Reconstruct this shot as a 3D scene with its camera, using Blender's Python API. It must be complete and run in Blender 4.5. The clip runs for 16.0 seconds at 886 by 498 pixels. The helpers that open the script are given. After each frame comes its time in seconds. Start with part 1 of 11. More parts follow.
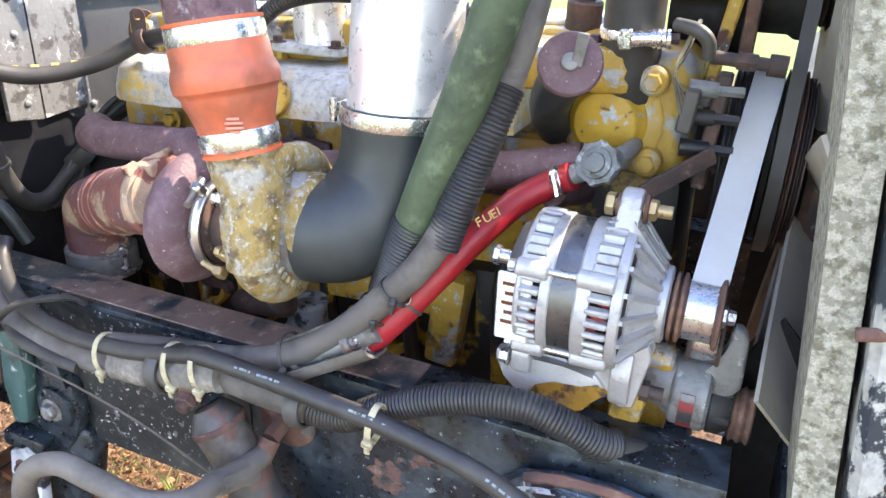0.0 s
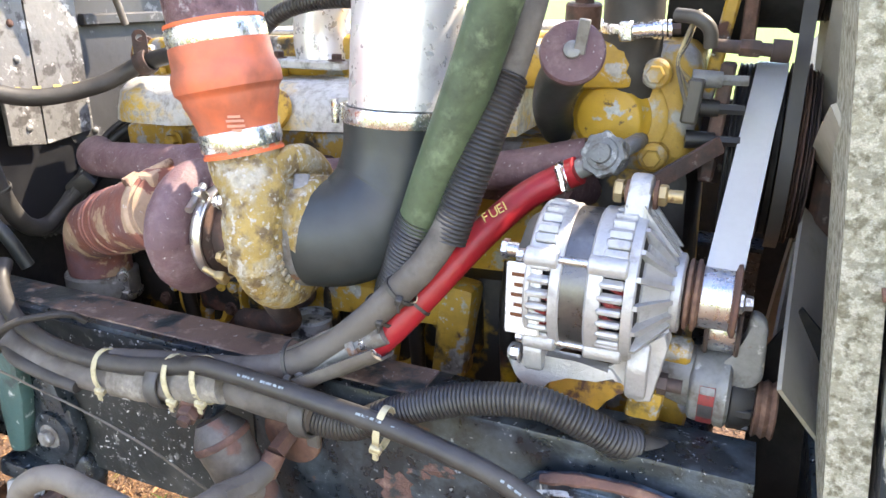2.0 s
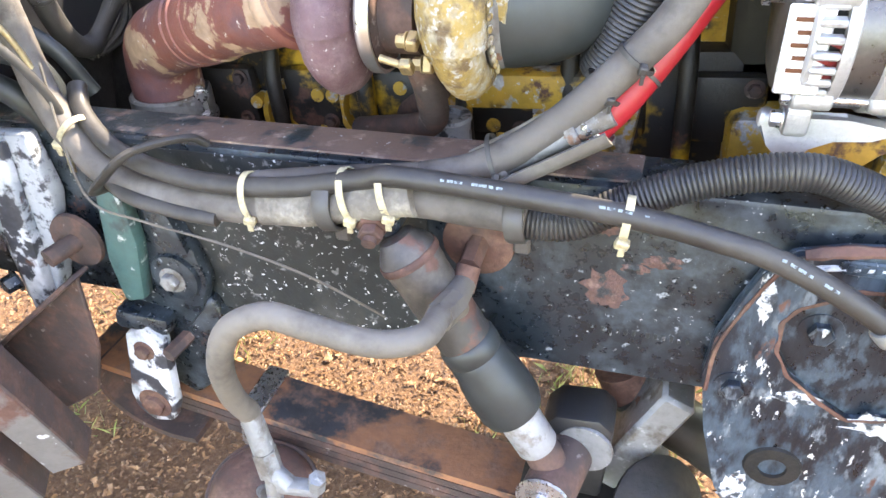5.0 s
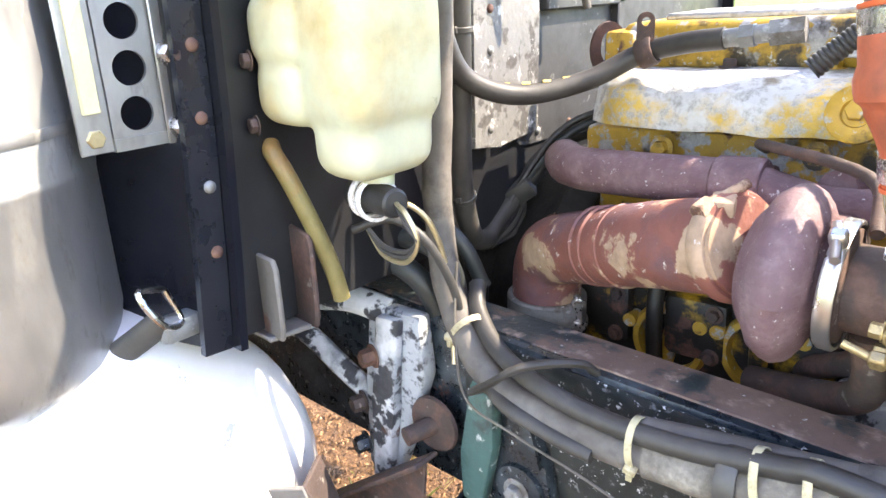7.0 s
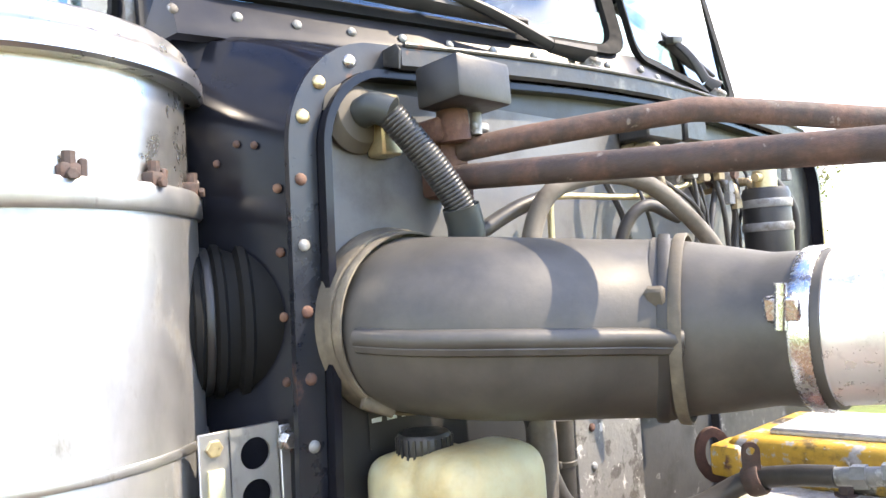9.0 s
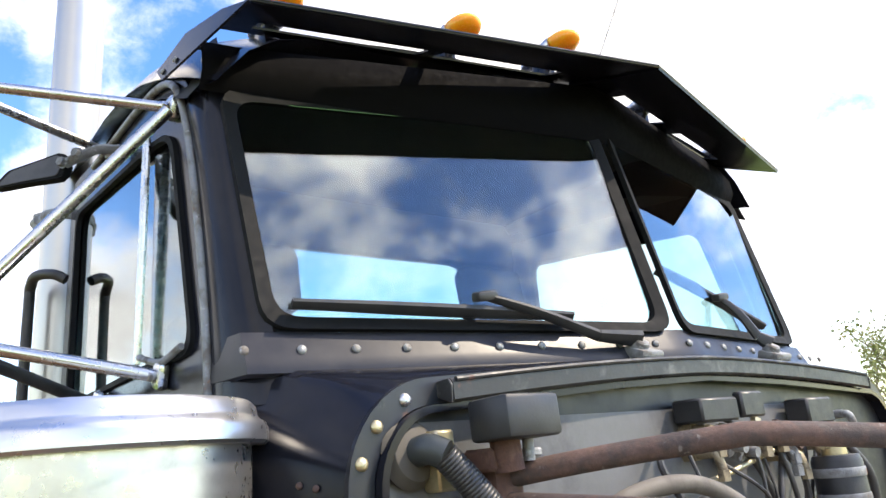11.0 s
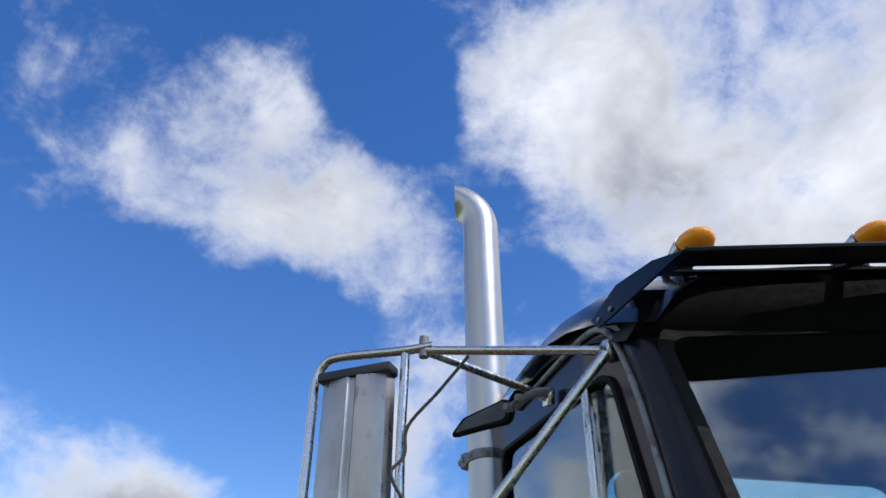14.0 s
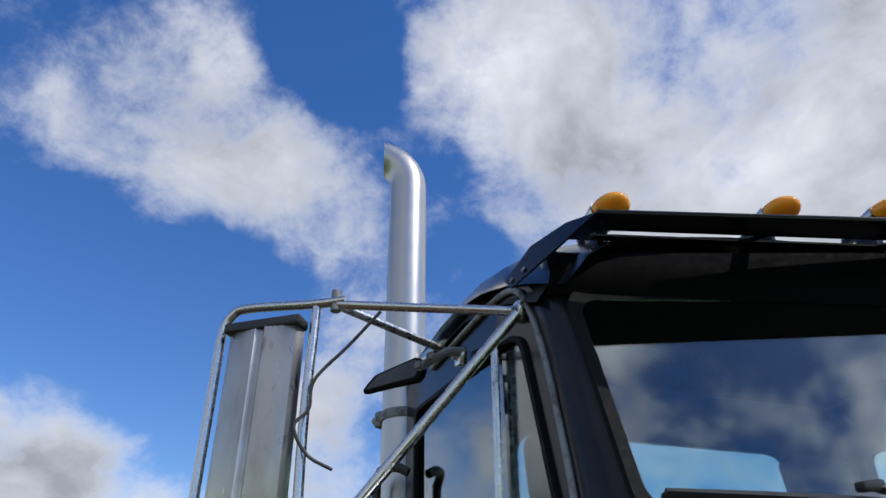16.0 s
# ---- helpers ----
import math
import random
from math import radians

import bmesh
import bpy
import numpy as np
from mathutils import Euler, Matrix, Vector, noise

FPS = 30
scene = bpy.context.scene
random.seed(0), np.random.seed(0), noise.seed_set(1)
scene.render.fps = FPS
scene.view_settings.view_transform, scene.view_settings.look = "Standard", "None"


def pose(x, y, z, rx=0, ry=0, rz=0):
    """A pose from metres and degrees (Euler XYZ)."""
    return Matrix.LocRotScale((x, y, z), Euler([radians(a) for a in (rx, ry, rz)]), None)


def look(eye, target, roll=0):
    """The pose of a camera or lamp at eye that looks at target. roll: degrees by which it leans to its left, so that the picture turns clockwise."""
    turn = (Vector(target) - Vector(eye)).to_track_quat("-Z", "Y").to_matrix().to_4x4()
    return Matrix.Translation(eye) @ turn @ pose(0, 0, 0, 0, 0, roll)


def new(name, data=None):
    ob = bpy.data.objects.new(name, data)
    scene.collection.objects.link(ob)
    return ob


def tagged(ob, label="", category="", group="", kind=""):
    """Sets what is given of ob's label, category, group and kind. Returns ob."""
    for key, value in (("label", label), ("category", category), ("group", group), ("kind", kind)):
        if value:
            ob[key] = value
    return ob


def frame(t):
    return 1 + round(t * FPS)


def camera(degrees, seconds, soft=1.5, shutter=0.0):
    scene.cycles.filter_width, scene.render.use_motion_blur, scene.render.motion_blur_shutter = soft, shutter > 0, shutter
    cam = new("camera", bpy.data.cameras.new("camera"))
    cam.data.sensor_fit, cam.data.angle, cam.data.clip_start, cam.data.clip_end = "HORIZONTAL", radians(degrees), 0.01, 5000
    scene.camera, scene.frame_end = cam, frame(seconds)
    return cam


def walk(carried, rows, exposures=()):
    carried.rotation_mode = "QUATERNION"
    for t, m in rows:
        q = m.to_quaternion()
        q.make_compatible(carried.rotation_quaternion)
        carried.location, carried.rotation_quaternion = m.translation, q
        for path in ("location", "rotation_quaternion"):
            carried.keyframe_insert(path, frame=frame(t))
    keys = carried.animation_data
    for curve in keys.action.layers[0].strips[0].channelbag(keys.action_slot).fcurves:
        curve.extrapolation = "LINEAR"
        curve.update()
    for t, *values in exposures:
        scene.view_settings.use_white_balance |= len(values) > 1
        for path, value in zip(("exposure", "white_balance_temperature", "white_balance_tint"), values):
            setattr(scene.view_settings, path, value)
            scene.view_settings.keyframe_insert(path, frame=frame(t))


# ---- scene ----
# ---- camera ----
cam = camera(63.2, 16.0)
PATH = [
    (0, (0.176, -1.123, 1.591), (-0.533, 0.56, 0.778), 2.1),
    (0.5, (0.178, -1.124, 1.591), (-0.555, 0.556, 0.793), 1.8),
    (1, (0.177, -1.13, 1.582), (-0.587, 0.554, 0.82), 1.3),
    (1.5, (0.166, -1.131, 1.575), (-0.614, 0.569, 0.868), 0.3),
    (2, (0.176, -1.131, 1.524), (-0.563, 0.597, 0.84), 0.5),
    (2.5, (0.189, -1.116, 1.457), (-0.472, 0.569, 0.608), -2.1),
    (3, (0.195, -1.111, 1.418), (-0.376, 0.497, 0.375), -2.7),
    (3.2, (0.193, -1.114, 1.407), (-0.345, 0.462, 0.299), -1.9),
    (5.3, (-0.214, -1.147, 1.446), (-0.757, 0.414, 0.32), -3.8),
    (5.5, (-0.251, -1.14, 1.448), (-0.854, 0.407, 0.333), -3.5),
    (6, (-0.298, -1.144, 1.458), (-1.131, 0.36, 0.434), -1.7),
    (6.5, (-0.31, -1.14, 1.47), (-1.368, 0.301, 0.574), -0.1),
    (7, (-0.317, -1.134, 1.505), (-1.569, 0.257, 0.8), -1.9),
    (7.5, (-0.327, -1.135, 1.542), (-1.672, 0.251, 1.02), -2.1),
    (8, (-0.316, -1.14, 1.59), (-1.731, 0.238, 1.275), -2.6),
    (8.5, (-0.305, -1.152, 1.644), (-1.772, 0.201, 1.527), -3.1),
    (9, (-0.304, -1.15, 1.704), (-1.803, 0.171, 1.785), -3.4),
    (9.5, (-0.285, -1.147, 1.799), (-1.818, 0.118, 2.023), -4.4),
    (10, (-0.266, -1.162, 1.872), (-1.81, 0.053, 2.245), -4.1),
    (10.2, (-0.252, -1.168, 1.898), (-1.782, 0.039, 2.343), -4.7),
    (12.3, (-0.226, -1.204, 1.887), (-1.756, -0.081, 2.517), -6.0),
    (12.5, (-0.239, -1.221, 1.885), (-1.8, -0.156, 2.541), -6.4),
    (13, (-0.239, -1.292, 1.897), (-1.925, -0.559, 2.686), -5.4),
    (13.5, (-0.222, -1.392, 1.877), (-1.879, -0.972, 2.915), -2.4),
    (14, (-0.208, -1.411, 1.882), (-1.821, -1.094, 3.022), -0.1),
    (14.5, (-0.2, -1.392, 1.895), (-1.824, -1.08, 3.02), 0.1),
    (15, (-0.203, -1.39, 1.896), (-1.827, -1.048, 3.011), -0.5),
    (15.5, (-0.21, -1.386, 1.9), (-1.832, -1.0, 3.004), -1.0),
    (16, (-0.232, -1.359, 1.877), (-1.853, -0.863, 2.939), -0.5),
]
EXPOSURES = [(0, 2.0, 7500, 13), (1.0, 2.2, 7800, 13), (1.8, 2.15, 8000, 13), (2.5, 1.98, 8150, 13), (3.0, 2.05, 8200, 13), (5.5, 2.7, 8050, 12), (7.0, 2.3, 8000, 12), (7.5, 1.95, 8050, 12), (8.5, 1.75, 8150, 12), (9.0, 1.7, 8150, 12), (10.2, 1.15, 8000, 12), (12.3, 0.38, 7100, 10), (13.0, 0.15, 6650, 10), (13.6, -0.35, 6500, 10), (14.5, -0.8, 6500, 10), (16.0, -0.85, 6500, 10)]
walk(cam, [(t, look(eye, target, roll)) for t, eye, target, roll in PATH], EXPOSURES)

# ---- sky, sun ----
SUN_DIR = Vector((0.46, 0.49, 0.74)).normalized()   # towards the sun: ahead of the truck, over its left side
sun_el = math.asin(SUN_DIR.z)
sun_az = math.atan2(SUN_DIR.x, SUN_DIR.y)

world = bpy.data.worlds.new("sky")
scene.world = world
world.use_nodes = True
wn, wl = world.node_tree.nodes, world.node_tree.links
wn.clear()
sky = wn.new("ShaderNodeTexSky")
sky.sky_type, sky.sun_disc = "NISHITA", False
sky.sun_elevation, sky.sun_rotation = sun_el, sun_az
sky.air_density, sky.dust_density, sky.ozone_density = 1.0, 0.1, 1.4
tc = wn.new("ShaderNodeTexCoord")


def wmath(op, a, b=None, c=None, clamp=False):
    n = wn.new("ShaderNodeMath")
    n.operation, n.use_clamp = op, clamp
    for k, v in enumerate((a, b, c)):
        if v is None:
            continue
        if isinstance(v, (int, float)):
            n.inputs[k].default_value = v
        else:
            wl.new(v, n.inputs[k])
    return n.outputs[0]


def wnoise(scale, detail, rough, offset, distortion=0.0):
    m = wn.new("ShaderNodeMapping")
    m.inputs["Location"].default_value = offset
    m.inputs["Scale"].default_value = (1, 1, 1.25)
    wl.new(tc.outputs["Generated"], m.inputs["Vector"])
    n = wn.new("ShaderNodeTexNoise")
    n.inputs["Scale"].default_value, n.inputs["Detail"].default_value = scale, detail
    n.inputs["Roughness"].default_value, n.inputs["Distortion"].default_value = rough, distortion
    wl.new(m.outputs[0], n.inputs["Vector"])
    return n.outputs["Fac"]


def cloud_bank(direction, inner, outer):
    """1 towards the middle of a bank of cloud, 0 outside its angle (degrees)."""
    d = wn.new("ShaderNodeVectorMath")
    d.operation = "DOT_PRODUCT"
    wl.new(tc.outputs["Generated"], d.inputs[0])
    d.inputs[1].default_value = Vector(direction).normalized()
    r = wn.new("ShaderNodeMapRange")
    r.interpolation_type = "SMOOTHSTEP"
    r.inputs["From Min"].default_value, r.inputs["From Max"].default_value = math.cos(radians(outer)), math.cos(radians(inner))
    wl.new(d.outputs["Value"], r.inputs["Value"])
    return r.outputs[0]


banks = [
    ((-0.715, -0.245, 0.655), 2, 8, 0.18), ((-0.698, -0.105, 0.708), 1, 6, 0.44), ((-0.641, -0.362, 0.677), 2, 9, -0.22), ((-0.655, -0.085, 0.750), 1, 5, 0.40), ((-0.672, -0.225, 0.705), 0.5, 4, -0.22), ((-0.773, -0.285, 0.567), 1, 6, 0.16), ((-0.734, -0.136, 0.665), 2, 9, 0.36), ((-0.79, -0.20, 0.575), 2, 8, 0.34), ((-0.816, -0.12, 0.566), 2, 7, 0.26),
    ((-0.775, -0.024, 0.632), 2, 8, 0.44), ((-0.81, 0.068, 0.582), 2, 7, 0.44),
    ((-0.648, 0.293, 0.703), 3, 10, 0.44), ((-0.658, 0.216, 0.722), 1, 6, 0.30), ((-0.691, 0.386, 0.611), 3, 10, 0.44), ((-0.48, 0.58, 0.66), 12, 25, 0.80), ((-0.38, 0.85, 0.36), 14, 30, 0.75),
    ((-0.898, 0.133, 0.419), 1, 6, 0.36), ((-0.916, 0.10, 0.389), 1, 6, 0.28), ((-0.952, 0.091, 0.291), 1, 7, 0.34),
    ((-0.930, -0.275, 0.245), 4, 10, 0.80), ((-0.965, -0.14, 0.19), 2, 8, 0.6), ((-0.78, -0.60, 0.24), 6, 18, 0.80), ((-0.70, -0.64, 0.36), 8, 14, 0.8),
    ((-0.69, 0.09, 0.715), 1, 5.5, -0.7), ((-0.648, 0.04, 0.76), 2, 7, -0.6), ((-0.884, -0.165, 0.437), 4, 11, -0.75),
    ((-0.901, -0.026, 0.433), 3, 9, -0.65), ((-0.85, -0.256, 0.46), 3, 9, -0.5), ((-0.948, -0.03, 0.33), 2, 7, -0.5), ((-0.809, 0.277, 0.518), 1, 5, -0.42),
    ((0.70, 0.10, 0.71), 6, 17, 0.6), ((0.62, 0.55, 0.56), 5, 18, 0.55), ((0.66, 0.31, 0.685), 2, 8, -0.7), ((0.2, -0.95, 0.3), 15, 50, 0.5), ((0.75, -0.55, 0.35), 10, 35, 0.5),
]
total = None
for direction, inner, outer, weight in banks:
    b = wmath("MULTIPLY", cloud_bank(direction, inner, outer), weight)
    total = b if total is None else wmath("ADD", total, b)
fbm = wnoise(4.0, 12, 0.58, (3.1, 1.7, 0.4), 0.45)
fine = wnoise(14, 10, 0.64, (0.3, 5.2, 2.2), 0.25)
wisp = wnoise(40, 8, 0.66, (2.3, 0.2, 1.1), 0.3)
density = wmath("ADD", wmath("MULTIPLY", fbm, 2.9), wmath("MULTIPLY", fine, 1.65))
density = wmath("ADD", density, wmath("MULTIPLY", wisp, 0.46))
density = wmath("ADD", density, total)
cover = wn.new("ShaderNodeMapRange")
cover.interpolation_type = "SMOOTHSTEP"
cover.inputs["From Min"].default_value, cover.inputs["From Max"].default_value = 2.37, 3.84
wl.new(density, cover.inputs["Value"])
# thick cloud is greyer below, thin edges are bright
thick = wn.new("ShaderNodeMapRange")
thick.inputs["From Min"].default_value, thick.inputs["From Max"].default_value = 2.93, 3.80
wl.new(density, thick.inputs["Value"])
belly = wmath("MULTIPLY_ADD", wnoise(6.5, 7, 0.55, (1.9, 4.4, 0.7), 0.3), 2.6, -0.75, True)
ccol = wn.new("ShaderNodeMix")
ccol.data_type = "RGBA"
ccol.inputs[6].default_value, ccol.inputs[7].default_value = (11.4, 11.9, 13.0, 1), (5.3, 5.7, 6.6, 1)
wl.new(wmath("MULTIPLY", thick.outputs[0], belly, None, True), ccol.inputs[0])
# cloud near the sun shines brighter
near = wn.new("ShaderNodeVectorMath")
near.operation = "DOT_PRODUCT"
wl.new(tc.outputs["Generated"], near.inputs[0])
near.inputs[1].default_value = SUN_DIR
gain = wn.new("ShaderNodeMapRange")
gain.inputs["From Min"].default_value, gain.inputs["From Max"].default_value = 0.62, 1.0
gain.inputs["To Min"].default_value, gain.inputs["To Max"].default_value = 0.95, 3.4
wl.new(near.outputs["Value"], gain.inputs["Value"])
lit = wn.new("ShaderNodeVectorMath")
lit.operation = "SCALE"
wl.new(ccol.outputs[2], lit.inputs[0])
wl.new(gain.outputs[0], lit.inputs["Scale"])
skymix = wn.new("ShaderNodeMix")
skymix.data_type = "RGBA"
wl.new(cover.outputs[0], skymix.inputs[0])
deep = wn.new("ShaderNodeHueSaturation")
deep.inputs["Hue"].default_value = 0.513
deep.inputs["Saturation"].default_value, deep.inputs["Value"].default_value = 1.34, 2.22
wl.new(sky.outputs[0], deep.inputs["Color"])
wl.new(deep.outputs[0], skymix.inputs[6])
wl.new(lit.outputs[0], skymix.inputs[7])
bg = wn.new("ShaderNodeBackground")
bg.inputs["Strength"].default_value = 0.13
wl.new(skymix.outputs[2], bg.inputs["Color"])
wo = wn.new("ShaderNodeOutputWorld")
wl.new(bg.outputs[0], wo.inputs["Surface"])

sun = new("sun", bpy.data.lights.new("sun", "SUN"))
sun.data.energy, sun.data.angle, sun.data.color = 3.9, radians(0.6), (1.0, 0.95, 0.87)
sun.matrix_world = look((0, 0, 0), -SUN_DIR)
sun.location = (3, 3, 8)

# ---- building helpers ----
BASE = {}


def thing(name, base, label, category, group="", kind=""):
    ob = new(name)
    ob.empty_display_size = 0.05
    ob.location = base
    BASE[ob] = Vector(base)
    return tagged(ob, label, category, group, kind)


def finish(bm, sharp=38):
    bmesh.ops.recalc_face_normals(bm, faces=bm.faces[:])
    for f in bm.faces:
        f.smooth = True
    lim = radians(sharp)
    for e in bm.edges:
        if len(e.link_faces) != 2 or e.calc_face_angle(0) > lim:
            e.smooth = False


def part(name, bm, material, parent=None, label="", sharp=38):
    """Links a bmesh, in world coordinates, as one mesh under a thing or a part."""
    finish(bm, sharp)
    base = BASE.get(parent, Vector()) if parent else Vector()
    for v in bm.verts:
        v.co -= base
    me = bpy.data.meshes.new(name)
    bm.to_mesh(me)
    bm.free()
    me.materials.append(material)
    ob = new(name, me)
    if parent:
        ob.parent = parent
    BASE[ob] = base
    if label:
        tagged(ob, label)
    return ob


def solo(name, bm, material, label, category, group="", kind="", base=None):
    """A thing of one mesh."""
    if base is None:
        n = len(bm.verts)
        base = Vector((sum(v.co.x for v in bm.verts) / n, sum(v.co.y for v in bm.verts) / n, min(v.co.z for v in bm.verts)))
    base = Vector(base)
    finish(bm)
    for v in bm.verts:
        v.co -= base
    me = bpy.data.meshes.new(name)
    bm.to_mesh(me)
    bm.free()
    me.materials.append(material)
    ob = new(name, me)
    ob.location = base
    BASE[ob] = base
    return tagged(ob, label, category, group, kind)


def B():
    return bmesh.new()


def along(d):
    """A turn that takes +z to d."""
    return Vector(d).normalized().to_track_quat("Z", "Y").to_matrix().to_4x4()


def lathe(bm, p, d, profile, seg=28, arc=None):
    """Turns (radius, height) pairs round the axis d from p; ends with radius 0 close themselves."""
    m = Matrix.Translation(p) @ along(d)
    rings = []
    for r, h in profile:
        if r < 1e-6:
            rings.append([bm.verts.new(m @ Vector((0, 0, h)))])
        else:
            rings.append([bm.verts.new(m @ Vector((r * math.cos(2 * math.pi * k / seg), r * math.sin(2 * math.pi * k / seg), h))) for k in range(seg)])
    for a, b in zip(rings, rings[1:]):
        if len(a) == 1 and len(b) == 1:
            continue
        for k in range(seg):
            j = (k + 1) % seg
            if len(a) == 1:
                bm.faces.new((a[0], b[j], b[k]))
            elif len(b) == 1:
                bm.faces.new((a[k], a[j], b[0]))
            else:
                bm.faces.new((a[k], a[j], b[j], b[k]))
    return bm


def cyl(bm, p0, p1, r0, r1=None, seg=24, bev=0.0):
    p0, p1 = Vector(p0), Vector(p1)
    r1 = r0 if r1 is None else r1
    h = (p1 - p0).length
    prof = [(0, 0), (r0, 0), (r1, h), (0, h)]
    if bev:
        prof = [(0, 0), (r0 - bev, 0), (r0, bev), (r1, h - bev), (r1 - bev, h), (0, h)]
    return lathe(bm, p0, p1 - p0, prof, seg)


def pipe(bm, p0, p1, r, wall, seg=32, lip=0.0):
    """A hollow straight tube."""
    p0, p1 = Vector(p0), Vector(p1)
    h = (p1 - p0).length
    prof = [(r - wall, 0), (r + lip, 0), (r + lip, 0.006), (r, 0.01), (r, h - 0.01), (r + lip, h - 0.006), (r + lip, h), (r - wall, h), (r - wall, 0)]
    return lathe(bm, p0, p1 - p0, prof, seg)


def band(bm, p, d, r, width, t=0.0012, seg=36):
    """A strap round an axis, its middle at p."""
    d = Vector(d).normalized()
    return lathe(bm, Vector(p) - d * width / 2, d, [(r, 0), (r + t, 0), (r + t * 1.6, width * 0.15), (r + t * 1.6, width * 0.85), (r + t, width), (r, width), (r, 0)], seg)


def spline(pts, per=8):
    """Points on a smooth line through pts."""
    p = [Vector(q) for q in pts]
    p = [2 * p[0] - p[1]] + p + [2 * p[-1] - p[-2]]
    out = []
    for i in range(1, len(p) - 2):
        a, b, c, d = p[i - 1], p[i], p[i + 1], p[i + 2]
        for k in range(per):
            t = k / per
            out.append(0.5 * (2 * b + (c - a) * t + (2 * a - 5 * b + 4 * c - d) * t * t + (3 * b - a - 3 * c + d) * t ** 3))
    out.append(p[-2])
    return out


def resample(line, step):
    out, left = [line[0]], step
    for a, b in zip(line, line[1:]):
        seg = (b - a).length
        at = left
        while at <= seg:
            out.append(a.lerp(b, at / seg))
            at += step
        left = at - seg
    out.append(line[-1])
    return out


def sweep(bm, pts, r, seg=14, per=8, smooth=True, rib=0.0, pitch=0.006, cap=True, flat=1.0):
    """A hose or bent tube through pts; r a number or a function of the way along (0 to 1). rib: depth of corrugations."""
    line = spline(pts, per) if smooth else [Vector(q) for q in pts]
    if rib:
        line = resample(line, pitch / 4)
    n = len(line)
    t0 = (line[1] - line[0]).normalized()
    u = t0.orthogonal().normalized()
    rings = []
    for i, p in enumerate(line):
        t = (line[min(i + 1, n - 1)] - line[max(i - 1, 0)]).normalized()
        u = (u - t * u.dot(t)).normalized()
        v = t.cross(u)
        rad = r(i / (n - 1)) if callable(r) else r
        if rib:
            rad -= rib * (0, 0.25, 1, 0.25)[i % 4]
        rings.append([bm.verts.new(p + (u * math.cos(2 * math.pi * k / seg) + v * flat * math.sin(2 * math.pi * k / seg)) * rad) for k in range(seg)])
    for a, b in zip(rings, rings[1:]):
        for k in range(seg):
            j = (k + 1) % seg
            bm.faces.new((a[k], a[j], b[j], b[k]))
    if cap:
        bm.faces.new(rings[0][::-1])
        bm.faces.new(rings[-1])
    return bm


def block(bm, c, size, rot=(0, 0, 0), bev=0.0, seg=1):
    """A box with its edges rounded by bev."""
    m = Matrix.Translation(c) @ Euler([radians(a) for a in rot]).to_matrix().to_4x4() @ Matrix.Diagonal((*size, 1))
    r = bmesh.ops.create_cube(bm, size=1, matrix=m)
    if bev:
        vs = set(r["verts"])
        es = [e for e in bm.edges if e.verts[0] in vs and e.verts[1] in vs]
        bmesh.ops.bevel(bm, geom=es, offset=bev, segments=seg, affect="EDGES", profile=0.5)
    return bm


def plate(bm, outline, m, depth, bev=0.0, seg=1):
    """A flat outline of (u, v), raised by depth along the third axis of the pose m."""
    a = [bm.verts.new(m @ Vector((u, v, 0))) for u, v in outline]
    b = [bm.verts.new(m @ Vector((u, v, depth))) for u, v in outline]
    fs = [bm.faces.new(a[::-1]), bm.faces.new(b)]
    n = len(a)
    for k in range(n):
        j = (k + 1) % n
        fs.append(bm.faces.new((a[k], a[j], b[j], b[k])))
    if bev:
        es = list({e for f in fs for e in f.edges})
        bmesh.ops.bevel(bm, geom=es, offset=bev, segments=seg, affect="EDGES", profile=0.5)
    return bm


def ring_plate(bm, outer, inner, m, depth):
    """A plate with one hole; both outlines run round with the same number of points."""
    n = len(outer)
    A = [bm.verts.new(m @ Vector((u, v, 0))) for u, v in outer]
    Bv = [bm.verts.new(m @ Vector((u, v, depth))) for u, v in outer]
    C = [bm.verts.new(m @ Vector((u, v, 0))) for u, v in inner]
    D = [bm.verts.new(m @ Vector((u, v, depth))) for u, v in inner]
    for k in range(n):
        j = (k + 1) % n
        bm.faces.new((A[k], A[j], Bv[j], Bv[k]))
        bm.faces.new((D[k], D[j], C[j], C[k]))
        bm.faces.new((Bv[k], Bv[j], D[j], D[k]))
        bm.faces.new((C[k], C[j], A[j], A[k]))
    return bm


def rounded(w, h, r, n=5, cx=0.0, cy=0.0):
    """The outline of a rounded rectangle."""
    out = []
    for sx, sy, a0 in ((1, 1, 0), (-1, 1, 90), (-1, -1, 180), (1, -1, 270)):
        for k in range(n + 1):
            a = radians(a0 + 90 * k / n)
            out.append((cx + sx * (w / 2 - r) + r * math.cos(a), cy + sy * (h / 2 - r) + r * math.sin(a)))
    return out


def frame_at(origin, u, v):
    """A pose with its first two axes along u and v."""
    u = Vector(u).normalized()
    w = u.cross(Vector(v)).normalized()
    v = w.cross(u)
    return Matrix(((u.x, v.x, w.x, origin[0]), (u.y, v.y, w.y, origin[1]), (u.z, v.z, w.z, origin[2]), (0, 0, 0, 1)))


FACE_OUT = lambda x, y, z: frame_at((x, y, z), (1, 0, 0), (0, 0, 1))   # third axis towards -y, the near side
FACE_FWD = lambda x, y, z: frame_at((x, y, z), (0, 1, 0), (0, 0, 1))   # third axis towards +x, the front


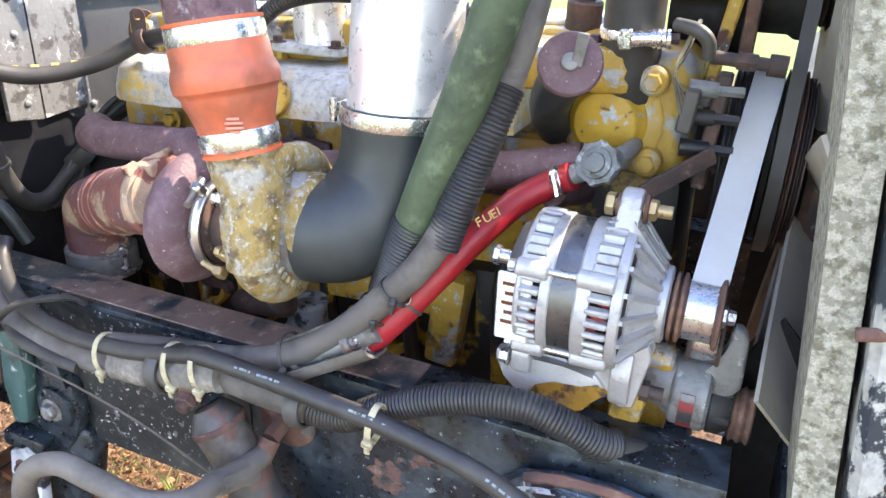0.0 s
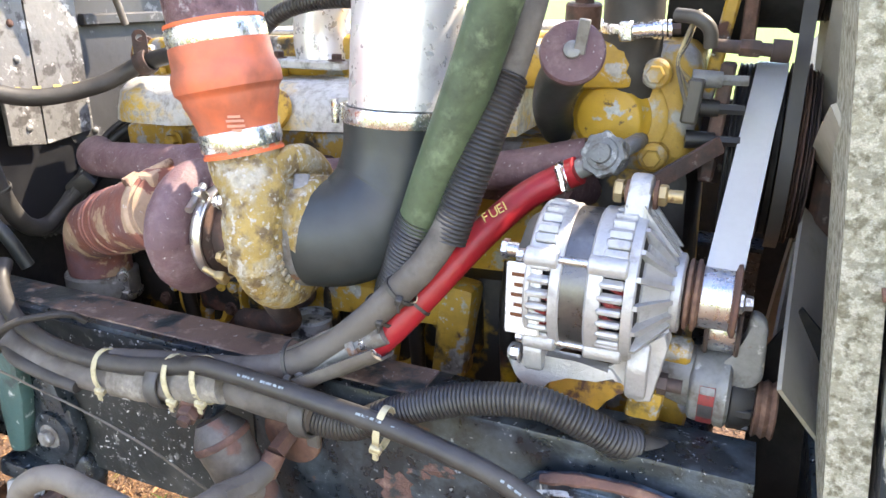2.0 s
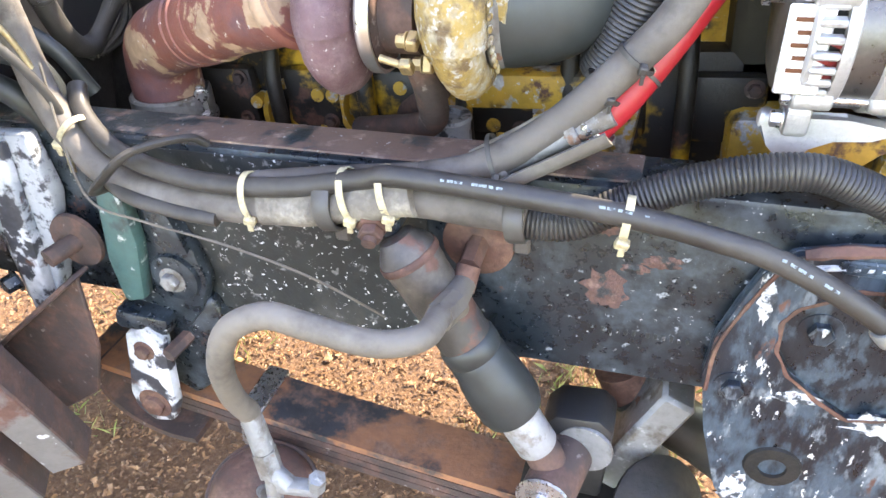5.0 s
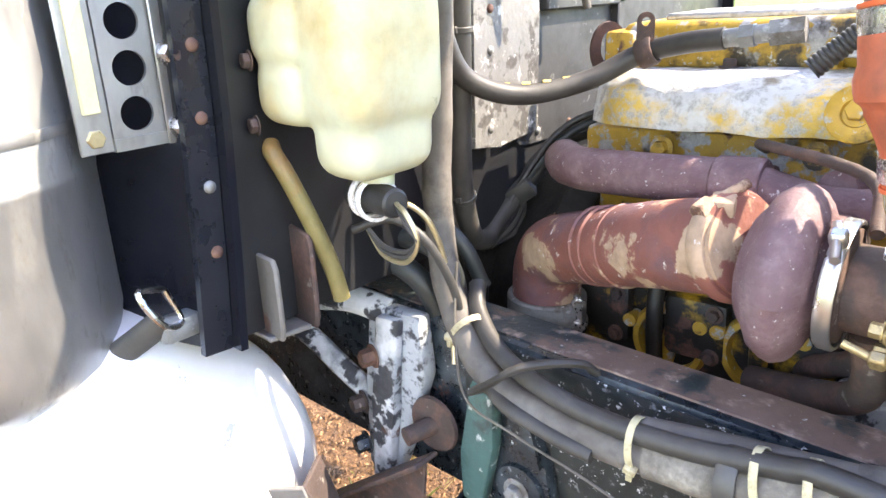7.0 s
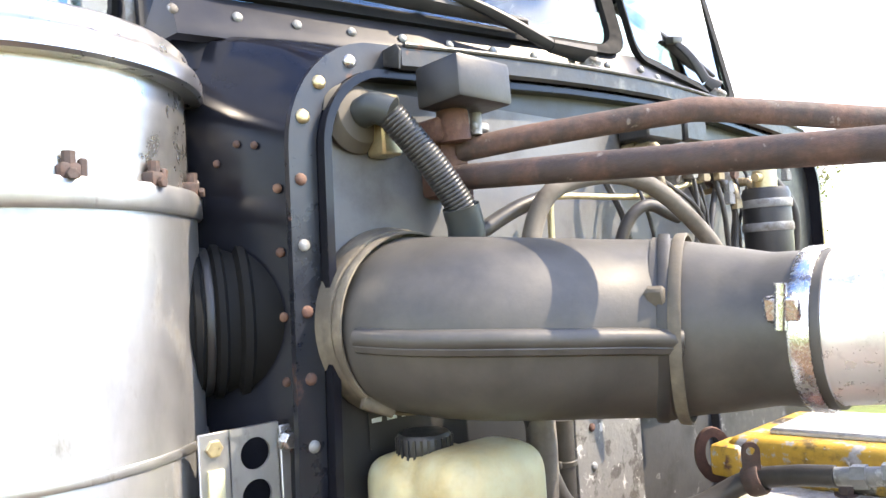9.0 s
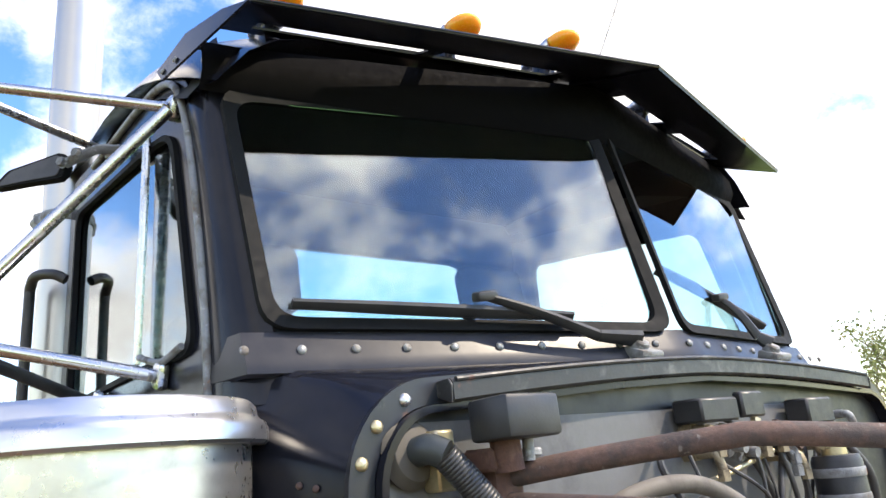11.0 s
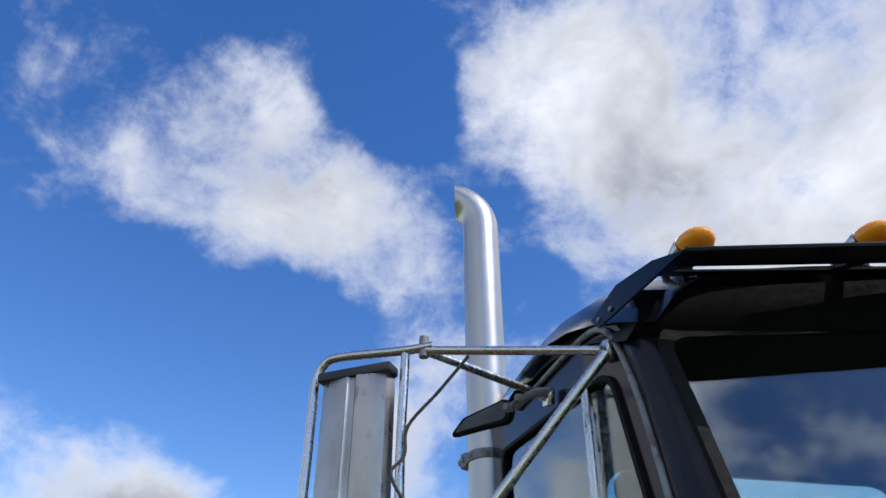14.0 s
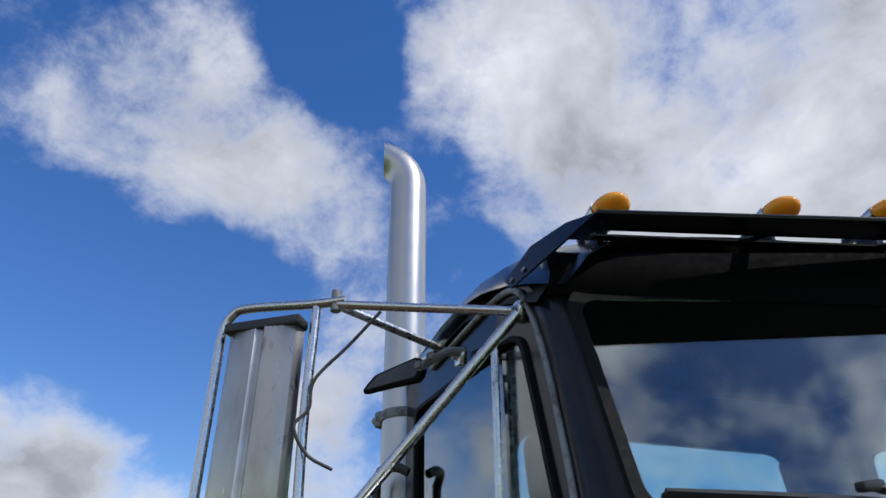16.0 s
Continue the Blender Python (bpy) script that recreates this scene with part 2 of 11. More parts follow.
def bolt(bm, p, d, r=0.008, h=0.007, washer=1.5, turn=0.0):
    """A hexagon head on its washer."""
    d = Vector(d).normalized()
    p = Vector(p)
    if washer:
        lathe(bm, p, d, [(0, 0), (r * washer, 0), (r * washer, 0.0015), (r * 1.02, 0.0018), (0, 0.0018)], 16)
    lathe(bm, p + d * 0.0016, d, [(0, 0), (r, 0), (r, h * 0.85), (r * 0.86, h), (0, h)], 6)
    return bm


def rivet(bm, p, d, r=0.007):
    return lathe(bm, p, d, [(r, 0), (r * 0.92, r * 0.3), (r * 0.6, r * 0.55), (0, r * 0.65)], 10)


def lumpy(bm, amount, scale, seed=0.0):
    """Uneven castings: moves the points a little along their normals."""
    bm.normal_update()
    for v in bm.verts:
        v.co += v.normal * amount * noise.noise(v.co * scale + Vector((seed, seed, seed)))
    return bm


def worm_clamp(parent, p, d, r, width=0.013, screw_dir=(0, -1, 0.3), mat=None, name="hose_clamp"):
    """A worm-drive clamp with its screw housing."""
    d = Vector(d).normalized()
    p = Vector(p)
    s = Vector(screw_dir)
    s = (s - d * s.dot(d)).normalized()
    bm = B()
    band(bm, p, d, r, width)
    t = d.cross(s)
    c = p + s * (r + 0.005)
    cyl(bm, c - t * 0.011, c + t * 0.011, 0.0055, seg=12)
    cyl(bm, c + t * 0.011, c + t * 0.018, 0.004, seg=6)
    return part(name, bm, mat, parent)


def zip_tie(p, d, r, mat, label, tail=(0, -1, -0.6), width=0.006, slim=1.0):
    """A cable tie drawn round cables; slim: its depth as a share of its height."""
    d = Vector(d).normalized()
    p = Vector(p)
    up = (Vector((0, 0, 1)) - d * d.z).normalized()
    side = d.cross(up)
    bm = B()
    n = 36
    rows = []
    for k in range(n):
        a = 2 * math.pi * k / n
        o = up * math.cos(a) + side * math.sin(a) * slim
        e = (up * math.cos(a) * slim + side * math.sin(a)).normalized()
        rows.append([bm.verts.new(p + o * r + e * q + d * w) for q, w in ((0, -width / 2), (0.0016, -width / 2), (0.0016, width / 2), (0, width / 2))])
    for k in range(n):
        f, g = rows[k], rows[(k + 1) % n]
        for i in range(4):
            j = (i + 1) % 4
            bm.faces.new((f[i], f[j], g[j], g[i]))
    s = Vector(tail)
    s = (s - d * s.dot(d)).normalized()
    t = s.dot(up), s.dot(side)
    c = p + (up * t[0] + side * t[1] * slim) * r + s * 0.003
    block(bm, c, (width * 1.7, 0.010, 0.011), (20, 15, 10), 0.0015)
    block(bm, c + Vector((0, -0.002, -0.009)), (width * 0.8, 0.003, 0.012), (15, 5, 8), 0.0006)
    return solo("cable_tie", bm, mat, label, "cable tie", "cable ties on the harness", base=p)

# ---- materials ----
def rgb(c):
    return (*c, 1) if len(c) == 3 else c


def M(name, col, rough=0.5, metal=0.0, var=0.2, scale=9.0, patches=(), bump=0.12, bscale=70.0, rvar=0.12, coat=0.0, dust=None, random_tone=0.0, dist=0.004, stretch=(1, 1, 1)):
    """A worn surface: tone varied at two scales, patches of other colours with ragged edges, a film of dust, fine relief.
    patches: rows of (colour, cover 0..1, scale, softness, roughness, metal)."""
    m = bpy.data.materials.new(name)
    m.use_nodes = True
    nt = m.node_tree
    n, l = nt.nodes, nt.links
    bsdf = n["Principled BSDF"]
    co = n.new("ShaderNodeTexCoord").outputs["Object"]

    def noise_tex(s, detail=6, r=0.55, off=0.0):
        mp = n.new("ShaderNodeMapping")
        mp.inputs["Location"].default_value = (off, off * 0.7, off * 1.3)
        mp.inputs["Scale"].default_value = stretch
        l.new(co, mp.inputs[0])
        t = n.new("ShaderNodeTexNoise")
        t.inputs["Scale"].default_value, t.inputs["Detail"].default_value, t.inputs["Roughness"].default_value = s, detail, r
        l.new(mp.outputs[0], t.inputs["Vector"])
        return t.outputs["Fac"]

    def rng(v, a, b, c, d):
        r = n.new("ShaderNodeMapRange")
        for k, x in zip(("From Min", "From Max", "To Min", "To Max"), (a, b, c, d)):
            r.inputs[k].default_value = x
        l.new(v, r.inputs["Value"])
        return r.outputs[0]

    def mix(f, a, b):
        x = n.new("ShaderNodeMix")
        x.data_type = "RGBA"
        for k, v in ((0, f), (6, a), (7, b)):
            if isinstance(v, (tuple, float, int)):
                x.inputs[k].default_value = v
            else:
                l.new(v, x.inputs[k])
        return x.outputs[2]

    def fmix(f, a, b):
        x = n.new("ShaderNodeMix")
        for k, v in ((0, f), (2, a), (3, b)):
            if isinstance(v, (float, int)):
                x.inputs[k].default_value = v
            else:
                l.new(v, x.inputs[k])
        return x.outputs[0]

    lo = tuple(c * (1 - var) for c in col)
    hi = tuple(min(1, c * (1 + var)) for c in col)
    big = noise_tex(scale, 5, 0.6, 1.3)
    small = noise_tex(scale * 7, 5, 0.6, 4.1)
    both = n.new("ShaderNodeMath")
    both.operation = "MULTIPLY_ADD"
    l.new(small, both.inputs[0])
    both.inputs[1].default_value = 0.5
    half = n.new("ShaderNodeMath")
    half.operation = "MULTIPLY"
    l.new(big, half.inputs[0])
    half.inputs[1].default_value = 0.5
    l.new(half.outputs[0], both.inputs[2])
    colour = mix(rng(both.outputs[0], 0.32, 0.68, 0, 1), rgb(lo), rgb(hi))
    if random_tone:
        oi = n.new("ShaderNodeObjectInfo")
        hsv = n.new("ShaderNodeHueSaturation")
        l.new(rng(oi.outputs["Random"], 0, 1, 1 - random_tone, 1 + random_tone), hsv.inputs["Value"])
        l.new(colour, hsv.inputs["Color"])
        colour = hsv.outputs[0]
    roughness = rng(small, 0.3, 0.7, max(0.02, rough - rvar), min(1, rough + rvar))
    metallic = float(metal)
    height = noise_tex(bscale, 6, 0.62, 2.2)
    for k, (pcol, cover, ps, soft, pr, pm) in enumerate(patches):
        field = noise_tex(ps, 8, 0.62, 7.7 + 3.1 * k)
        edge = 0.5 + (0.5 - cover) * 0.40
        f = rng(field, edge - soft, edge + soft, 0, 1)
        tone = mix(rng(noise_tex(ps * 5, 4, 0.6, 11 + k), 0.3, 0.7, 0, 1), rgb(tuple(c * 0.72 for c in pcol)), rgb(tuple(min(1, c * 1.22) for c in pcol)))
        colour = mix(f, colour, tone)
        roughness = fmix(f, roughness, float(pr))
        metallic = fmix(f, metallic, float(pm))
    if dust:
        dcol, amount = dust
        d = rng(noise_tex(scale * 1.6, 8, 0.65, 19), 0.3, 0.72, 0.05 * amount, amount)
        colour = mix(d, colour, rgb(dcol))
        roughness = fmix(d, roughness, 0.85)
        if not isinstance(metallic, float) or metallic > 0:
            metallic = fmix(d, metallic, 0.0)
    l.new(colour, bsdf.inputs["Base Color"])
    l.new(roughness, bsdf.inputs["Roughness"])
    if isinstance(metallic, float):
        bsdf.inputs["Metallic"].default_value = metallic
    else:
        l.new(metallic, bsdf.inputs["Metallic"])
    if coat:
        bsdf.inputs["Coat Weight"].default_value, bsdf.inputs["Coat Roughness"].default_value = coat, 0.08
    if bump:
        b = n.new("ShaderNodeBump")
        b.inputs["Strength"].default_value, b.inputs["Distance"].default_value = bump, dist
        l.new(height, b.inputs["Height"])
        l.new(b.outputs[0], bsdf.inputs["Normal"])
    return m


RUST = (0.115, 0.058, 0.044)
RUST_LIGHT = (0.21, 0.120, 0.082)
DUST = (0.30, 0.27, 0.23)
CHIP = (0.50, 0.52, 0.52)
black_frame = M("black_frame_paint", (0.010, 0.016, 0.022), 0.30, 0, 0.5, 9, [((0.040, 0.055, 0.068), 0.36, 16, 0.06, 0.45, 0), (RUST, 0.11, 9, 0.012, 0.85, 0), ((0.22, 0.25, 0.27), 0.10, 60, 0.02, 0.6, 0), (CHIP, 0.085, 140, 0.015, 0.7, 0)], 0.3, 90)
chipped_frame = M("chipped_black_paint", (0.010, 0.016, 0.024), 0.36, 0, 0.5, 10, [((0.045, 0.070, 0.095), 0.44, 26, 0.05, 0.48, 0), ((0.14, 0.168, 0.195), 0.25, 30, 0.04, 0.62, 0), (RUST, 0.10, 14, 0.015, 0.85, 0), (CHIP, 0.14, 95, 0.02, 0.75, 0)], 0.35, 90, stretch=(1, 1, 0.42))
speckled_frame = M("speckled_grey_paint", (0.019, 0.024, 0.025), 0.42, 0, 0.35, 9, [((0.046, 0.047, 0.044), 0.36, 9, 0.07, 0.6, 0), (RUST, 0.08, 11, 0.02, 0.85, 0), ((0.16, 0.165, 0.165), 0.16, 60, 0.03, 0.65, 0), ((0.60, 0.62, 0.62), 0.14, 130, 0.015, 0.7, 0)], 0.25, 90)
rust_steel = M("rusted_steel", RUST, 0.88, 0.0, 0.4, 12, [(RUST_LIGHT, 0.35, 22, 0.08, 0.9, 0), ((0.05, 0.035, 0.03), 0.3, 9, 0.1, 0.8, 0)], 0.5, 120)
spring_rust = M("rusted_spring_steel", (0.27, 0.125, 0.065), 0.85, 0.0, 0.3, 7, [((0.035, 0.036, 0.04), 0.40, 5, 0.03, 0.6, 0), (RUST_LIGHT, 0.3, 30, 0.1, 0.9, 0)], 0.4, 90)
dark_rust = M("dark_rusted_iron", (0.060, 0.042, 0.038), 0.75, 0.0, 0.4, 14, [((0.115, 0.066, 0.052), 0.42, 18, 0.06, 0.85, 0), ((0.20, 0.17, 0.15), 0.10, 50, 0.03, 0.8, 0)], 0.4, 120)
turbine_iron = M("purple_brown_cast_iron", (0.125, 0.070, 0.080), 0.58, 0.0, 0.22, 10, [((0.19, 0.125, 0.135), 0.38, 30, 0.12, 0.66, 0), ((0.46, 0.43, 0.43), 0.09, 140, 0.02, 0.75, 0)], 0.5, 170)
exhaust_rust = M("heat_scaled_exhaust_pipe", (0.195, 0.072, 0.056), 0.62, 0.0, 0.25, 9, [((0.140, 0.075, 0.084), 0.42, 5, 0.05, 0.7, 0), ((0.37, 0.255, 0.175), 0.38, 8, 0.010, 0.85, 0), ((0.52, 0.47, 0.44), 0.12, 60, 0.015, 0.8, 0)], 0.4, 110)
tan_rust = M("tan_flaked_rust", (0.38, 0.26, 0.18), 0.8, 0.0, 0.3, 20, [(RUST, 0.4, 30, 0.04, 0.85, 0)], 0.5, 150)
charge_iron = M("pitted_purple_pipe", (0.155, 0.088, 0.095), 0.5, 0.3, 0.3, 12, [((0.34, 0.29, 0.30), 0.32, 70, 0.03, 0.4, 0.5), ((0.07, 0.032, 0.04), 0.35, 24, 0.06, 0.7, 0)], 0.7, 130)
cat_yellow = M("worn_yellow_engine_paint", (0.48, 0.29, 0.04), 0.5, 0, 0.25, 8, [((0.42, 0.42, 0.42), 0.33, 20, 0.02, 0.5, 0.4), ((0.05, 0.04, 0.03), 0.27, 10, 0.04, 0.65, 0), (RUST, 0.17, 18, 0.03, 0.85, 0), ((0.52, 0.52, 0.50), 0.15, 85, 0.02, 0.6, 0.2)], 0.4, 100)
greasy_yellow = M("greasy_yellow_block_paint", (0.44, 0.26, 0.02), 0.42, 0, 0.3, 7, [((0.016, 0.014, 0.012), 0.66, 6, 0.03, 0.5, 0), (RUST, 0.18, 16, 0.03, 0.85, 0)], 0.35, 90)
silver_yellow = M("flaking_silver_and_yellow_casting", (0.56, 0.57, 0.57), 0.5, 0.3, 0.12, 10, [((0.54, 0.36, 0.07), 0.30, 5, 0.04, 0.55, 0), ((0.38, 0.375, 0.365), 0.40, 75, 0.08, 0.6, 0.25), ((0.20, 0.17, 0.13), 0.16, 13, 0.05, 0.65, 0)], 0.6, 140)
comp_yellow = M("yellow_tinted_aluminium_casting", (0.38, 0.265, 0.085), 0.55, 0.1, 0.3, 10, [((0.44, 0.40, 0.31), 0.40, 24, 0.06, 0.55, 0.2), ((0.17, 0.115, 0.06), 0.34, 34, 0.06, 0.7, 0), ((0.52, 0.50, 0.45), 0.28, 110, 0.03, 0.55, 0.2)], 1.0, 150, dist=0.006)
cast_alu = M("cast_aluminium", (0.43, 0.435, 0.445), 0.46, 0.5, 0.14, 14, [((0.33, 0.33, 0.33), 0.26, 40, 0.08, 0.58, 0.25), ((0.22, 0.20, 0.18), 0.12, 22, 0.06, 0.6, 0.1)], 0.35, 220)
dull_alu = M("weathered_grey_casting", (0.24, 0.245, 0.245), 0.55, 0.35, 0.25, 16, [((0.12, 0.105, 0.09), 0.34, 18, 0.05, 0.7, 0), (RUST_LIGHT, 0.12, 22, 0.02, 0.85, 0), ((0.42, 0.42, 0.42), 0.15, 60, 0.03, 0.6, 0.3)], 0.4, 140)
steel = M("bare_steel", (0.55, 0.55, 0.56), 0.3, 0.9, 0.12, 20, [((0.35, 0.28, 0.22), 0.12, 30, 0.04, 0.6, 0.3)], 0.1, 200)
zinc = M("zinc_clamp_steel", (0.72, 0.73, 0.74), 0.24, 0.95, 0.1, 30, [((0.45, 0.42, 0.36), 0.15, 25, 0.06, 0.5, 0.6)], 0.1, 200)
stator_steel = M("dark_laminated_steel", (0.11, 0.11, 0.112), 0.34, 0.75, 0.15, 20, [((0.2, 0.195, 0.19), 0.3, 12, 0.1, 0.4, 0.7)], 0.08, 200)
dull_brass = M("dulled_yellow_zinc", (0.42, 0.32, 0.17), 0.45, 0.7, 0.25, 25, [(RUST, 0.25, 40, 0.04, 0.8, 0)], 0.2, 200)
brass_zinc = M("yellow_zinc_plate", (0.52, 0.44, 0.27), 0.38, 0.75, 0.2, 25, [], 0.1, 200)
brushed = M("sun_hazed_stainless", (0.47, 0.475, 0.48), 0.40, 0.88, 0.10, 6, [((0.36, 0.355, 0.345), 0.38, 7, 0.12, 0.46, 0.8), ((0.28, 0.27, 0.25), 0.14, 30, 0.06, 0.55, 0.6)], 0.12, 9, 0.06, stretch=(1, 1, 0.4))
polished = M("polished_lid_steel", (0.60, 0.60, 0.605), 0.30, 0.95, 0.04, 5, [], 0.02, 25, 0.05)
stack_steel = M("brushed_stack_steel", (0.50, 0.48, 0.445), 0.36, 0.95, 0.05, 3, [], 0.015, 300, 0.05)
satin = M("satin_stainless", (0.66, 0.66, 0.65), 0.30, 0.95, 0.06, 7, [((0.55, 0.54, 0.52), 0.26, 8, 0.2, 0.36, 0.9)], 0.03, 50)
dull_chrome = M("dulled_chrome", (0.58, 0.575, 0.56), 0.26, 1.0, 0.05, 6, [], 0.01, 60)
tube_alu = M("clear_aluminium_tube", (0.88, 0.885, 0.89), 0.33, 0.6, 0.05, 9, [((0.70, 0.70, 0.70), 0.22, 26, 0.06, 0.45, 0.6)], 0.1, 110)
orange_silicone = M("orange_silicone", (0.60, 0.135, 0.06), 0.42, 0, 0.13, 9, [((0.24, 0.085, 0.055), 0.28, 8, 0.12, 0.55, 0)], 0.08, 60)
orange_edge = M("orange_silicone_liner", (0.70, 0.14, 0.05), 0.5, 0, 0.1, 9, [], 0.05, 60)
black_rubber = M("black_rubber", (0.016, 0.020, 0.0215), 0.40, 0, 0.3, 6, [((0.036, 0.046, 0.048), 0.40, 4, 0.15, 0.5, 0)], 0.08, 120, dust=(DUST, 0.04))
dark_hose = M("dark_rubber_hose", (0.022, 0.021, 0.021), 0.46, 0, 0.25, 9, [((0.052, 0.049, 0.046), 0.35, 8, 0.12, 0.65, 0)], 0.15, 130, dust=(DUST, 0.09))
grey_hose = M("dusty_grey_hose", (0.078, 0.069, 0.062), 0.66, 0, 0.2, 9, [((0.155, 0.142, 0.128), 0.38, 10, 0.12, 0.78, 0), ((0.045, 0.04, 0.037), 0.28, 14, 0.06, 0.65, 0)], 0.2, 140, dust=(DUST, 0.18))
beige_hose = M("sun_bleached_hose", (0.130, 0.114, 0.095), 0.68, 0, 0.2, 8, [((0.065, 0.056, 0.047), 0.3, 14, 0.1, 0.8, 0)], 0.15, 130, dust=(DUST, 0.15))
loom = M("black_split_loom", (0.022, 0.023, 0.025), 0.36, 0, 0.2, 9, [((0.045, 0.044, 0.043), 0.25, 10, 0.12, 0.5, 0)], 0.06, 150, dust=(DUST, 0.06))
green_rubber = M("green_ribbed_hose", (0.064, 0.094, 0.052), 0.58, 0, 0.28, 14, [((0.040, 0.058, 0.034), 0.40, 20, 0.08, 0.65, 0), ((0.15, 0.20, 0.12), 0.2, 30, 0.08, 0.7, 0)], 0.25, 60)
red_rubber = M("red_fuel_hose", (0.35, 0.016, 0.024), 0.42, 0, 0.14, 10, [((0.26, 0.02, 0.02), 0.25, 12, 0.12, 0.6, 0)], 0.1, 140)
plastic = M("black_moulded_plastic", (0.013, 0.014, 0.016), 0.40, 0, 0.2, 7, [((0.034, 0.034, 0.034), 0.28, 6, 0.15, 0.55, 0)], 0.08, 200, dust=(DUST, 0.045))
grey_plastic = M("faded_black_plastic", (0.026, 0.026, 0.026), 0.38, 0, 0.15, 5, [((0.055, 0.054, 0.052), 0.4, 4, 0.2, 0.46, 0)], 0.06, 220, dust=(DUST, 0.24))
tank_plastic = M("yellowed_white_plastic", (0.58, 0.555, 0.36), 0.36, 0, 0.08, 5, [((0.49, 0.54, 0.42), 0.35, 4, 0.2, 0.42, 0), ((0.50, 0.37, 0.16), 0.34, 7, 0.13, 0.45, 0)], 0.05, 60)
tank_plastic.node_tree.nodes["Principled BSDF"].inputs["Subsurface Weight"].default_value = 0.25
tank_plastic.node_tree.nodes["Principled BSDF"].inputs["Subsurface Radius"].default_value = (0.03, 0.028, 0.015)
fibre = M("bare_glass_fibre", (0.34, 0.33, 0.255), 0.85, 0, 0.25, 30, [((0.52, 0.51, 0.42), 0.48, 130, 0.05, 0.9, 0), ((0.20, 0.19, 0.135), 0.36, 75, 0.05, 0.9, 0)], 1.0, 170, dist=0.006)
cream = M("cream_fan_plastic", (0.40, 0.375, 0.32), 0.55, 0, 0.12, 9, [((0.35, 0.32, 0.25), 0.25, 12, 0.1, 0.7, 0)], 0.15, 90)
cowl_paint = M("dark_blue_cab_paint", (0.006, 0.0072, 0.0125), 0.17, 0.0, 0.25, 5, [((0.011, 0.012, 0.017), 0.35, 5, 0.2, 0.20, 0)], 0.015, 30, 0.05, dust=(DUST, 0.016))
cowl_paint.node_tree.nodes["Principled BSDF"].inputs["Specular IOR Level"].default_value = 0.24

firewall_paint = M("dusty_black_firewall", (0.008, 0.009, 0.012), 0.40, 0, 0.25, 5, [((0.022, 0.023, 0.026), 0.3, 4, 0.12, 0.5, 0)], 0.08, 60, dust=(DUST, 0.018))
# grey firewall paint, made paler for the stretch in sunlight
pale_panel = M("sunlit_grey_firewall", (0.125, 0.127, 0.132), 0.46, 0.05, 0.15, 6, [((0.07, 0.07, 0.073), 0.30, 6, 0.08, 0.65, 0)], 0.12, 60)
peeling_panel = M("peeling_galvanised_panel", (0.17, 0.167, 0.16), 0.65, 0.15, 0.2, 12, [((0.07, 0.065, 0.06), 0.36, 22, 0.03, 0.8, 0), ((0.48, 0.47, 0.45), 0.25, 35, 0.03, 0.7, 0)], 0.4, 70)
white_chip = M("white_paint_over_black", (0.50, 0.52, 0.545), 0.6, 0, 0.2, 10, [((0.26, 0.285, 0.31), 0.40, 9, 0.05, 0.6, 0), ((0.04, 0.042, 0.05), 0.44, 18, 0.02, 0.5, 0), (RUST, 0.12, 12, 0.03, 0.85, 0)], 0.4, 60)
grey_chip = M("pocked_grey_paint", (0.34, 0.37, 0.40), 0.6, 0, 0.2, 12, [((0.045, 0.05, 0.06), 0.34, 42, 0.04, 0.6, 0), (RUST, 0.16, 9, 0.04, 0.85, 0)], 0.5, 70)
teal_paint = M("worn_teal_paint", (0.045, 0.105, 0.10), 0.5, 0, 0.25, 10, [((0.025, 0.028, 0.03), 0.30, 12, 0.05, 0.5, 0), ((0.42, 0.46, 0.45), 0.17, 48, 0.03, 0.7, 0)], 0.4, 80)
post_paint = M("flaking_black_on_white_post", (0.026, 0.036, 0.046), 0.5, 0, 0.35, 11, [((0.40, 0.40, 0.37), 0.36, 19, 0.015, 0.75, 0), ((0.33, 0.34, 0.33), 0.20, 55, 0.02, 0.7, 0), (RUST, 0.15, 16, 0.02, 0.85, 0), ((0.48, 0.48, 0.45), 0.14, 110, 0.02, 0.75, 0)], 0.5, 90, stretch=(1, 1, 0.6))
tank_alu = M("polished_aluminium_tank", (0.88, 0.885, 0.90), 0.36, 0.30, 0.04, 4, [((0.78, 0.78, 0.79), 0.25, 5, 0.15, 0.42, 0.4)], 0.04, 40)
nylon = M("yellowed_nylon_tie", (0.46, 0.41, 0.26), 0.5, 0, 0.15, 25, [((0.26, 0.21, 0.13), 0.32, 60, 0.08, 0.7, 0)], 0.1, 120)
black_nylon = M("black_nylon", (0.03, 0.03, 0.03), 0.5, 0, 0.2, 25, [], 0.1, 120, dust=(DUST, 0.12))
loom_tape = M("old_cloth_tape", (0.14, 0.125, 0.105), 0.85, 0, 0.25, 25, [((0.26, 0.24, 0.20), 0.35, 30, 0.1, 0.9, 0)], 0.5, 160)
copper = M("red_varnished_copper", (0.26, 0.030, 0.030), 0.4, 0.3, 0.5, 120, [((0.42, 0.14, 0.12), 0.22, 200, 0.05, 0.4, 0.3)], 0.5, 400)
# pale grey paints the sky's sheen into the belt's colour
belt_mat = M("belt_back_pale_sheen", (0.56, 0.56, 0.55), 0.45, 0.1, 0.05, 20, [], 0.03, 120)
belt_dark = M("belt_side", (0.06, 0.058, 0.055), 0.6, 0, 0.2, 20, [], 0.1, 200)
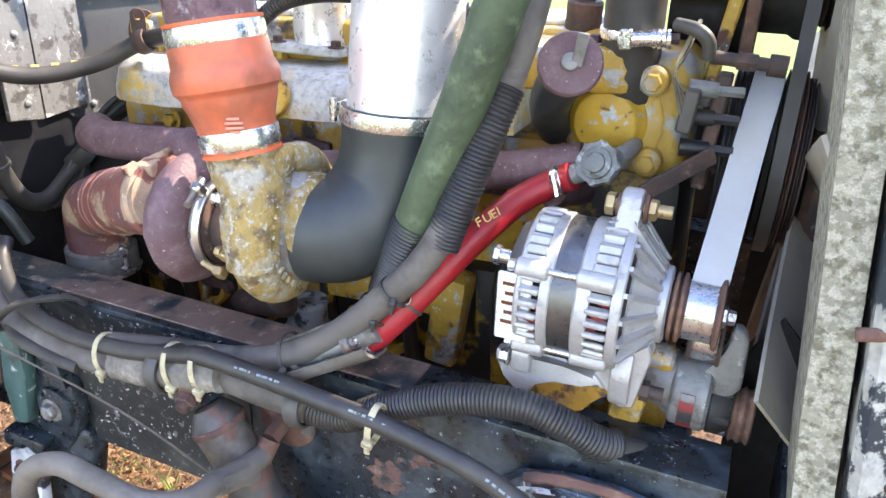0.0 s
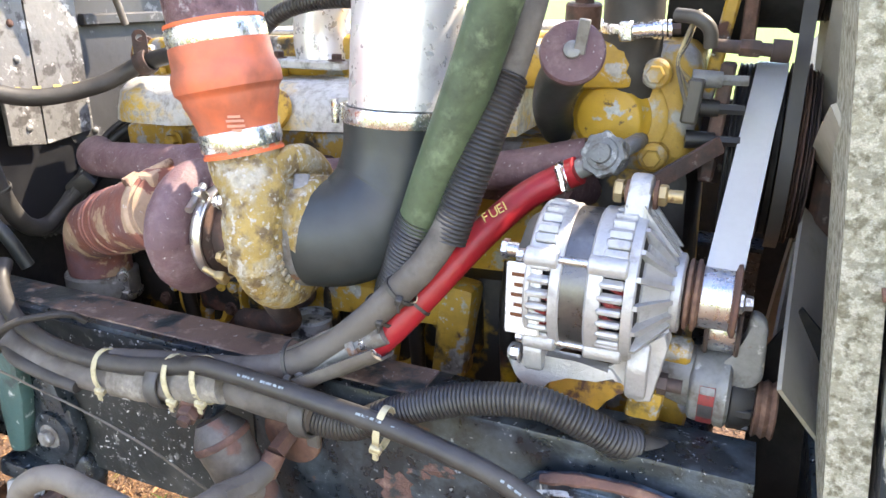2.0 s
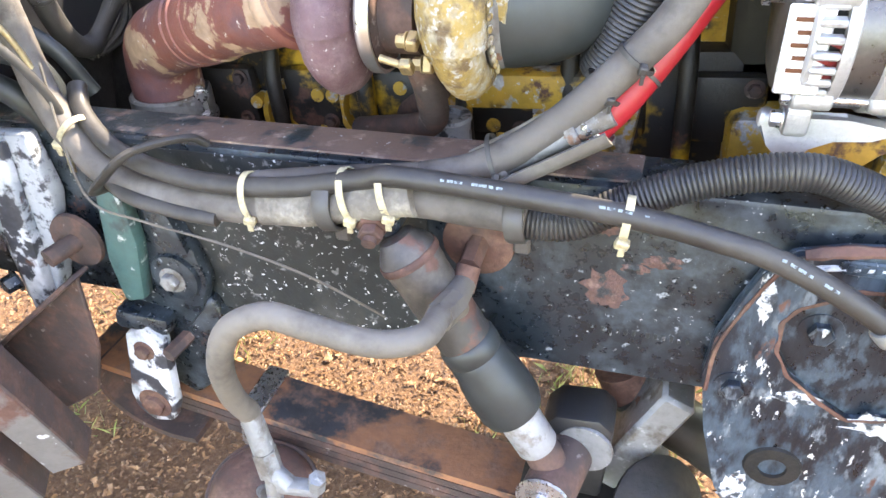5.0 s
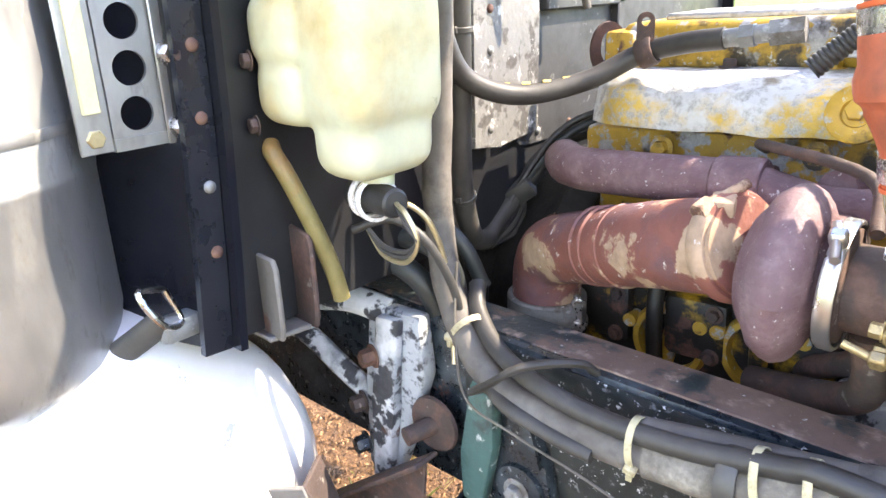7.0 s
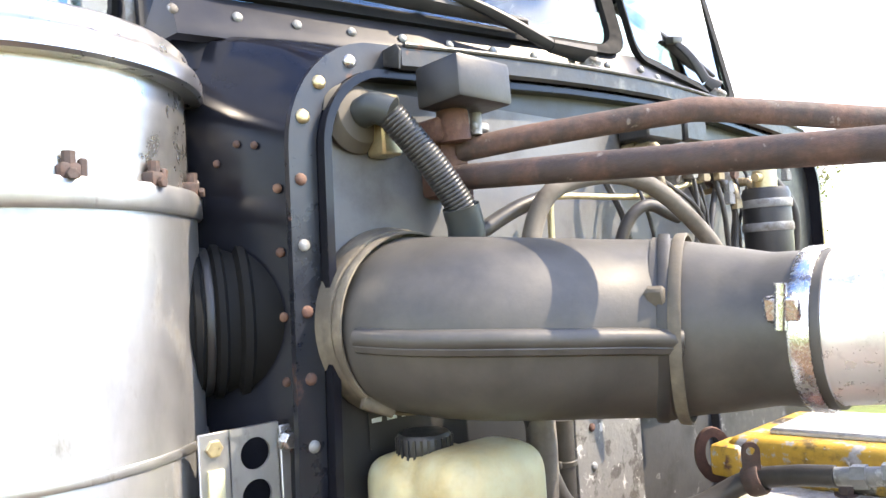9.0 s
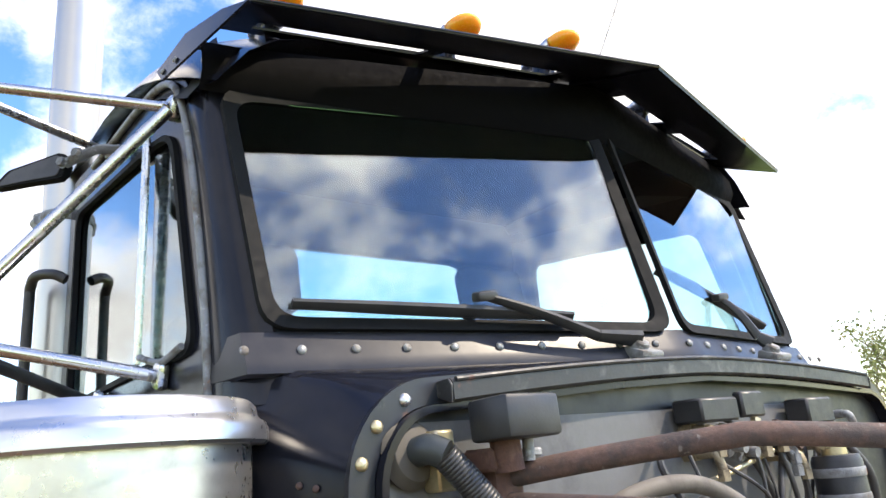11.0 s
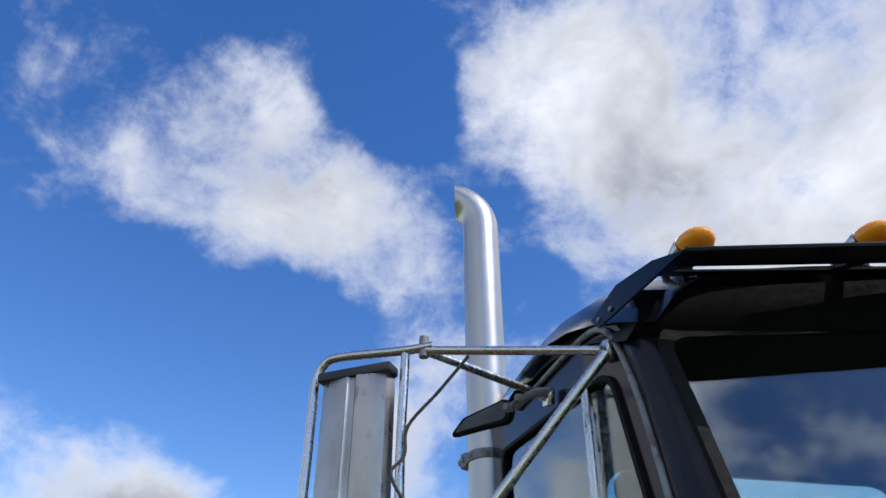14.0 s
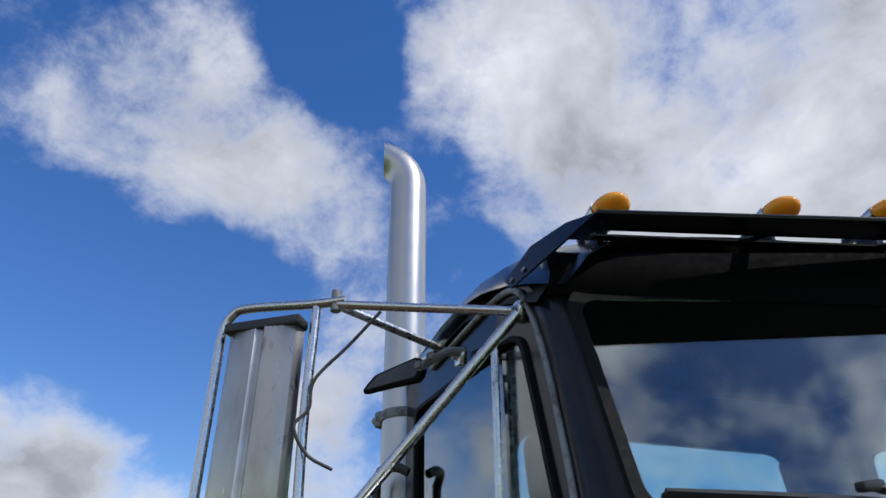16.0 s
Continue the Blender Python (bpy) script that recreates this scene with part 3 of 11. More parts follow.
amber = M("amber_lens", (0.95, 0.36, 0.012), 0.22, 0, 0.04, 30, [], 0.0, 100)
amber.node_tree.nodes["Principled BSDF"].inputs["Subsurface Weight"].default_value = 0.35
orange_label = M("orange_warning_label", (0.80, 0.30, 0.01), 0.4, 0, 0.06, 12, [((0.65, 0.24, 0.03), 0.2, 25, 0.1, 0.6, 0)], 0.05, 90)
dark_text = M("label_printing", (0.10, 0.03, 0.01), 0.5, 0, 0.1, 40, [], 0.0)
pale_text = M("pale_printing", (0.55, 0.62, 0.66), 0.6, 0, 0.2, 60, [], 0.0)
faded_mark = M("faded_orange_printing", (0.60, 0.27, 0.19), 0.6, 0, 0.2, 60, [], 0.0)
yellow_text = M("yellow_printing", (0.62, 0.48, 0.16), 0.6, 0, 0.2, 60, [], 0.0)
white_label = M("white_foil_label", (0.78, 0.79, 0.80), 0.3, 0.2, 0.05, 40, [], 0.0)
fabric = M("dark_seat_cloth", (0.025, 0.026, 0.03), 0.9, 0, 0.25, 12, [], 0.4, 220)
# sooty iron, and the painted stand-in for shade in gaps and recesses
dark_void = M("gap_shade_and_sooty_iron", (0.0075, 0.007, 0.0065), 0.75, 0, 0.4, 9, [((0.024, 0.019, 0.016), 0.3, 11, 0.1, 0.75, 0)], 0.4, 70)


def glass_mat(name, tint, rough=0.0):
    m = bpy.data.materials.new(name)
    m.use_nodes = True
    b = m.node_tree.nodes["Principled BSDF"]
    b.inputs["Base Color"].default_value = rgb(tint)
    b.inputs["Roughness"].default_value, b.inputs["IOR"].default_value, b.inputs["Transmission Weight"].default_value = rough, 1.5, 1.0
    return m


glass = glass_mat("tinted_window_glass", (0.66, 0.82, 0.80))
glass.node_tree.nodes["Principled BSDF"].inputs["IOR"].default_value = 1.72
mirror_glass = M("mirror", (0.85, 0.86, 0.86), 0.03, 1.0, 0.02, 5, [], 0.0)
boot_rubber = M("tan_dusty_rubber", (0.090, 0.078, 0.062), 0.75, 0, 0.2, 9, [((0.19, 0.165, 0.125), 0.35, 12, 0.1, 0.85, 0)], 0.15, 120)
seal_rubber = M("matt_black_seal", (0.010, 0.0105, 0.011), 0.7, 0, 0.2, 9, [], 0.05, 90)
# cab paint lightened in colour for the edge strip that faces the sun
sunlit_paint = M("sunlit_cab_paint", (0.010, 0.012, 0.018), 0.28, 0, 0.2, 6, [((0.020, 0.022, 0.028), 0.30, 6, 0.12, 0.40, 0), (RUST, 0.06, 20, 0.03, 0.8, 0)], 0.06, 60)
gutter_steel = M("weathered_gutter_paint", (0.030, 0.030, 0.030), 0.42, 0.1, 0.25, 8, [((0.12, 0.12, 0.112), 0.30, 14, 0.06, 0.5, 0.2), (RUST, 0.10, 18, 0.03, 0.8, 0)], 0.15, 80)
worn_angle = M("weathered_angle_iron", (0.15, 0.14, 0.13), 0.65, 0, 0.25, 12, [(RUST, 0.42, 9, 0.04, 0.85, 0), ((0.55, 0.55, 0.55), 0.13, 22, 0.015, 0.7, 0)], 0.4, 90)
# blacker and duller than the cab paint: the visor's shade is painted in
header_black = M("visor_shaded_header", (0.004, 0.004, 0.0045), 0.8, 0, 0.2, 9, [], 0.0)
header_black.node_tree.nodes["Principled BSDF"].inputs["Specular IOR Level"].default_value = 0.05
seal_rubber.node_tree.nodes["Principled BSDF"].inputs["Specular IOR Level"].default_value = 0.12
shock_grey = M("grimy_grey_steel", (0.058, 0.054, 0.050), 0.5, 0.2, 0.3, 9, [((0.12, 0.105, 0.09), 0.34, 12, 0.08, 0.6, 0.1), (RUST, 0.24, 16, 0.03, 0.8, 0)], 0.3, 110)
flange_brown = M("brown_scaled_flange", (0.165, 0.112, 0.092), 0.7, 0, 0.3, 9, [((0.028, 0.042, 0.048), 0.48, 8, 0.03, 0.4, 0), ((0.30, 0.23, 0.19), 0.25, 25, 0.05, 0.8, 0), (CHIP, 0.09, 120, 0.015, 0.7, 0)], 0.4, 100)
boss_paint = M("flaked_boss_paint", (0.011, 0.018, 0.026), 0.32, 0, 0.4, 14, [((0.045, 0.068, 0.09), 0.40, 34, 0.04, 0.45, 0), ((0.17, 0.20, 0.22), 0.17, 45, 0.02, 0.65, 0), (RUST, 0.07, 30, 0.02, 0.85, 0)], 0.3, 100, stretch=(1, 1, 0.55))
blister_rust = M("flaking_blister_rust", (0.105, 0.060, 0.052), 0.85, 0, 0.35, 30, [((0.020, 0.025, 0.030), 0.38, 34, 0.04, 0.5, 0), ((0.19, 0.12, 0.10), 0.25, 60, 0.05, 0.9, 0)], 0.8, 160)
pale_scale = M("pale_crusted_scale", (0.46, 0.48, 0.50), 0.8, 0, 0.3, 40, [((0.05, 0.062, 0.075), 0.42, 60, 0.03, 0.6, 0), (RUST, 0.15, 45, 0.04, 0.85, 0)], 0.9, 170)
worn_print = M("worn_blue_printing", (0.22, 0.27, 0.28), 0.6, 0, 0.3, 60, [((0.06, 0.065, 0.07), 0.4, 160, 0.05, 0.6, 0)], 0.0)
grey_panel = M("dull_grey_firewall_sheet", (0.042, 0.042, 0.044), 0.6, 0.05, 0.18, 6, [((0.022, 0.022, 0.023), 0.34, 7, 0.06, 0.65, 0), ((0.17, 0.17, 0.17), 0.15, 30, 0.03, 0.7, 0)], 0.15, 60)
pump_yellow = M("chipped_yellow_cover_paint", (0.50, 0.30, 0.035), 0.48, 0, 0.16, 8, [((0.40, 0.41, 0.41), 0.17, 26, 0.02, 0.5, 0.4), ((0.16, 0.10, 0.04), 0.16, 60, 0.03, 0.7, 0)], 0.3, 120)
pump_cast = M("half_bare_yellow_casting", (0.44, 0.275, 0.055), 0.5, 0, 0.2, 8, [((0.36, 0.355, 0.34), 0.44, 13, 0.03, 0.5, 0.4), ((0.14, 0.10, 0.06), 0.26, 22, 0.05, 0.7, 0)], 0.4, 120)
wheel_grey = M("corroded_hand_wheel", (0.17, 0.18, 0.185), 0.55, 0.35, 0.25, 20, [((0.36, 0.38, 0.39), 0.30, 60, 0.03, 0.5, 0.4), ((0.07, 0.06, 0.05), 0.25, 40, 0.05, 0.7, 0)], 0.5, 160)
dusty_paint = M("dusty_dark_blue_paint", (0.010, 0.012, 0.020), 0.30, 0, 0.25, 5, [((0.022, 0.022, 0.026), 0.38, 5, 0.15, 0.36, 0)], 0.03, 40, 0.06, dust=(DUST, 0.055))
dusty_paint.node_tree.nodes["Principled BSDF"].inputs["Specular IOR Level"].default_value = 0.24
dull_steel = M("dulled_stainless", (0.36, 0.36, 0.355), 0.26, 0.9, 0.06, 7, [((0.28, 0.275, 0.265), 0.26, 8, 0.2, 0.34, 0.9)], 0.03, 50)

# ---- ground and distance ----
def ground_material():
    m = bpy.data.materials.new("gravel_yard_and_grass")
    m.use_nodes = True
    n, l = m.node_tree.nodes, m.node_tree.links
    bsdf = n["Principled BSDF"]
    co = n.new("ShaderNodeTexCoord").outputs["Object"]

    def tex(s, d=6, r=0.6):
        t = n.new("ShaderNodeTexNoise")
        t.inputs["Scale"].default_value, t.inputs["Detail"].default_value, t.inputs["Roughness"].default_value = s, d, r
        l.new(co, t.inputs["Vector"])
        return t.outputs["Fac"]

    def ramp(v, stops):
        r = n.new("ShaderNodeValToRGB")
        e = r.color_ramp.elements
        while len(e) < len(stops):
            e.new(0.5)
        for k, (p, c) in enumerate(stops):
            e[k].position, e[k].color = p, rgb(c)
        l.new(v, r.inputs[0])
        return r.outputs[0]

    gravel = ramp(tex(60, 8, 0.7), [(0.28, (0.045, 0.023, 0.011)), (0.5, (0.110, 0.056, 0.025)), (0.72, (0.20, 0.112, 0.058))])
    grass = ramp(tex(5, 9, 0.7), [(0.3, (0.05, 0.10, 0.015)), (0.55, (0.13, 0.21, 0.03)), (0.75, (0.24, 0.28, 0.07))])
    ln = n.new("ShaderNodeVectorMath")
    ln.operation = "LENGTH"
    l.new(co, ln.inputs[0])
    far = n.new("ShaderNodeMath")
    far.operation = "MULTIPLY_ADD"
    l.new(tex(0.5, 6), far.inputs[0])
    far.inputs[1].default_value = 9.0
    l.new(ln.outputs["Value"], far.inputs[2])
    mr = n.new("ShaderNodeMapRange")
    mr.inputs["From Min"].default_value, mr.inputs["From Max"].default_value = 11.5, 15.0
    l.new(far.outputs[0], mr.inputs["Value"])
    mx = n.new("ShaderNodeMix")
    mx.data_type = "RGBA"
    l.new(mr.outputs[0], mx.inputs[0])
    l.new(gravel, mx.inputs[6])
    l.new(grass, mx.inputs[7])
    l.new(mx.outputs[2], bsdf.inputs["Base Color"])
    bsdf.inputs["Roughness"].default_value = 0.95
    b = n.new("ShaderNodeBump")
    b.inputs["Strength"].default_value, b.inputs["Distance"].default_value = 0.6, 0.02
    l.new(tex(45, 8, 0.7), b.inputs["Height"])
    l.new(b.outputs[0], bsdf.inputs["Normal"])
    return m


bm = B()
rings = []
for r in (0.0, 2, 4, 7, 12, 20, 40, 90, 250, 900, 3000):
    if r == 0:
        rings.append([bm.verts.new((0, 0, 0))])
    else:
        rings.append([bm.verts.new((r * math.cos(2 * math.pi * k / 48), r * math.sin(2 * math.pi * k / 48), 0.02 * noise.noise((k, r, 0)) if r < 100 else 0)) for k in range(48)])
for a, b in zip(rings, rings[1:]):
    for k in range(48):
        j = (k + 1) % 48
        bm.faces.new((a[0], b[k], b[j]) if len(a) == 1 else (a[k], b[k], b[j], a[j]))
solo("ground", bm, ground_material(), "brown gravel yard that turns to green grass farther off", "ground", kind="structure", base=(0, 0, 0))

# loose chips of gravel under the truck
chip_mat = M("gravel_chip", (0.185, 0.094, 0.041), 0.9, 0, 0.3, 14, [((0.40, 0.25, 0.14), 0.25, 30, 0.1, 0.9, 0), ((0.11, 0.06, 0.035), 0.30, 22, 0.1, 0.9, 0)], 0.3, 150)
rnd = np.random.RandomState(4)
count = 56000
place = np.column_stack([np.where(rnd.rand(count) < 0.75, rnd.uniform(-2.3, 0.7, count) + rnd.normal(0, 0.4, count), rnd.normal(-0.8, 1.5, count)), np.where(rnd.rand(count) < 0.75, rnd.uniform(-1.3, 1.5, count) + rnd.normal(0, 0.4, count), rnd.normal(0.1, 1.5, count)), np.zeros(count)])
corner = np.array([[-1, -0.5, -0.3], [1, -0.6, -0.3], [0.9, 0.6, -0.3], [-0.8, 0.7, -0.3], [-0.3, -0.1, 0.55], [0.5, 0.15, 0.45]])
facets = np.array([[0, 1, 5], [0, 5, 4], [1, 2, 5], [2, 3, 4], [2, 4, 5], [3, 0, 4]])
turn_, tilt_ = rnd.uniform(0, 6.28, count), rnd.normal(0, 0.35, count)
size_ = np.exp(rnd.normal(math.log(0.0044), 0.42, count))[:, None] * np.array([1.25, 0.8, 0.7]) * rnd.uniform(0.75, 1.3, (count, 3))
pts = corner[None] * size_[:, None]
pts = np.stack([pts[..., 0] * np.cos(tilt_)[:, None] + pts[..., 2] * np.sin(tilt_)[:, None], pts[..., 1], pts[..., 2] * np.cos(tilt_)[:, None] - pts[..., 0] * np.sin(tilt_)[:, None]], -1)
ct, st = np.cos(turn_)[:, None], np.sin(turn_)[:, None]
pts = np.stack([pts[..., 0] * ct - pts[..., 1] * st, pts[..., 0] * st + pts[..., 1] * ct, pts[..., 2]], -1) + place[:, None]
pts[..., 2] += 0.012
me = bpy.data.meshes.new("gravel")
me.from_pydata(pts.reshape(-1, 3).tolist(), [], (facets[None] + 6 * np.arange(count)[:, None, None]).reshape(-1, 3).tolist())
nt = chip_mat.node_tree
isl = nt.nodes.new("ShaderNodeNewGeometry")
hs = nt.nodes.new("ShaderNodeHueSaturation")
mrr = nt.nodes.new("ShaderNodeMapRange")
mrr.inputs["To Min"].default_value, mrr.inputs["To Max"].default_value = 0.5, 1.45
nt.links.new(isl.outputs["Random Per Island"], mrr.inputs["Value"])
nt.links.new(mrr.outputs[0], hs.inputs["Value"])
bs = nt.nodes["Principled BSDF"]
nt.links.new(bs.inputs["Base Color"].links[0].from_socket, hs.inputs["Color"])
nt.links.new(hs.outputs[0], bs.inputs["Base Color"])
me.materials.append(chip_mat)
tagged(new("gravel", me), "loose brown gravel and bark chips on the ground", "gravel", kind="stuff")

# thin grass between the chips
blade_mat = M("grass_blade", (0.17, 0.21, 0.05), 0.7, 0, 0.3, 9, [((0.36, 0.31, 0.12), 0.4, 5, 0.1, 0.8, 0)], 0.0)
vs, fs = [], []
for cx, cy, rad, cnt in ((-0.05, 0.35, 0.32, 420), (-0.30, 0.10, 0.25, 160), (-1.5, 0.15, 0.35, 240), (0.3, 0.5, 0.4, 300), (-0.1, -0.1, 0.2, 120)):
    for k in range(cnt):
        a, q = random.uniform(0, 6.283), rad * math.sqrt(random.random())
        x, y = cx + q * math.cos(a), cy + q * math.sin(a)
        h, w, b = random.uniform(0.02, 0.08), random.uniform(0.0012, 0.003), random.uniform(0, 6.283)
        lx, ly = random.uniform(-0.05, 0.05), random.uniform(-0.05, 0.05)
        i = len(vs)
        vs += [(x - w * math.cos(b), y - w * math.sin(b), 0), (x + w * math.cos(b), y + w * math.sin(b), 0), (x + lx * 0.4 + w * 0.7, y + ly * 0.4, h * 0.6), (x + lx, y + ly, h)]
        fs += [(i, i + 1, i + 2), (i, i + 2, i + 3)]
me = bpy.data.meshes.new("grass")
me.from_pydata(vs, [], fs)
me.materials.append(blade_mat)
tagged(new("grass", me), "sparse green and straw grass growing through gravel", "grass", kind="stuff")


# trees in the distance
bark = M("grey_bark", (0.16, 0.13, 0.10), 0.9, 0, 0.3, 3, [], 0.4, 9)
birch_bark = M("birch_bark", (0.55, 0.52, 0.47), 0.8, 0, 0.2, 3, [((0.10, 0.09, 0.08), 0.2, 6, 0.05, 0.9, 0)], 0.2, 9)
needles = M("spruce_needles", (0.030, 0.055, 0.022), 0.9, 0, 0.4, 1.5, [((0.06, 0.085, 0.03), 0.35, 3, 0.1, 0.9, 0)], 0.0)
spring_leaf = M("budding_leaves", (0.20, 0.22, 0.07), 0.85, 0, 0.3, 1.5, [((0.30, 0.26, 0.14), 0.4, 2, 0.1, 0.9, 0)], 0.0)


def spruce(x, y, h, seed):
    rs = random.Random(seed)
    t = thing("spruce_tree", (x, y, 0), "dark green spruce at the edge of the yard", "tree", "trees behind the yard")
    bm = B()
    cyl(bm, (x, y, 0), (x, y, h), 0.018 * h, 0.01, 7)
    part("trunk", bm, bark, t)
    bm = B()
    z = 0.08 * h
    while z < h * 0.99:
        reach = (1 - z / h) ** 0.85 * 0.2 * h + 0.05
        for k in range(9):
            a = rs.uniform(0, 6.283)
            d = Vector((math.cos(a), math.sin(a), 0))
            s = Vector((-d.y, d.x, 0))
            rr = reach * rs.uniform(0.6, 1.15)
            p = Vector((x, y, z + rs.uniform(0, 0.02 * h)))
            w = rr * rs.uniform(0.16, 0.3)
            v = [bm.verts.new(q) for q in (p, p + d * rr * 0.55 + s * w + Vector((0, 0, -0.10 * rr)), p + d * rr + Vector((0, 0, -0.34 * rr)), p + d * rr * 0.55 - s * w + Vector((0, 0, -0.16 * rr)), p + d * rr * 0.5 + Vector((0, 0, 0.12 * rr)))]
            for f in ((0, 1, 4), (1, 2, 4), (2, 3, 4), (3, 0, 4)):
                bm.faces.new([v[i] for i in f])
        z += h * 0.024
    part("crown", bm, needles, t)


def bare_tree(name, x, y, h, seed, leaves, barkmat, label):
    rs = random.Random(seed)
    t = thing(name, (x, y, 0), label, "tree", "trees behind the yard")
    bm, bl = B(), B()

    def limb(p, d, length, r, depth):
        pts, q, dd = [p], p, d
        for k in range(4):
            dd = (dd + Vector((rs.uniform(-1, 1), rs.uniform(-1, 1), rs.uniform(-0.4, 0.8))) * 0.17).normalized()
            q = q + dd * length / 4
            pts.append(q)
        sweep(bm, pts, lambda u: r * (1 - 0.7 * u), 5 if depth else 7, 2, cap=False)
        if depth >= 3:
            for k in range(leaves):
                c = pts[rs.randint(1, 4)] + Vector((rs.uniform(-1, 1), rs.uniform(-1, 1), rs.uniform(-1, 1))) * 0.06 * h
                s = rs.uniform(0.008, 0.018) * h
                a = Vector((rs.uniform(-1, 1), rs.uniform(-1, 1), rs.uniform(-1, 1))).normalized() * s
                b = a.orthogonal().normalized() * s * 0.7
                v = [bl.verts.new(c + o) for o in (a, b, -a, -b)]
                bl.faces.new(v)
            return
        for k in range(5 if depth == 0 else 4):
            at = pts[min(4, 1 + (k * 4) // 5 + (1 if depth == 0 else 0))]
            a = rs.uniform(0, 6.283)
            side = Vector((math.cos(a), math.sin(a), 0))
            limb(at, (dd * 0.6 + side * 0.75 + Vector((0, 0, 0.25))).normalized(), length * rs.uniform(0.42, 0.6), r * 0.45, depth + 1)

    limb(Vector((x, y, 0)), Vector((0, 0, 1)), h * 0.62, 0.016 * h, 0)
    part("trunk", bm, barkmat, t)
    if leaves:
        part("crown", bl, spring_leaf, t)
    else:
        bl.free()


for k in range(34):
    spruce(-78 + 9 * random.random(), -2 - 62 + 2.1 * k + random.uniform(-0.8, 0.8), random.uniform(9.5, 12.8), k)
for k in range(14):
    spruce(-95 + 8 * random.random(), 6 + 5.0 * k, random.uniform(7, 12), 50 + k)
bare_tree("birch_tree", -58, 4.2, 11.5, 3, 0, birch_bark, "bare pale-barked birch among the spruces")
bare_tree("birch_tree", -60, 6.8, 10.5, 8, 0, birch_bark, "bare pale-barked birch among the spruces")
bare_tree("birch_tree", -59, 9.0, 10.8, 14, 0, birch_bark, "bare pale-barked birch among the spruces")
bare_tree("deciduous_tree", -15, 37, 7.4, 21, 9, bark, "broad tree with thin spring leaves beyond the truck")
bare_tree("deciduous_tree", -19, 44, 7.0, 29, 9, bark, "broad tree with thin spring leaves beyond the truck")

# ---- chassis ----
RAIL_Y, RAIL_TOP, RAIL_BOT = -0.432, 1.040, 0.765


def frame_rail(side, label):
    """A channel with its flanges turned inwards; side -1 is the near rail."""
    t = thing("frame_rail", (-1.0, side * 0.432, RAIL_BOT), label, "frame rail", "chassis frame rails")
    w, th = 0.082, 0.009
    sect = [(0, 0), (w, 0), (w, th), (th + 0.004, th), (th, th + 0.006), (th, 0.275 - th - 0.006), (th + 0.004, 0.275 - th), (w, 0.275 - th), (w, 0.275), (0.008, 0.275), (0.002, 0.273), (0, 0.268)]
    bm = B()
    m = frame_at((-3.2, side * 0.432, RAIL_BOT), (0, -side, 0), (0, 0, 1))
    n = 36
    loops = []
    for k in range(n + 1):
        x = -3.2 + k * (0.232 + 3.2) / n
        loops.append([bm.verts.new((x, side * 0.432 - side * u, RAIL_BOT + v)) for u, v in sect])
    for a, b in zip(loops, loops[1:]):
        for k in range(len(sect)):
            j = (k + 1) % len(sect)
            bm.faces.new((a[k], a[j], b[j], b[k]))
    bm.faces.new(loops[0])
    bm.faces.new(loops[-1][::-1])
    part("web", bm, black_frame, t)
    return t


near_rail = frame_rail(-1, "black chassis rail with chipped paint and rust spots")
frame_rail(1, "black chassis rail on the far side of the engine")
# the aged, speckled stretch of the near web
bm = B()
block(bm, (-0.66, RAIL_Y - 0.0015, 0.900), (0.50, 0.003, 0.262))
part("grey_web_stretch", bm, speckled_frame, near_rail, "grey web stretch spotted with white overspray")
bm = B()
block(bm, (-0.66, RAIL_Y + 0.046, RAIL_TOP + 0.0015), (1.00, 0.066, 0.003))
part("flange_scale", bm, flange_brown, near_rail, "brown scaled top flange")
# rust blisters on the web
for x, z, w, h, seed in ((-0.186, 0.900, 0.050, 0.052, 1), (-0.125, 0.948, 0.045, 0.02, 2), (-0.155, 0.934, 0.035, 0.014, 3), (-0.19, 0.985, 0.03, 0.016, 4)):
    bm = B()
    n = 40
    rim = [bm.verts.new((x + (w / 2) * math.cos(a) * (1 + 0.55 * noise.noise((math.cos(a) * 2.6, math.sin(a) * 2.6, seed))), RAIL_Y - 0.0008, z + (h / 2) * math.sin(a) * (1 + 0.55 * noise.noise((math.sin(a) * 3, math.cos(a) * 3, seed + 5))))) for a in [2 * math.pi * k / n for k in range(n)]]
    c = bm.verts.new((x, RAIL_Y - 0.0035, z))
    for k in range(n):
        bm.faces.new((rim[k], rim[(k + 1) % n], c))
    part("rust_blister", bm, blister_rust, near_rail, "flaking rust blister")
# stamped number, unreadable
for row, (x0, z0, cnt) in enumerate(((-0.185, 0.836, 5), (-0.13, 0.836, 6))):
    for k in range(cnt):
        bm = B()
        block(bm, (x0 + 0.0095 * k, RAIL_Y - 0.0004, z0), (0.0045, 0.0016, 0.009), (0, 0, 0), 0.0006)
        part("stamped_mark", bm, speckled_frame, near_rail)

# cross members seen below the engine
for x, z, lab in ((-1.05, 0.80, "black pressed cross member between the rails"), (0.12, 0.74, "black pressed cross member below the fan")):
    bm = B()
    block(bm, (x, 0, z), (0.14, 0.70, 0.05), bev=0.01)
    block(bm, (x - 0.06, 0, z + 0.05), (0.016, 0.70, 0.08), bev=0.003)
    solo("cross_member", bm, black_frame, lab, "cross member", "chassis cross members")

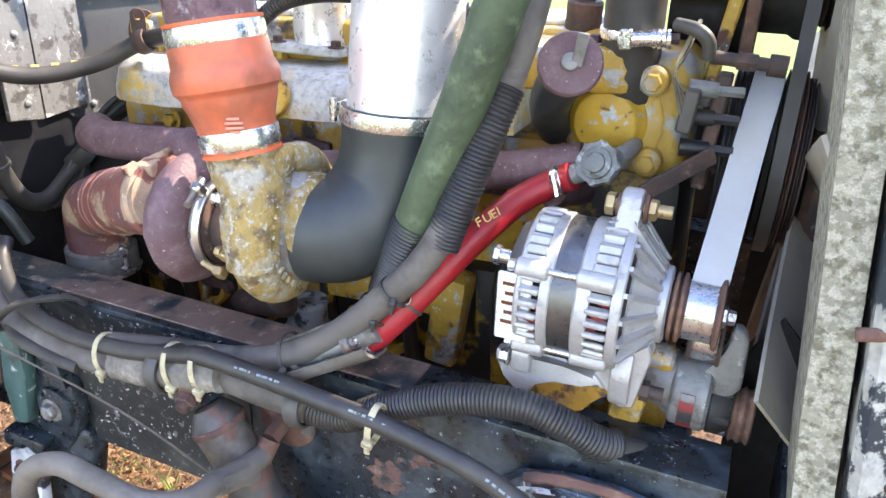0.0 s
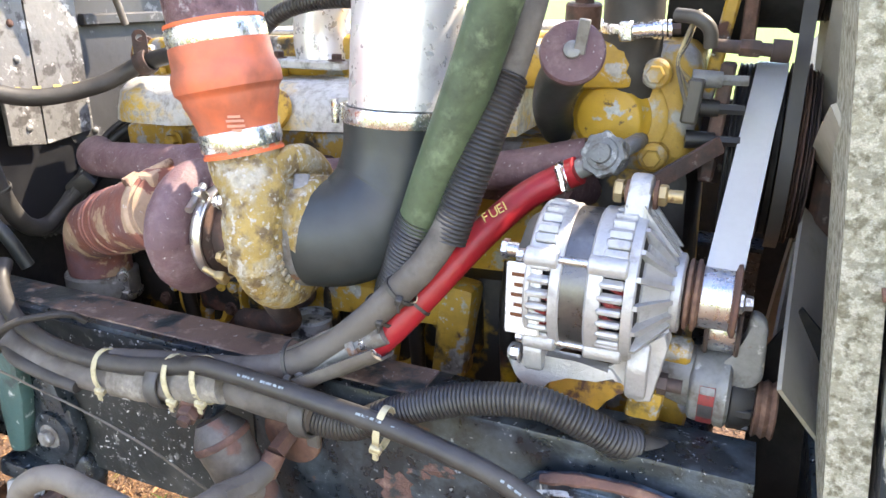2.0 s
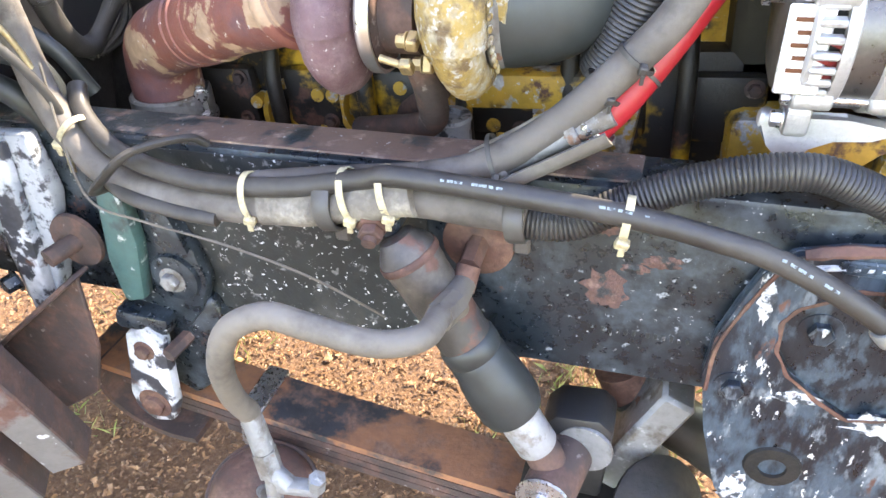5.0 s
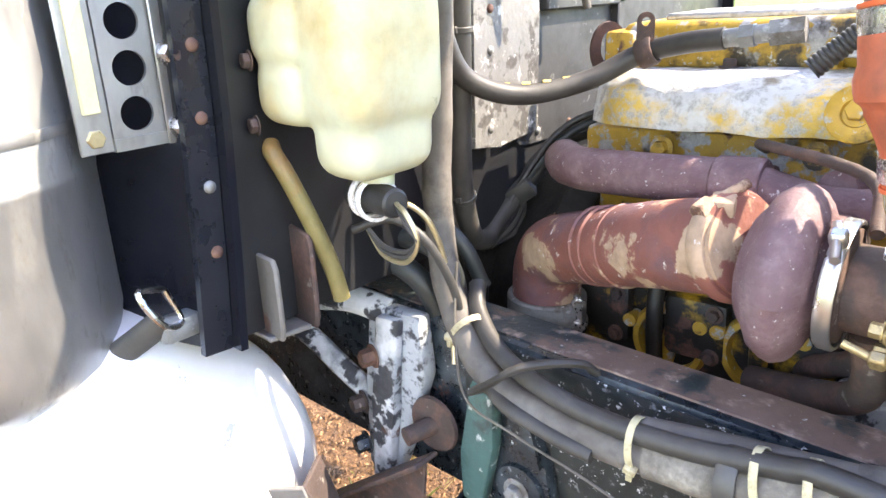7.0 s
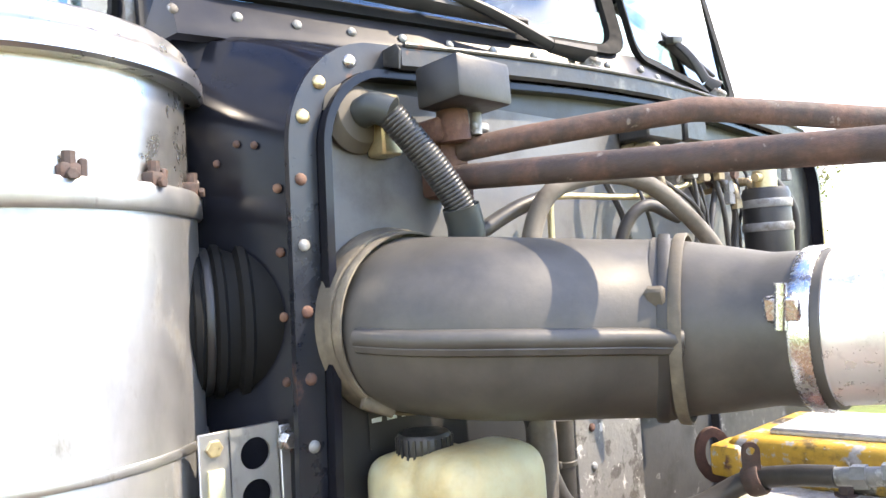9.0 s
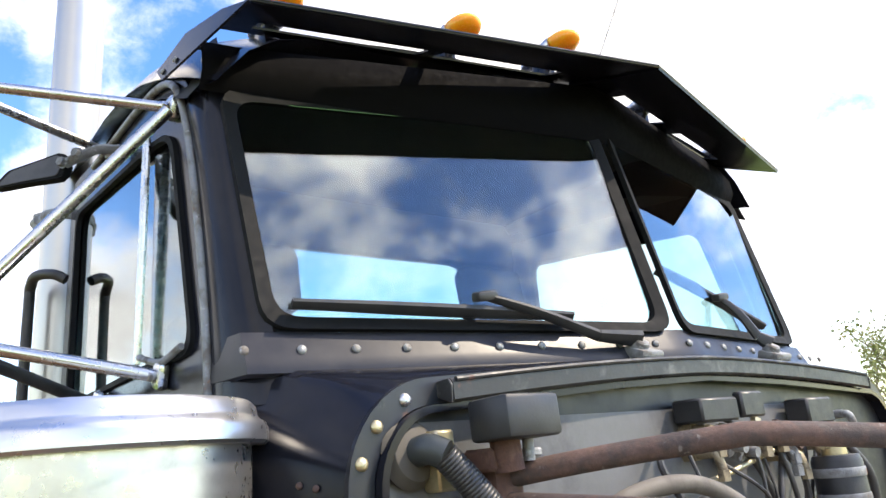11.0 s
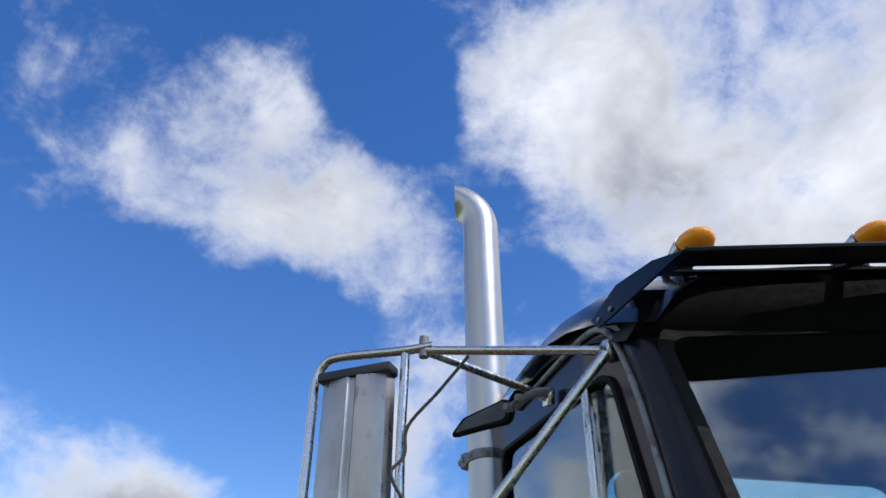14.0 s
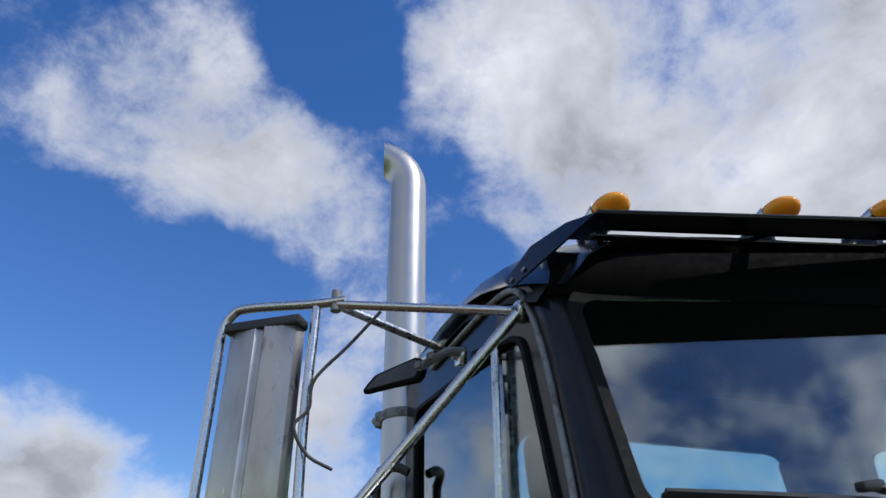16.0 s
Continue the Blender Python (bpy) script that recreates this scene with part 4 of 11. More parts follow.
# ---- steering-box cover plate at the front of the rail ----
cover = thing("front_bracket", (0.10, -0.44, 0.60), "heavy black cast bracket with flaking paint on the rail", "bracket")
outline = [(-0.062, 0.813), (-0.056, 0.873), (-0.039, 0.924), (-0.022, 0.970), (0.006, 0.997), (0.055, 1.010), (0.118, 1.014), (0.180, 1.004), (0.228, 0.986), (0.242, 0.93), (0.262, 0.76), (0.285, 0.62), (0.18, 0.56), (0.02, 0.56), (-0.02, 0.62), (-0.048, 0.725)]
bm = B()
plate(bm, outline, FACE_OUT(0, -0.4415, 0), 0.0095, 0.002)
part("base_plate", bm, chipped_frame, cover)
# the window of the raised face, where the plate behind lies bare
inner = [(0.011, 0.910), (0.013, 0.866), (0.030, 0.834), (0.068, 0.803), (0.105, 0.780), (0.143, 0.789), (0.177, 0.801), (0.199, 0.839), (0.201, 0.887), (0.192, 0.925), (0.171, 0.954), (0.137, 0.958), (0.097, 0.962), (0.064, 0.960), (0.048, 0.943), (0.024, 0.930)]


def around(outline_, n=96, c=(0.105, 0.870)):
    """The outline met by n even rays from a point inside it."""
    res = []
    m_ = len(outline_)
    for k in range(n):
        d = (math.cos(2 * math.pi * k / n), math.sin(2 * math.pi * k / n))
        best = 0.0
        for i in range(m_):
            (x0, z0), (x1, z1) = outline_[i], outline_[(i + 1) % m_]
            ex, ez_ = x1 - x0, z1 - z0
            den = d[0] * ez_ - d[1] * ex
            if abs(den) < 1e-9:
                continue
            t_ = ((x0 - c[0]) * ez_ - (z0 - c[1]) * ex) / den
            u_ = ((x0 - c[0]) * d[1] - (z0 - c[1]) * d[0]) / den
            if t_ > 0 and -1e-6 <= u_ <= 1 + 1e-6:
                best = max(best, t_)
        res.append((c[0] + d[0] * best, c[1] + d[1] * best))
    return res


face_in = around(inner)
bm = B()
ring_plate(bm, around(outline), face_in, FACE_OUT(0, -0.451, 0), 0.0105)
bmesh.ops.bevel(bm, geom=[e for e in bm.edges if len(e.link_faces) == 2 and e.calc_face_angle() > 1.2 and all(v.co.y < -0.46 for v in e.verts)], offset=0.0035, segments=2, affect="EDGES")
part("raised_face", bm, chipped_frame, cover)
bm = B()
plate(bm, face_in, FACE_OUT(0, -0.4505, 0), 0.0022)
part("recessed_face", bm, boss_paint, cover, "dark recessed face with a rust line round it")
bm = B()
lip = []
for k, (x, z) in enumerate(face_in):
    w = 0.0045 + 0.0035 * noise.noise((x * 60, z * 60, 0.4))
    d = Vector((x - 0.105, 0, z - 0.870)).normalized() * w
    lip.append((x + d.x, z + d.z))
ring_plate(bm, lip, face_in, FACE_OUT(0, -0.4612, 0), 0.0016)
part("rust_line", bm, rust_steel, cover, "rusted edge of the recess")
bm = B()
plate(bm, rounded(0.13, 0.018, 0.008, 4, 0.11, 0.992), FACE_OUT(0, -0.4610, 0), 0.004, 0.002)
part("cast_lettering_pad", bm, chipped_frame, cover)
for k in range(9):
    bm = B()
    block(bm, (0.056 + 0.0125 * k, -0.4655, 0.993 - 0.00012 * k * k), (0.007, 0.002, 0.009), (0, 8, 0), 0.0008)
    part("cast_mark", bm, chipped_frame, cover)
for x, y, z, w, h, seed in ((0.158, -0.4620, 0.776, 0.105, 0.036, 1), (0.196, -0.4620, 0.765, 0.040, 0.075, 6), (0.205, -0.4620, 0.815, 0.020, 0.050, 7), (0.045, -0.4620, 0.800, 0.050, 0.020, 2), (0.207, -0.4620, 0.993, 0.050, 0.012, 3), (-0.012, -0.4620, 0.935, 0.018, 0.060, 4), (0.004, -0.4620, 0.620, 0.030, 0.070, 5)):
    bm = B()
    rim = [bm.verts.new((x + (w / 2) * math.cos(a) * (1 + 0.55 * noise.noise((math.cos(a) * 3, math.sin(a) * 3, seed)) + 0.5 * noise.noise((a * 5, seed, 0))), y + 0.0006, z + (h / 2) * math.sin(a) * (1 + 0.5 * noise.noise((math.sin(a) * 3, math.cos(a) * 3, seed + 5)) + 0.5 * noise.noise((a * 5, seed, 3))))) for a in [2 * math.pi * k / 36 for k in range(36)]]
    c = bm.verts.new((x, y - 0.0022, z))
    for k in range(36):
        bm.faces.new((rim[k], rim[(k + 1) % 36], c))
    part("scale_patch", bm, pale_scale, cover, "pale crust of flaking paint")
for nm, pts_, r_, mm, lab_ in (("rusted_rim", [(0.012, -0.461, 1.000), (0.055, -0.461, 1.010), (0.118, -0.461, 1.014), (0.18, -0.461, 1.004), (0.230, -0.461, 0.986)], 0.0075, rust_steel, "rusted upper rim"), ("crusted_rim", [(-0.004, -0.4625, 0.975), (0.035, -0.4625, 0.988), (0.10, -0.4625, 0.9945), (0.16, -0.4625, 0.987), (0.222, -0.4625, 0.966), (0.232, -0.4625, 0.93)], 0.0045, pale_scale, "pale crust under the rim"), ("rusted_flank", [(-0.055, -0.4615, 0.79), (-0.052, -0.4615, 0.86), (-0.028, -0.4615, 0.93), (-0.004, -0.4615, 0.982)], 0.004, rust_steel, "rusted rear edge")):
    bm = B()
    sweep(bm, pts_, lambda u: r_ * (0.75 + 0.5 * abs(noise.noise((u * 9, r_ * 400, 0.5)))), 8, 8, flat=0.6)
    part(nm, bm, mm, cover, lab_)
strap = [(0.092, 0.981), (0.106, 0.988), (0.20, 0.976), (0.220, 0.962), (0.214, 0.938), (0.19, 0.936), (0.13, 0.952), (0.096, 0.957)]
bm = B()
plate(bm, strap, FACE_OUT(0, -0.4625, 0), 0.006, 0.0015)
part("strap", bm, rust_steel, cover, "rusted flat strap")
for p, r in (((0.117, -0.4685, 0.963), 0.010), ((0.202, -0.4685, 0.955), 0.014), ((0.050, -0.4525, 0.898), 0.014), ((-0.026, -0.4615, 0.803), 0.013)):
    bm = B()
    bolt(bm, p, (0, -1, 0), r, 0.012, 1.7)
    part("bolt", bm, dark_rust if p[0] > 0.1 else chipped_frame, cover)
bm = B()
cyl(bm, (0.206, -0.4615, 0.921), (0.206, -0.476, 0.921), 0.013, seg=6, bev=0.002)
part("nut", bm, rust_steel, cover)
bm = B()
lathe(bm, (0.042, -0.4615, 0.678), (0, -1, 0), [(0.035, 0), (0.033, 0.004), (0.017, 0.005), (0.016, -0.004), (0, -0.004)], 20)
part("drain_hole", bm, dark_void, cover)
bm = B()
sweep(bm, [(0.243, -0.462, 0.985), (0.255, -0.472, 0.94), (0.262, -0.47, 0.85), (0.272, -0.468, 0.77), (0.28, -0.466, 0.68)], 0.010, 10, 6)
part("rolled_edge", bm, chipped_frame, cover)
bm = B()
cyl(bm, (0.208, -0.47, 0.80), (0.205, -0.49, 0.802), 0.030, 0.026, 18)
part("socket", bm, rust_steel, cover, "rusted socket")

# ---- leaf spring, hanger and shackle ----
leaf = thing("leaf_spring", (-0.55, -0.37, 0.44), "rusty leaf spring pack running under the frame rail", "leaf spring")
for k, (x0, x1, dz) in enumerate(((-1.10, 0.45, 0.0), (-1.02, 0.42, -0.017), (-0.92, 0.35, -0.034), (-0.82, 0.28, -0.051))):
    bm = B()
    pts = []
    for q in range(15):
        x = x0 + (x1 - x0) * q / 14
        pts.append((x, 0.545 + dz - 0.11 * (x + 0.85) + 0.10 * ((x + 0.15) ** 2) * 0.4))
    loop = []
    for x, z in pts:
        loop.append([bm.verts.new((x, y, zz)) for y, zz in ((-0.425, z), (-0.325, z), (-0.325, z + 0.0145), (-0.425, z + 0.0145))])
    for a, b in zip(loop, loop[1:]):
        for i in range(4):
            j = (i + 1) % 4
            bm.faces.new((a[i], a[j], b[j], b[i]))
    bm.faces.new(loop[0][::-1])
    bm.faces.new(loop[-1])
    part("leaf", bm, spring_rust if k == 0 else dark_rust, leaf)
bm = B()
m = pose(-0.765, -0.375, 0.545, 0, 6, 0)
for a, b in (((-0.02, -0.058, -0.06), (0.02, -0.052, 0.03)), ((-0.02, 0.052, -0.06), (0.02, 0.058, 0.03)), ((-0.02, -0.058, 0.022), (0.02, 0.058, 0.030))):
    c = [(p + q) / 2 for p, q in zip(a, b)]
    block(bm, m @ Vector(c), [abs(q - p) for p, q in zip(a, b)], (0, 6, 0), 0.002)
part("rebound_clip", bm, steel, leaf, "worn steel rebound clip")

hanger = thing("spring_hanger", (-0.83, -0.46, 0.56), "cast spring hanger in worn teal and black paint", "spring hanger")
bm = B()
plate(bm, [(-0.87, 1.005), (-0.80, 1.012), (-0.785, 0.93), (-0.752, 0.885), (-0.742, 0.83), (-0.765, 0.775), (-0.80, 0.735), (-0.88, 0.70), (-0.905, 0.76), (-0.895, 0.87)], FACE_OUT(0, -0.434, 0), 0.028, 0.010, 2)
part("casting", bm, black_frame, hanger)
bm = B()
plate(bm, [(-0.862, 0.995), (-0.822, 1.00), (-0.822, 0.90), (-0.842, 0.80), (-0.88, 0.79), (-0.884, 0.87)], FACE_OUT(0, -0.460, 0), 0.026, 0.008, 2)
part("rib", bm, teal_paint, hanger, "teal-painted upright rib")
bm = B()
lathe(bm, (-0.792, -0.462, 0.838), (0, -1, 0), [(0.040, 0), (0.038, 0.007), (0.026, 0.010), (0, 0.010)], 24)
part("boss", bm, black_frame, hanger)
bm = B()
bolt(bm, (-0.792, -0.472, 0.838), (0, -1, 0), 0.014, 0.012, 1.5)
part("bolt", bm, dull_alu, hanger)
bm = B()
plate(bm, [(-0.885, 0.735), (-0.80, 0.775), (-0.752, 0.80), (-0.738, 0.755), (-0.752, 0.69), (-0.79, 0.615), (-0.835, 0.575), (-0.875, 0.60), (-0.895, 0.66)], FACE_OUT(0, -0.415, 0), 0.040, 0.012, 3)
lumpy(bm, 0.003, 25)
part("foot", bm, black_frame, hanger)
shackle = thing("spring_shackle", (-0.90, -0.47, 0.50), "chipped white spring shackle link with rusty bolts", "shackle")
bm = B()
plate(bm, [(-0.935, 0.70), (-0.885, 0.725), (-0.865, 0.70), (-0.885, 0.55), (-0.90, 0.515), (-0.94, 0.505), (-0.968, 0.53), (-0.965, 0.57)], FACE_OUT(0, -0.474, 0), 0.022, 0.006, 2)
part("link", bm, white_chip, shackle)
for x, z, r in ((-0.907, 0.672, 0.012), (-0.925, 0.552, 0.020)):
    bm = B()
    bolt(bm, (x, -0.496, z), (0, -1, 0), r, 0.010, 1.5)
    part("bolt", bm, rust_steel, shackle, "rusty bolt")
bm = B()
cyl(bm, (-0.86, -0.50, 0.675), (-0.85, -0.44, 0.68), 0.012, seg=6)
part("pin", bm, dark_rust, shackle)
bm = B()
block(bm, (-0.90, -0.47, 0.725), (0.085, 0.05, 0.034), (0, 10, 8), 0.009, 2)
part("head", bm, black_frame, shackle)
shackle.location += Vector((0.040, 0, 0.034))

# ---- front suspension cross arm, air spring seat and the tank's bracket ----
arm = thing("support_arm", (-1.05, -0.55, 0.55), "dark red-brown steel support arm with a flanged top edge", "bracket")
bm = B()
plate(bm, [(-0.93, 0.845), (-1.20, 0.625), (-1.24, 0.50), (-1.16, 0.475), (-0.985, 0.60), (-0.945, 0.70)], FACE_OUT(0, -0.50, 0), 0.008, 0.002)
part("web_plate", bm, dark_rust, arm)
bm = B()
a, b = Vector((-0.925, -0.51, 0.85)), Vector((-1.21, -0.51, 0.622))
block(bm, (a + b) / 2, ((a - b).length, 0.050, 0.008), (0, -math.degrees(math.atan2(a.z - b.z, a.x - b.x)), 0), 0.002)
part("flange", bm, dark_rust, arm)
for dx, dy, dz, mat_, lab in ((0.0, 0.0, 0.0, worn_angle, "rusty grey upright steel angle"), (-0.085, -0.035, -0.075, worn_angle, "flaking rusty upright steel angle")):
    t = thing("steel_angle", (-1.02 + dx, -0.65 + dy, 0.5), lab + " beside the tank", "bracket", "upright tank angles")
    m = pose(-1.0 + dx, -0.65 + dy, 0.70 + dz, 8, -12, 28)
    bm = B()
    block(bm, m @ Vector((0, 0, 0)), (0.055, 0.008, 0.34), (8, -12, 28), 0.002)
    part("outer_leg", bm, mat_, t)
    bm = B()
    block(bm, m @ Vector((0.026, 0.030, 0)), (0.008, 0.062, 0.34), (8, -12, 28), 0.002)
    part("inner_leg", bm, dark_rust, t)

# painted gusset that carries the cab mount
gusset = thing("cab_mount_bracket", (-1.10, -0.43, 0.68), "cast cab mount bracket with flaking white and grey paint", "bracket")
bm = B()
plate(bm, [(-1.080, 1.040), (-0.975, 1.045), (-0.965, 0.95), (-1.005, 0.83), (-1.03, 0.76), (-1.075, 0.71), (-1.105, 0.74), (-1.095, 0.90)], FACE_OUT(0, -0.434, 0), 0.030, 0.007, 2)
part("upright", bm, grey_chip, gusset)
bm = B()
plate(bm, [(-1.047, 1.035), (-1.000, 1.04), (-1.018, 0.88), (-1.035, 0.745), (-1.078, 0.725), (-1.066, 0.88)], FACE_OUT(0, -0.464, 0), 0.018, 0.006, 2)
part("rib", bm, white_chip, gusset, "upright rib with white paint flaking off black")
bm = B()
sweep(bm, [(-1.045, -0.45, 1.03), (-1.12, -0.46, 1.035), (-1.22, -0.47, 1.015), (-1.34, -0.48, 1.00)], 0.022, 10, 6, flat=0.7)
part("upper_arm", bm, white_chip, gusset)
bm = B()
sweep(bm, [(-1.09, -0.45, 0.86), (-1.16, -0.46, 0.90), (-1.24, -0.47, 0.945), (-1.34, -0.48, 0.96)], 0.018, 10, 6, flat=0.7)
part("lower_arm", bm, white_chip, gusset)
bm = B()
lathe(bm, (-0.945, -0.466, 0.882), (0, -1, 0), [(0.045, 0), (0.043, 0.006), (0.020, 0.008), (0, 0.008)], 24)
cyl(bm, (-0.945, -0.47, 0.882), (-0.960, -0.515, 0.877), 0.014, seg=12)
part("large_washer", bm, dark_rust, gusset, "big rusty washer and stud")
for p, mm in (((-1.10, -0.47, 0.86), dark_rust), ((-1.055, -0.482, 0.965), rust_steel), ((-1.085, -0.482, 0.795), black_frame)):
    bm = B()
    bolt(bm, p, (-0.3, -1, 0), 0.014, 0.02, 1.4)
    part("bolt", bm, mm, gusset)
bm = B()
block(bm, (-1.30, -0.36, 0.80), (0.62, 0.012, 0.10), (0, -14, 0), 0.002)
solo("brace_plate", bm, black_frame, "black steel brace behind the cab mount bracket", "brace")

# ---- shock absorber ----
shock = thing("shock_absorber", (-0.22, -0.50, 0.60), "grey shock absorber with a dark rubber boot on its lower end", "shock absorber")
top, bot = Vector((-0.425, -0.500, 0.985)), Vector((-0.222, -0.500, 0.625))
ax = (bot - top).normalized()
L_ = (bot - top).length
bm = B()
lathe(bm, top, ax, [(0, 0), (0.0218, 0), (0.0302, 0.012), (0.0361, 0.022), (0.0361, 0.05), (0.0349, 0.056), (0.0349, 0.165), (0, 0.165)], 30)
part("reservoir_tube", bm, shock_grey, shock, "dusty grey upper tube")
bm = B()
band(bm, top + ax * 0.030, ax, 0.0363, 0.010, 0.0015)
part("rust_ring", bm, rust_steel, shock)
bm = B()
lathe(bm, top + ax * 0.160, ax, [(0.0353, 0), (0.0382, 0.004), (0.0382, 0.022), (0.0361, 0.026), (0.0382, 0.031), (0.0382, 0.045), (0.0412, 0.056), (0.0437, 0.08), (0.0437, 0.115), (0.0395, 0.128), (0.0286, 0.133), (0, 0.133)], 30)
part("boot", bm, black_rubber, shock, "black rubber dust boot")
bm = B()
lathe(bm, top + ax * 0.285, ax, [(0, 0), (0.0269, 0), (0.0286, 0.004), (0.0286, 0.068), (0.0260, 0.072), (0, 0.072)], 28)
part("rod_tube", bm, M("scuffed_zinc_tube", (0.33, 0.34, 0.35), 0.5, 0.35, 0.2, 18, [((0.20, 0.18, 0.16), 0.28, 40, 0.06, 0.7, 0.1), (RUST, 0.12, 25, 0.03, 0.85, 0)], 0.3, 140), shock, "scuffed grey zinc lower tube")
bm = B()
lathe(bm, top + ax * 0.355, ax, [(0, 0), (0.0244, 0), (0.0260, 0.02), (0.0218, 0.045), (0, 0.05)], 24)
part("lower_neck", bm, dark_rust, shock)
bm = B()
cyl(bm, bot + Vector((-0.01, -0.042, -0.004)), bot + Vector((0.008, 0.045, -0.004)), 0.036, seg=26, bev=0.004)
part("lower_eye", bm, dark_rust, shock)
bm = B()
lathe(bm, bot + Vector((-0.012, -0.044, -0.004)), (-0.1, -1, 0.05), [(0.038, 0), (0.037, 0.004), (0.018, 0.005), (0.017, 0.002), (0, 0.002)], 26)
bolt(bm, bot + Vector((-0.012, -0.048, -0.004)), (-0.1, -1, 0.05), 0.014, 0.010, 1.2)
part("lower_washer", bm, steel, shock, "bright washer and bolt")
bm = B()
lathe(bm, bot + Vector((0.03, 0.045, 0.012)), (-0.1, -1, 0.05), [(0.040, 0), (0.039, 0.006), (0.022, 0.007), (0, 0.007)], 26)
part("inner_washer", bm, dull_alu, shock)
bm = B()
cyl(bm, (-0.447, -0.435, 1.000), (-0.447, -0.495, 1.000), 0.026, seg=20, bev=0.003)
part("upper_eye", bm, black_frame, shock)
bm = B()
sd_ = Vector((0.12, -0.92, -0.35)).normalized()
sp_ = Vector((-0.453, -0.488, 1.004))
cyl(bm, sp_ - sd_ * 0.05, sp_ + sd_ * 0.044, 0.0085, seg=14)
lathe(bm, sp_ + sd_ * 0.004, sd_, [(0, 0), (0.026, 0), (0.026, 0.004), (0, 0.005)], 22)
lathe(bm, sp_ + sd_ * 0.009, sd_, [(0, 0), (0.019, 0), (0.0195, 0.012), (0.017, 0.014), (0, 0.014)], 6)
lathe(bm, sp_ + sd_ * 0.024, sd_, [(0, 0), (0.0145, 0), (0.015, 0.010), (0.013, 0.012), (0, 0.012)], 6)
part("upper_stud", bm, rust_steel, shock, "rusty stud and nut")

# ---- axle end, brake chamber and bump stop under the rail ----
bm = B()
cyl(bm, (-0.12, -0.60, 0.40), (-0.12, 0.60, 0.40), 0.06, seg=18)
block(bm, (-0.18, -0.40, 0.46), (0.22, 0.14, 0.08), (0, 4, 0), 0.012)
solo("front_axle", bm, dark_void, "dark forged front axle beam under the spring", "axle")
stop = thing("bump_stop", (-0.21, -0.42, 0.53), "black rubber bump stop block on a bracket", "bump stop")
bm = B()
plate(bm, [(-0.255, 0.66), (-0.235, 0.685), (-0.175, 0.69), (-0.155, 0.67), (-0.165, 0.53), (-0.26, 0.53)], FACE_OUT(0, -0.385, 0), 0.07, 0.008, 2)
part("rubber_block", bm, plastic, stop)
bm = B()
block(bm, (-0.12, -0.36, 0.60), (0.05, 0.09, 0.22), (0, 25, 0), 0.006)
part("bracket", bm, dull_alu, stop)
bm = B()
lathe(bm, (-0.085, -0.45, 0.53), (0.5, -0.5, 0.5), [(0, 0), (0.075, 0), (0.078, 0.008), (0.072, 0.014), (0.055, 0.018), (0.04, 0.03), (0, 0.032)], 26)
solo("ball_joint_boot", bm, dark_void, "black steering ball joint below the bracket", "ball joint")
chamber = thing("brake_chamber", (-0.72, -0.58, 0.42), "brown rusty brake fitting with hose nuts below the rail", "brake fitting")
bm = B()
lathe(bm, (-0.70, -0.52, 0.42), (0.15, -0.35, 0.9), [(0, 0), (0.085, 0), (0.09, 0.015), (0.088, 0.045), (0.075, 0.065), (0.05, 0.078), (0, 0.082)], 26)
part("housing", bm, rust_steel, chamber)
bm = B()
band(bm, Vector((-0.70, -0.52, 0.42)) + Vector((0.15, -0.35, 0.9)).normalized() * 0.03, (0.15, -0.35, 0.9), 0.090, 0.016, 0.004)
part("clamp_ring", bm, dark_rust, chamber)
bm = B()
cyl(bm, (-0.574, -0.648, 0.808), (-0.562, -0.656, 0.752), 0.0135, 0.0145, 14)
part("ferrule", bm, dull_alu, chamber, "crimped steel hose end")
bm = B()
cyl(bm, (-0.562, -0.656, 0.752), (-0.556, -0.660, 0.714), 0.016, seg=6)
cyl(bm, (-0.556, -0.660, 0.722), (-0.530, -0.664, 0.702), 0.012, seg=12)
sweep(bm, [(-0.556, -0.660, 0.714), (-0.565, -0.655, 0.66), (-0.62, -0.60, 0.54), (-0.68, -0.545, 0.49)], 0.011, 12, 6)
part("hex_nut", bm, dull_alu, chamber)
bm = B()
block(bm, (-0.518, -0.664, 0.706), (0.060, 0.021, 0.016), (0, -10, 0), 0.005, 2)
cyl(bm, (-0.494, -0.664, 0.710), (-0.486, -0.668, 0.738), 0.011, seg=6)
part("tee", bm, dull_alu, chamber)

# ---- aluminium fuel tank under the cab ----
tank = thing("fuel_tank", (-1.7, -0.88, 0.48), "large round polished aluminium fuel tank under the cab", "fuel tank")
bm = B()
prof = [(0, 0), (0.16, 0.004), (0.25, 0.016), (0.29, 0.032), (0.315, 0.058), (0.326, 0.09), (0.328, 0.12), (0.328, 1.1), (0.30, 1.14), (0, 1.16)]
lathe(bm, (-1.045, -0.885, 0.815), (-1, 0, 0), prof, 64)
part("shell", bm, tank_alu, tank)
for dx in (0.25, 0.85):
    bm = B()
    band(bm, (-1.045 - dx, -0.885, 0.815), (1, 0, 0), 0.329, 0.045, 0.003, 64)
    part("strap", bm, satin, tank)
bm = B()
block(bm, (-1.60, -0.60, 0.62), (1.0, 0.10, 0.20), bev=0.01)
part("cradle", bm, black_frame, tank)

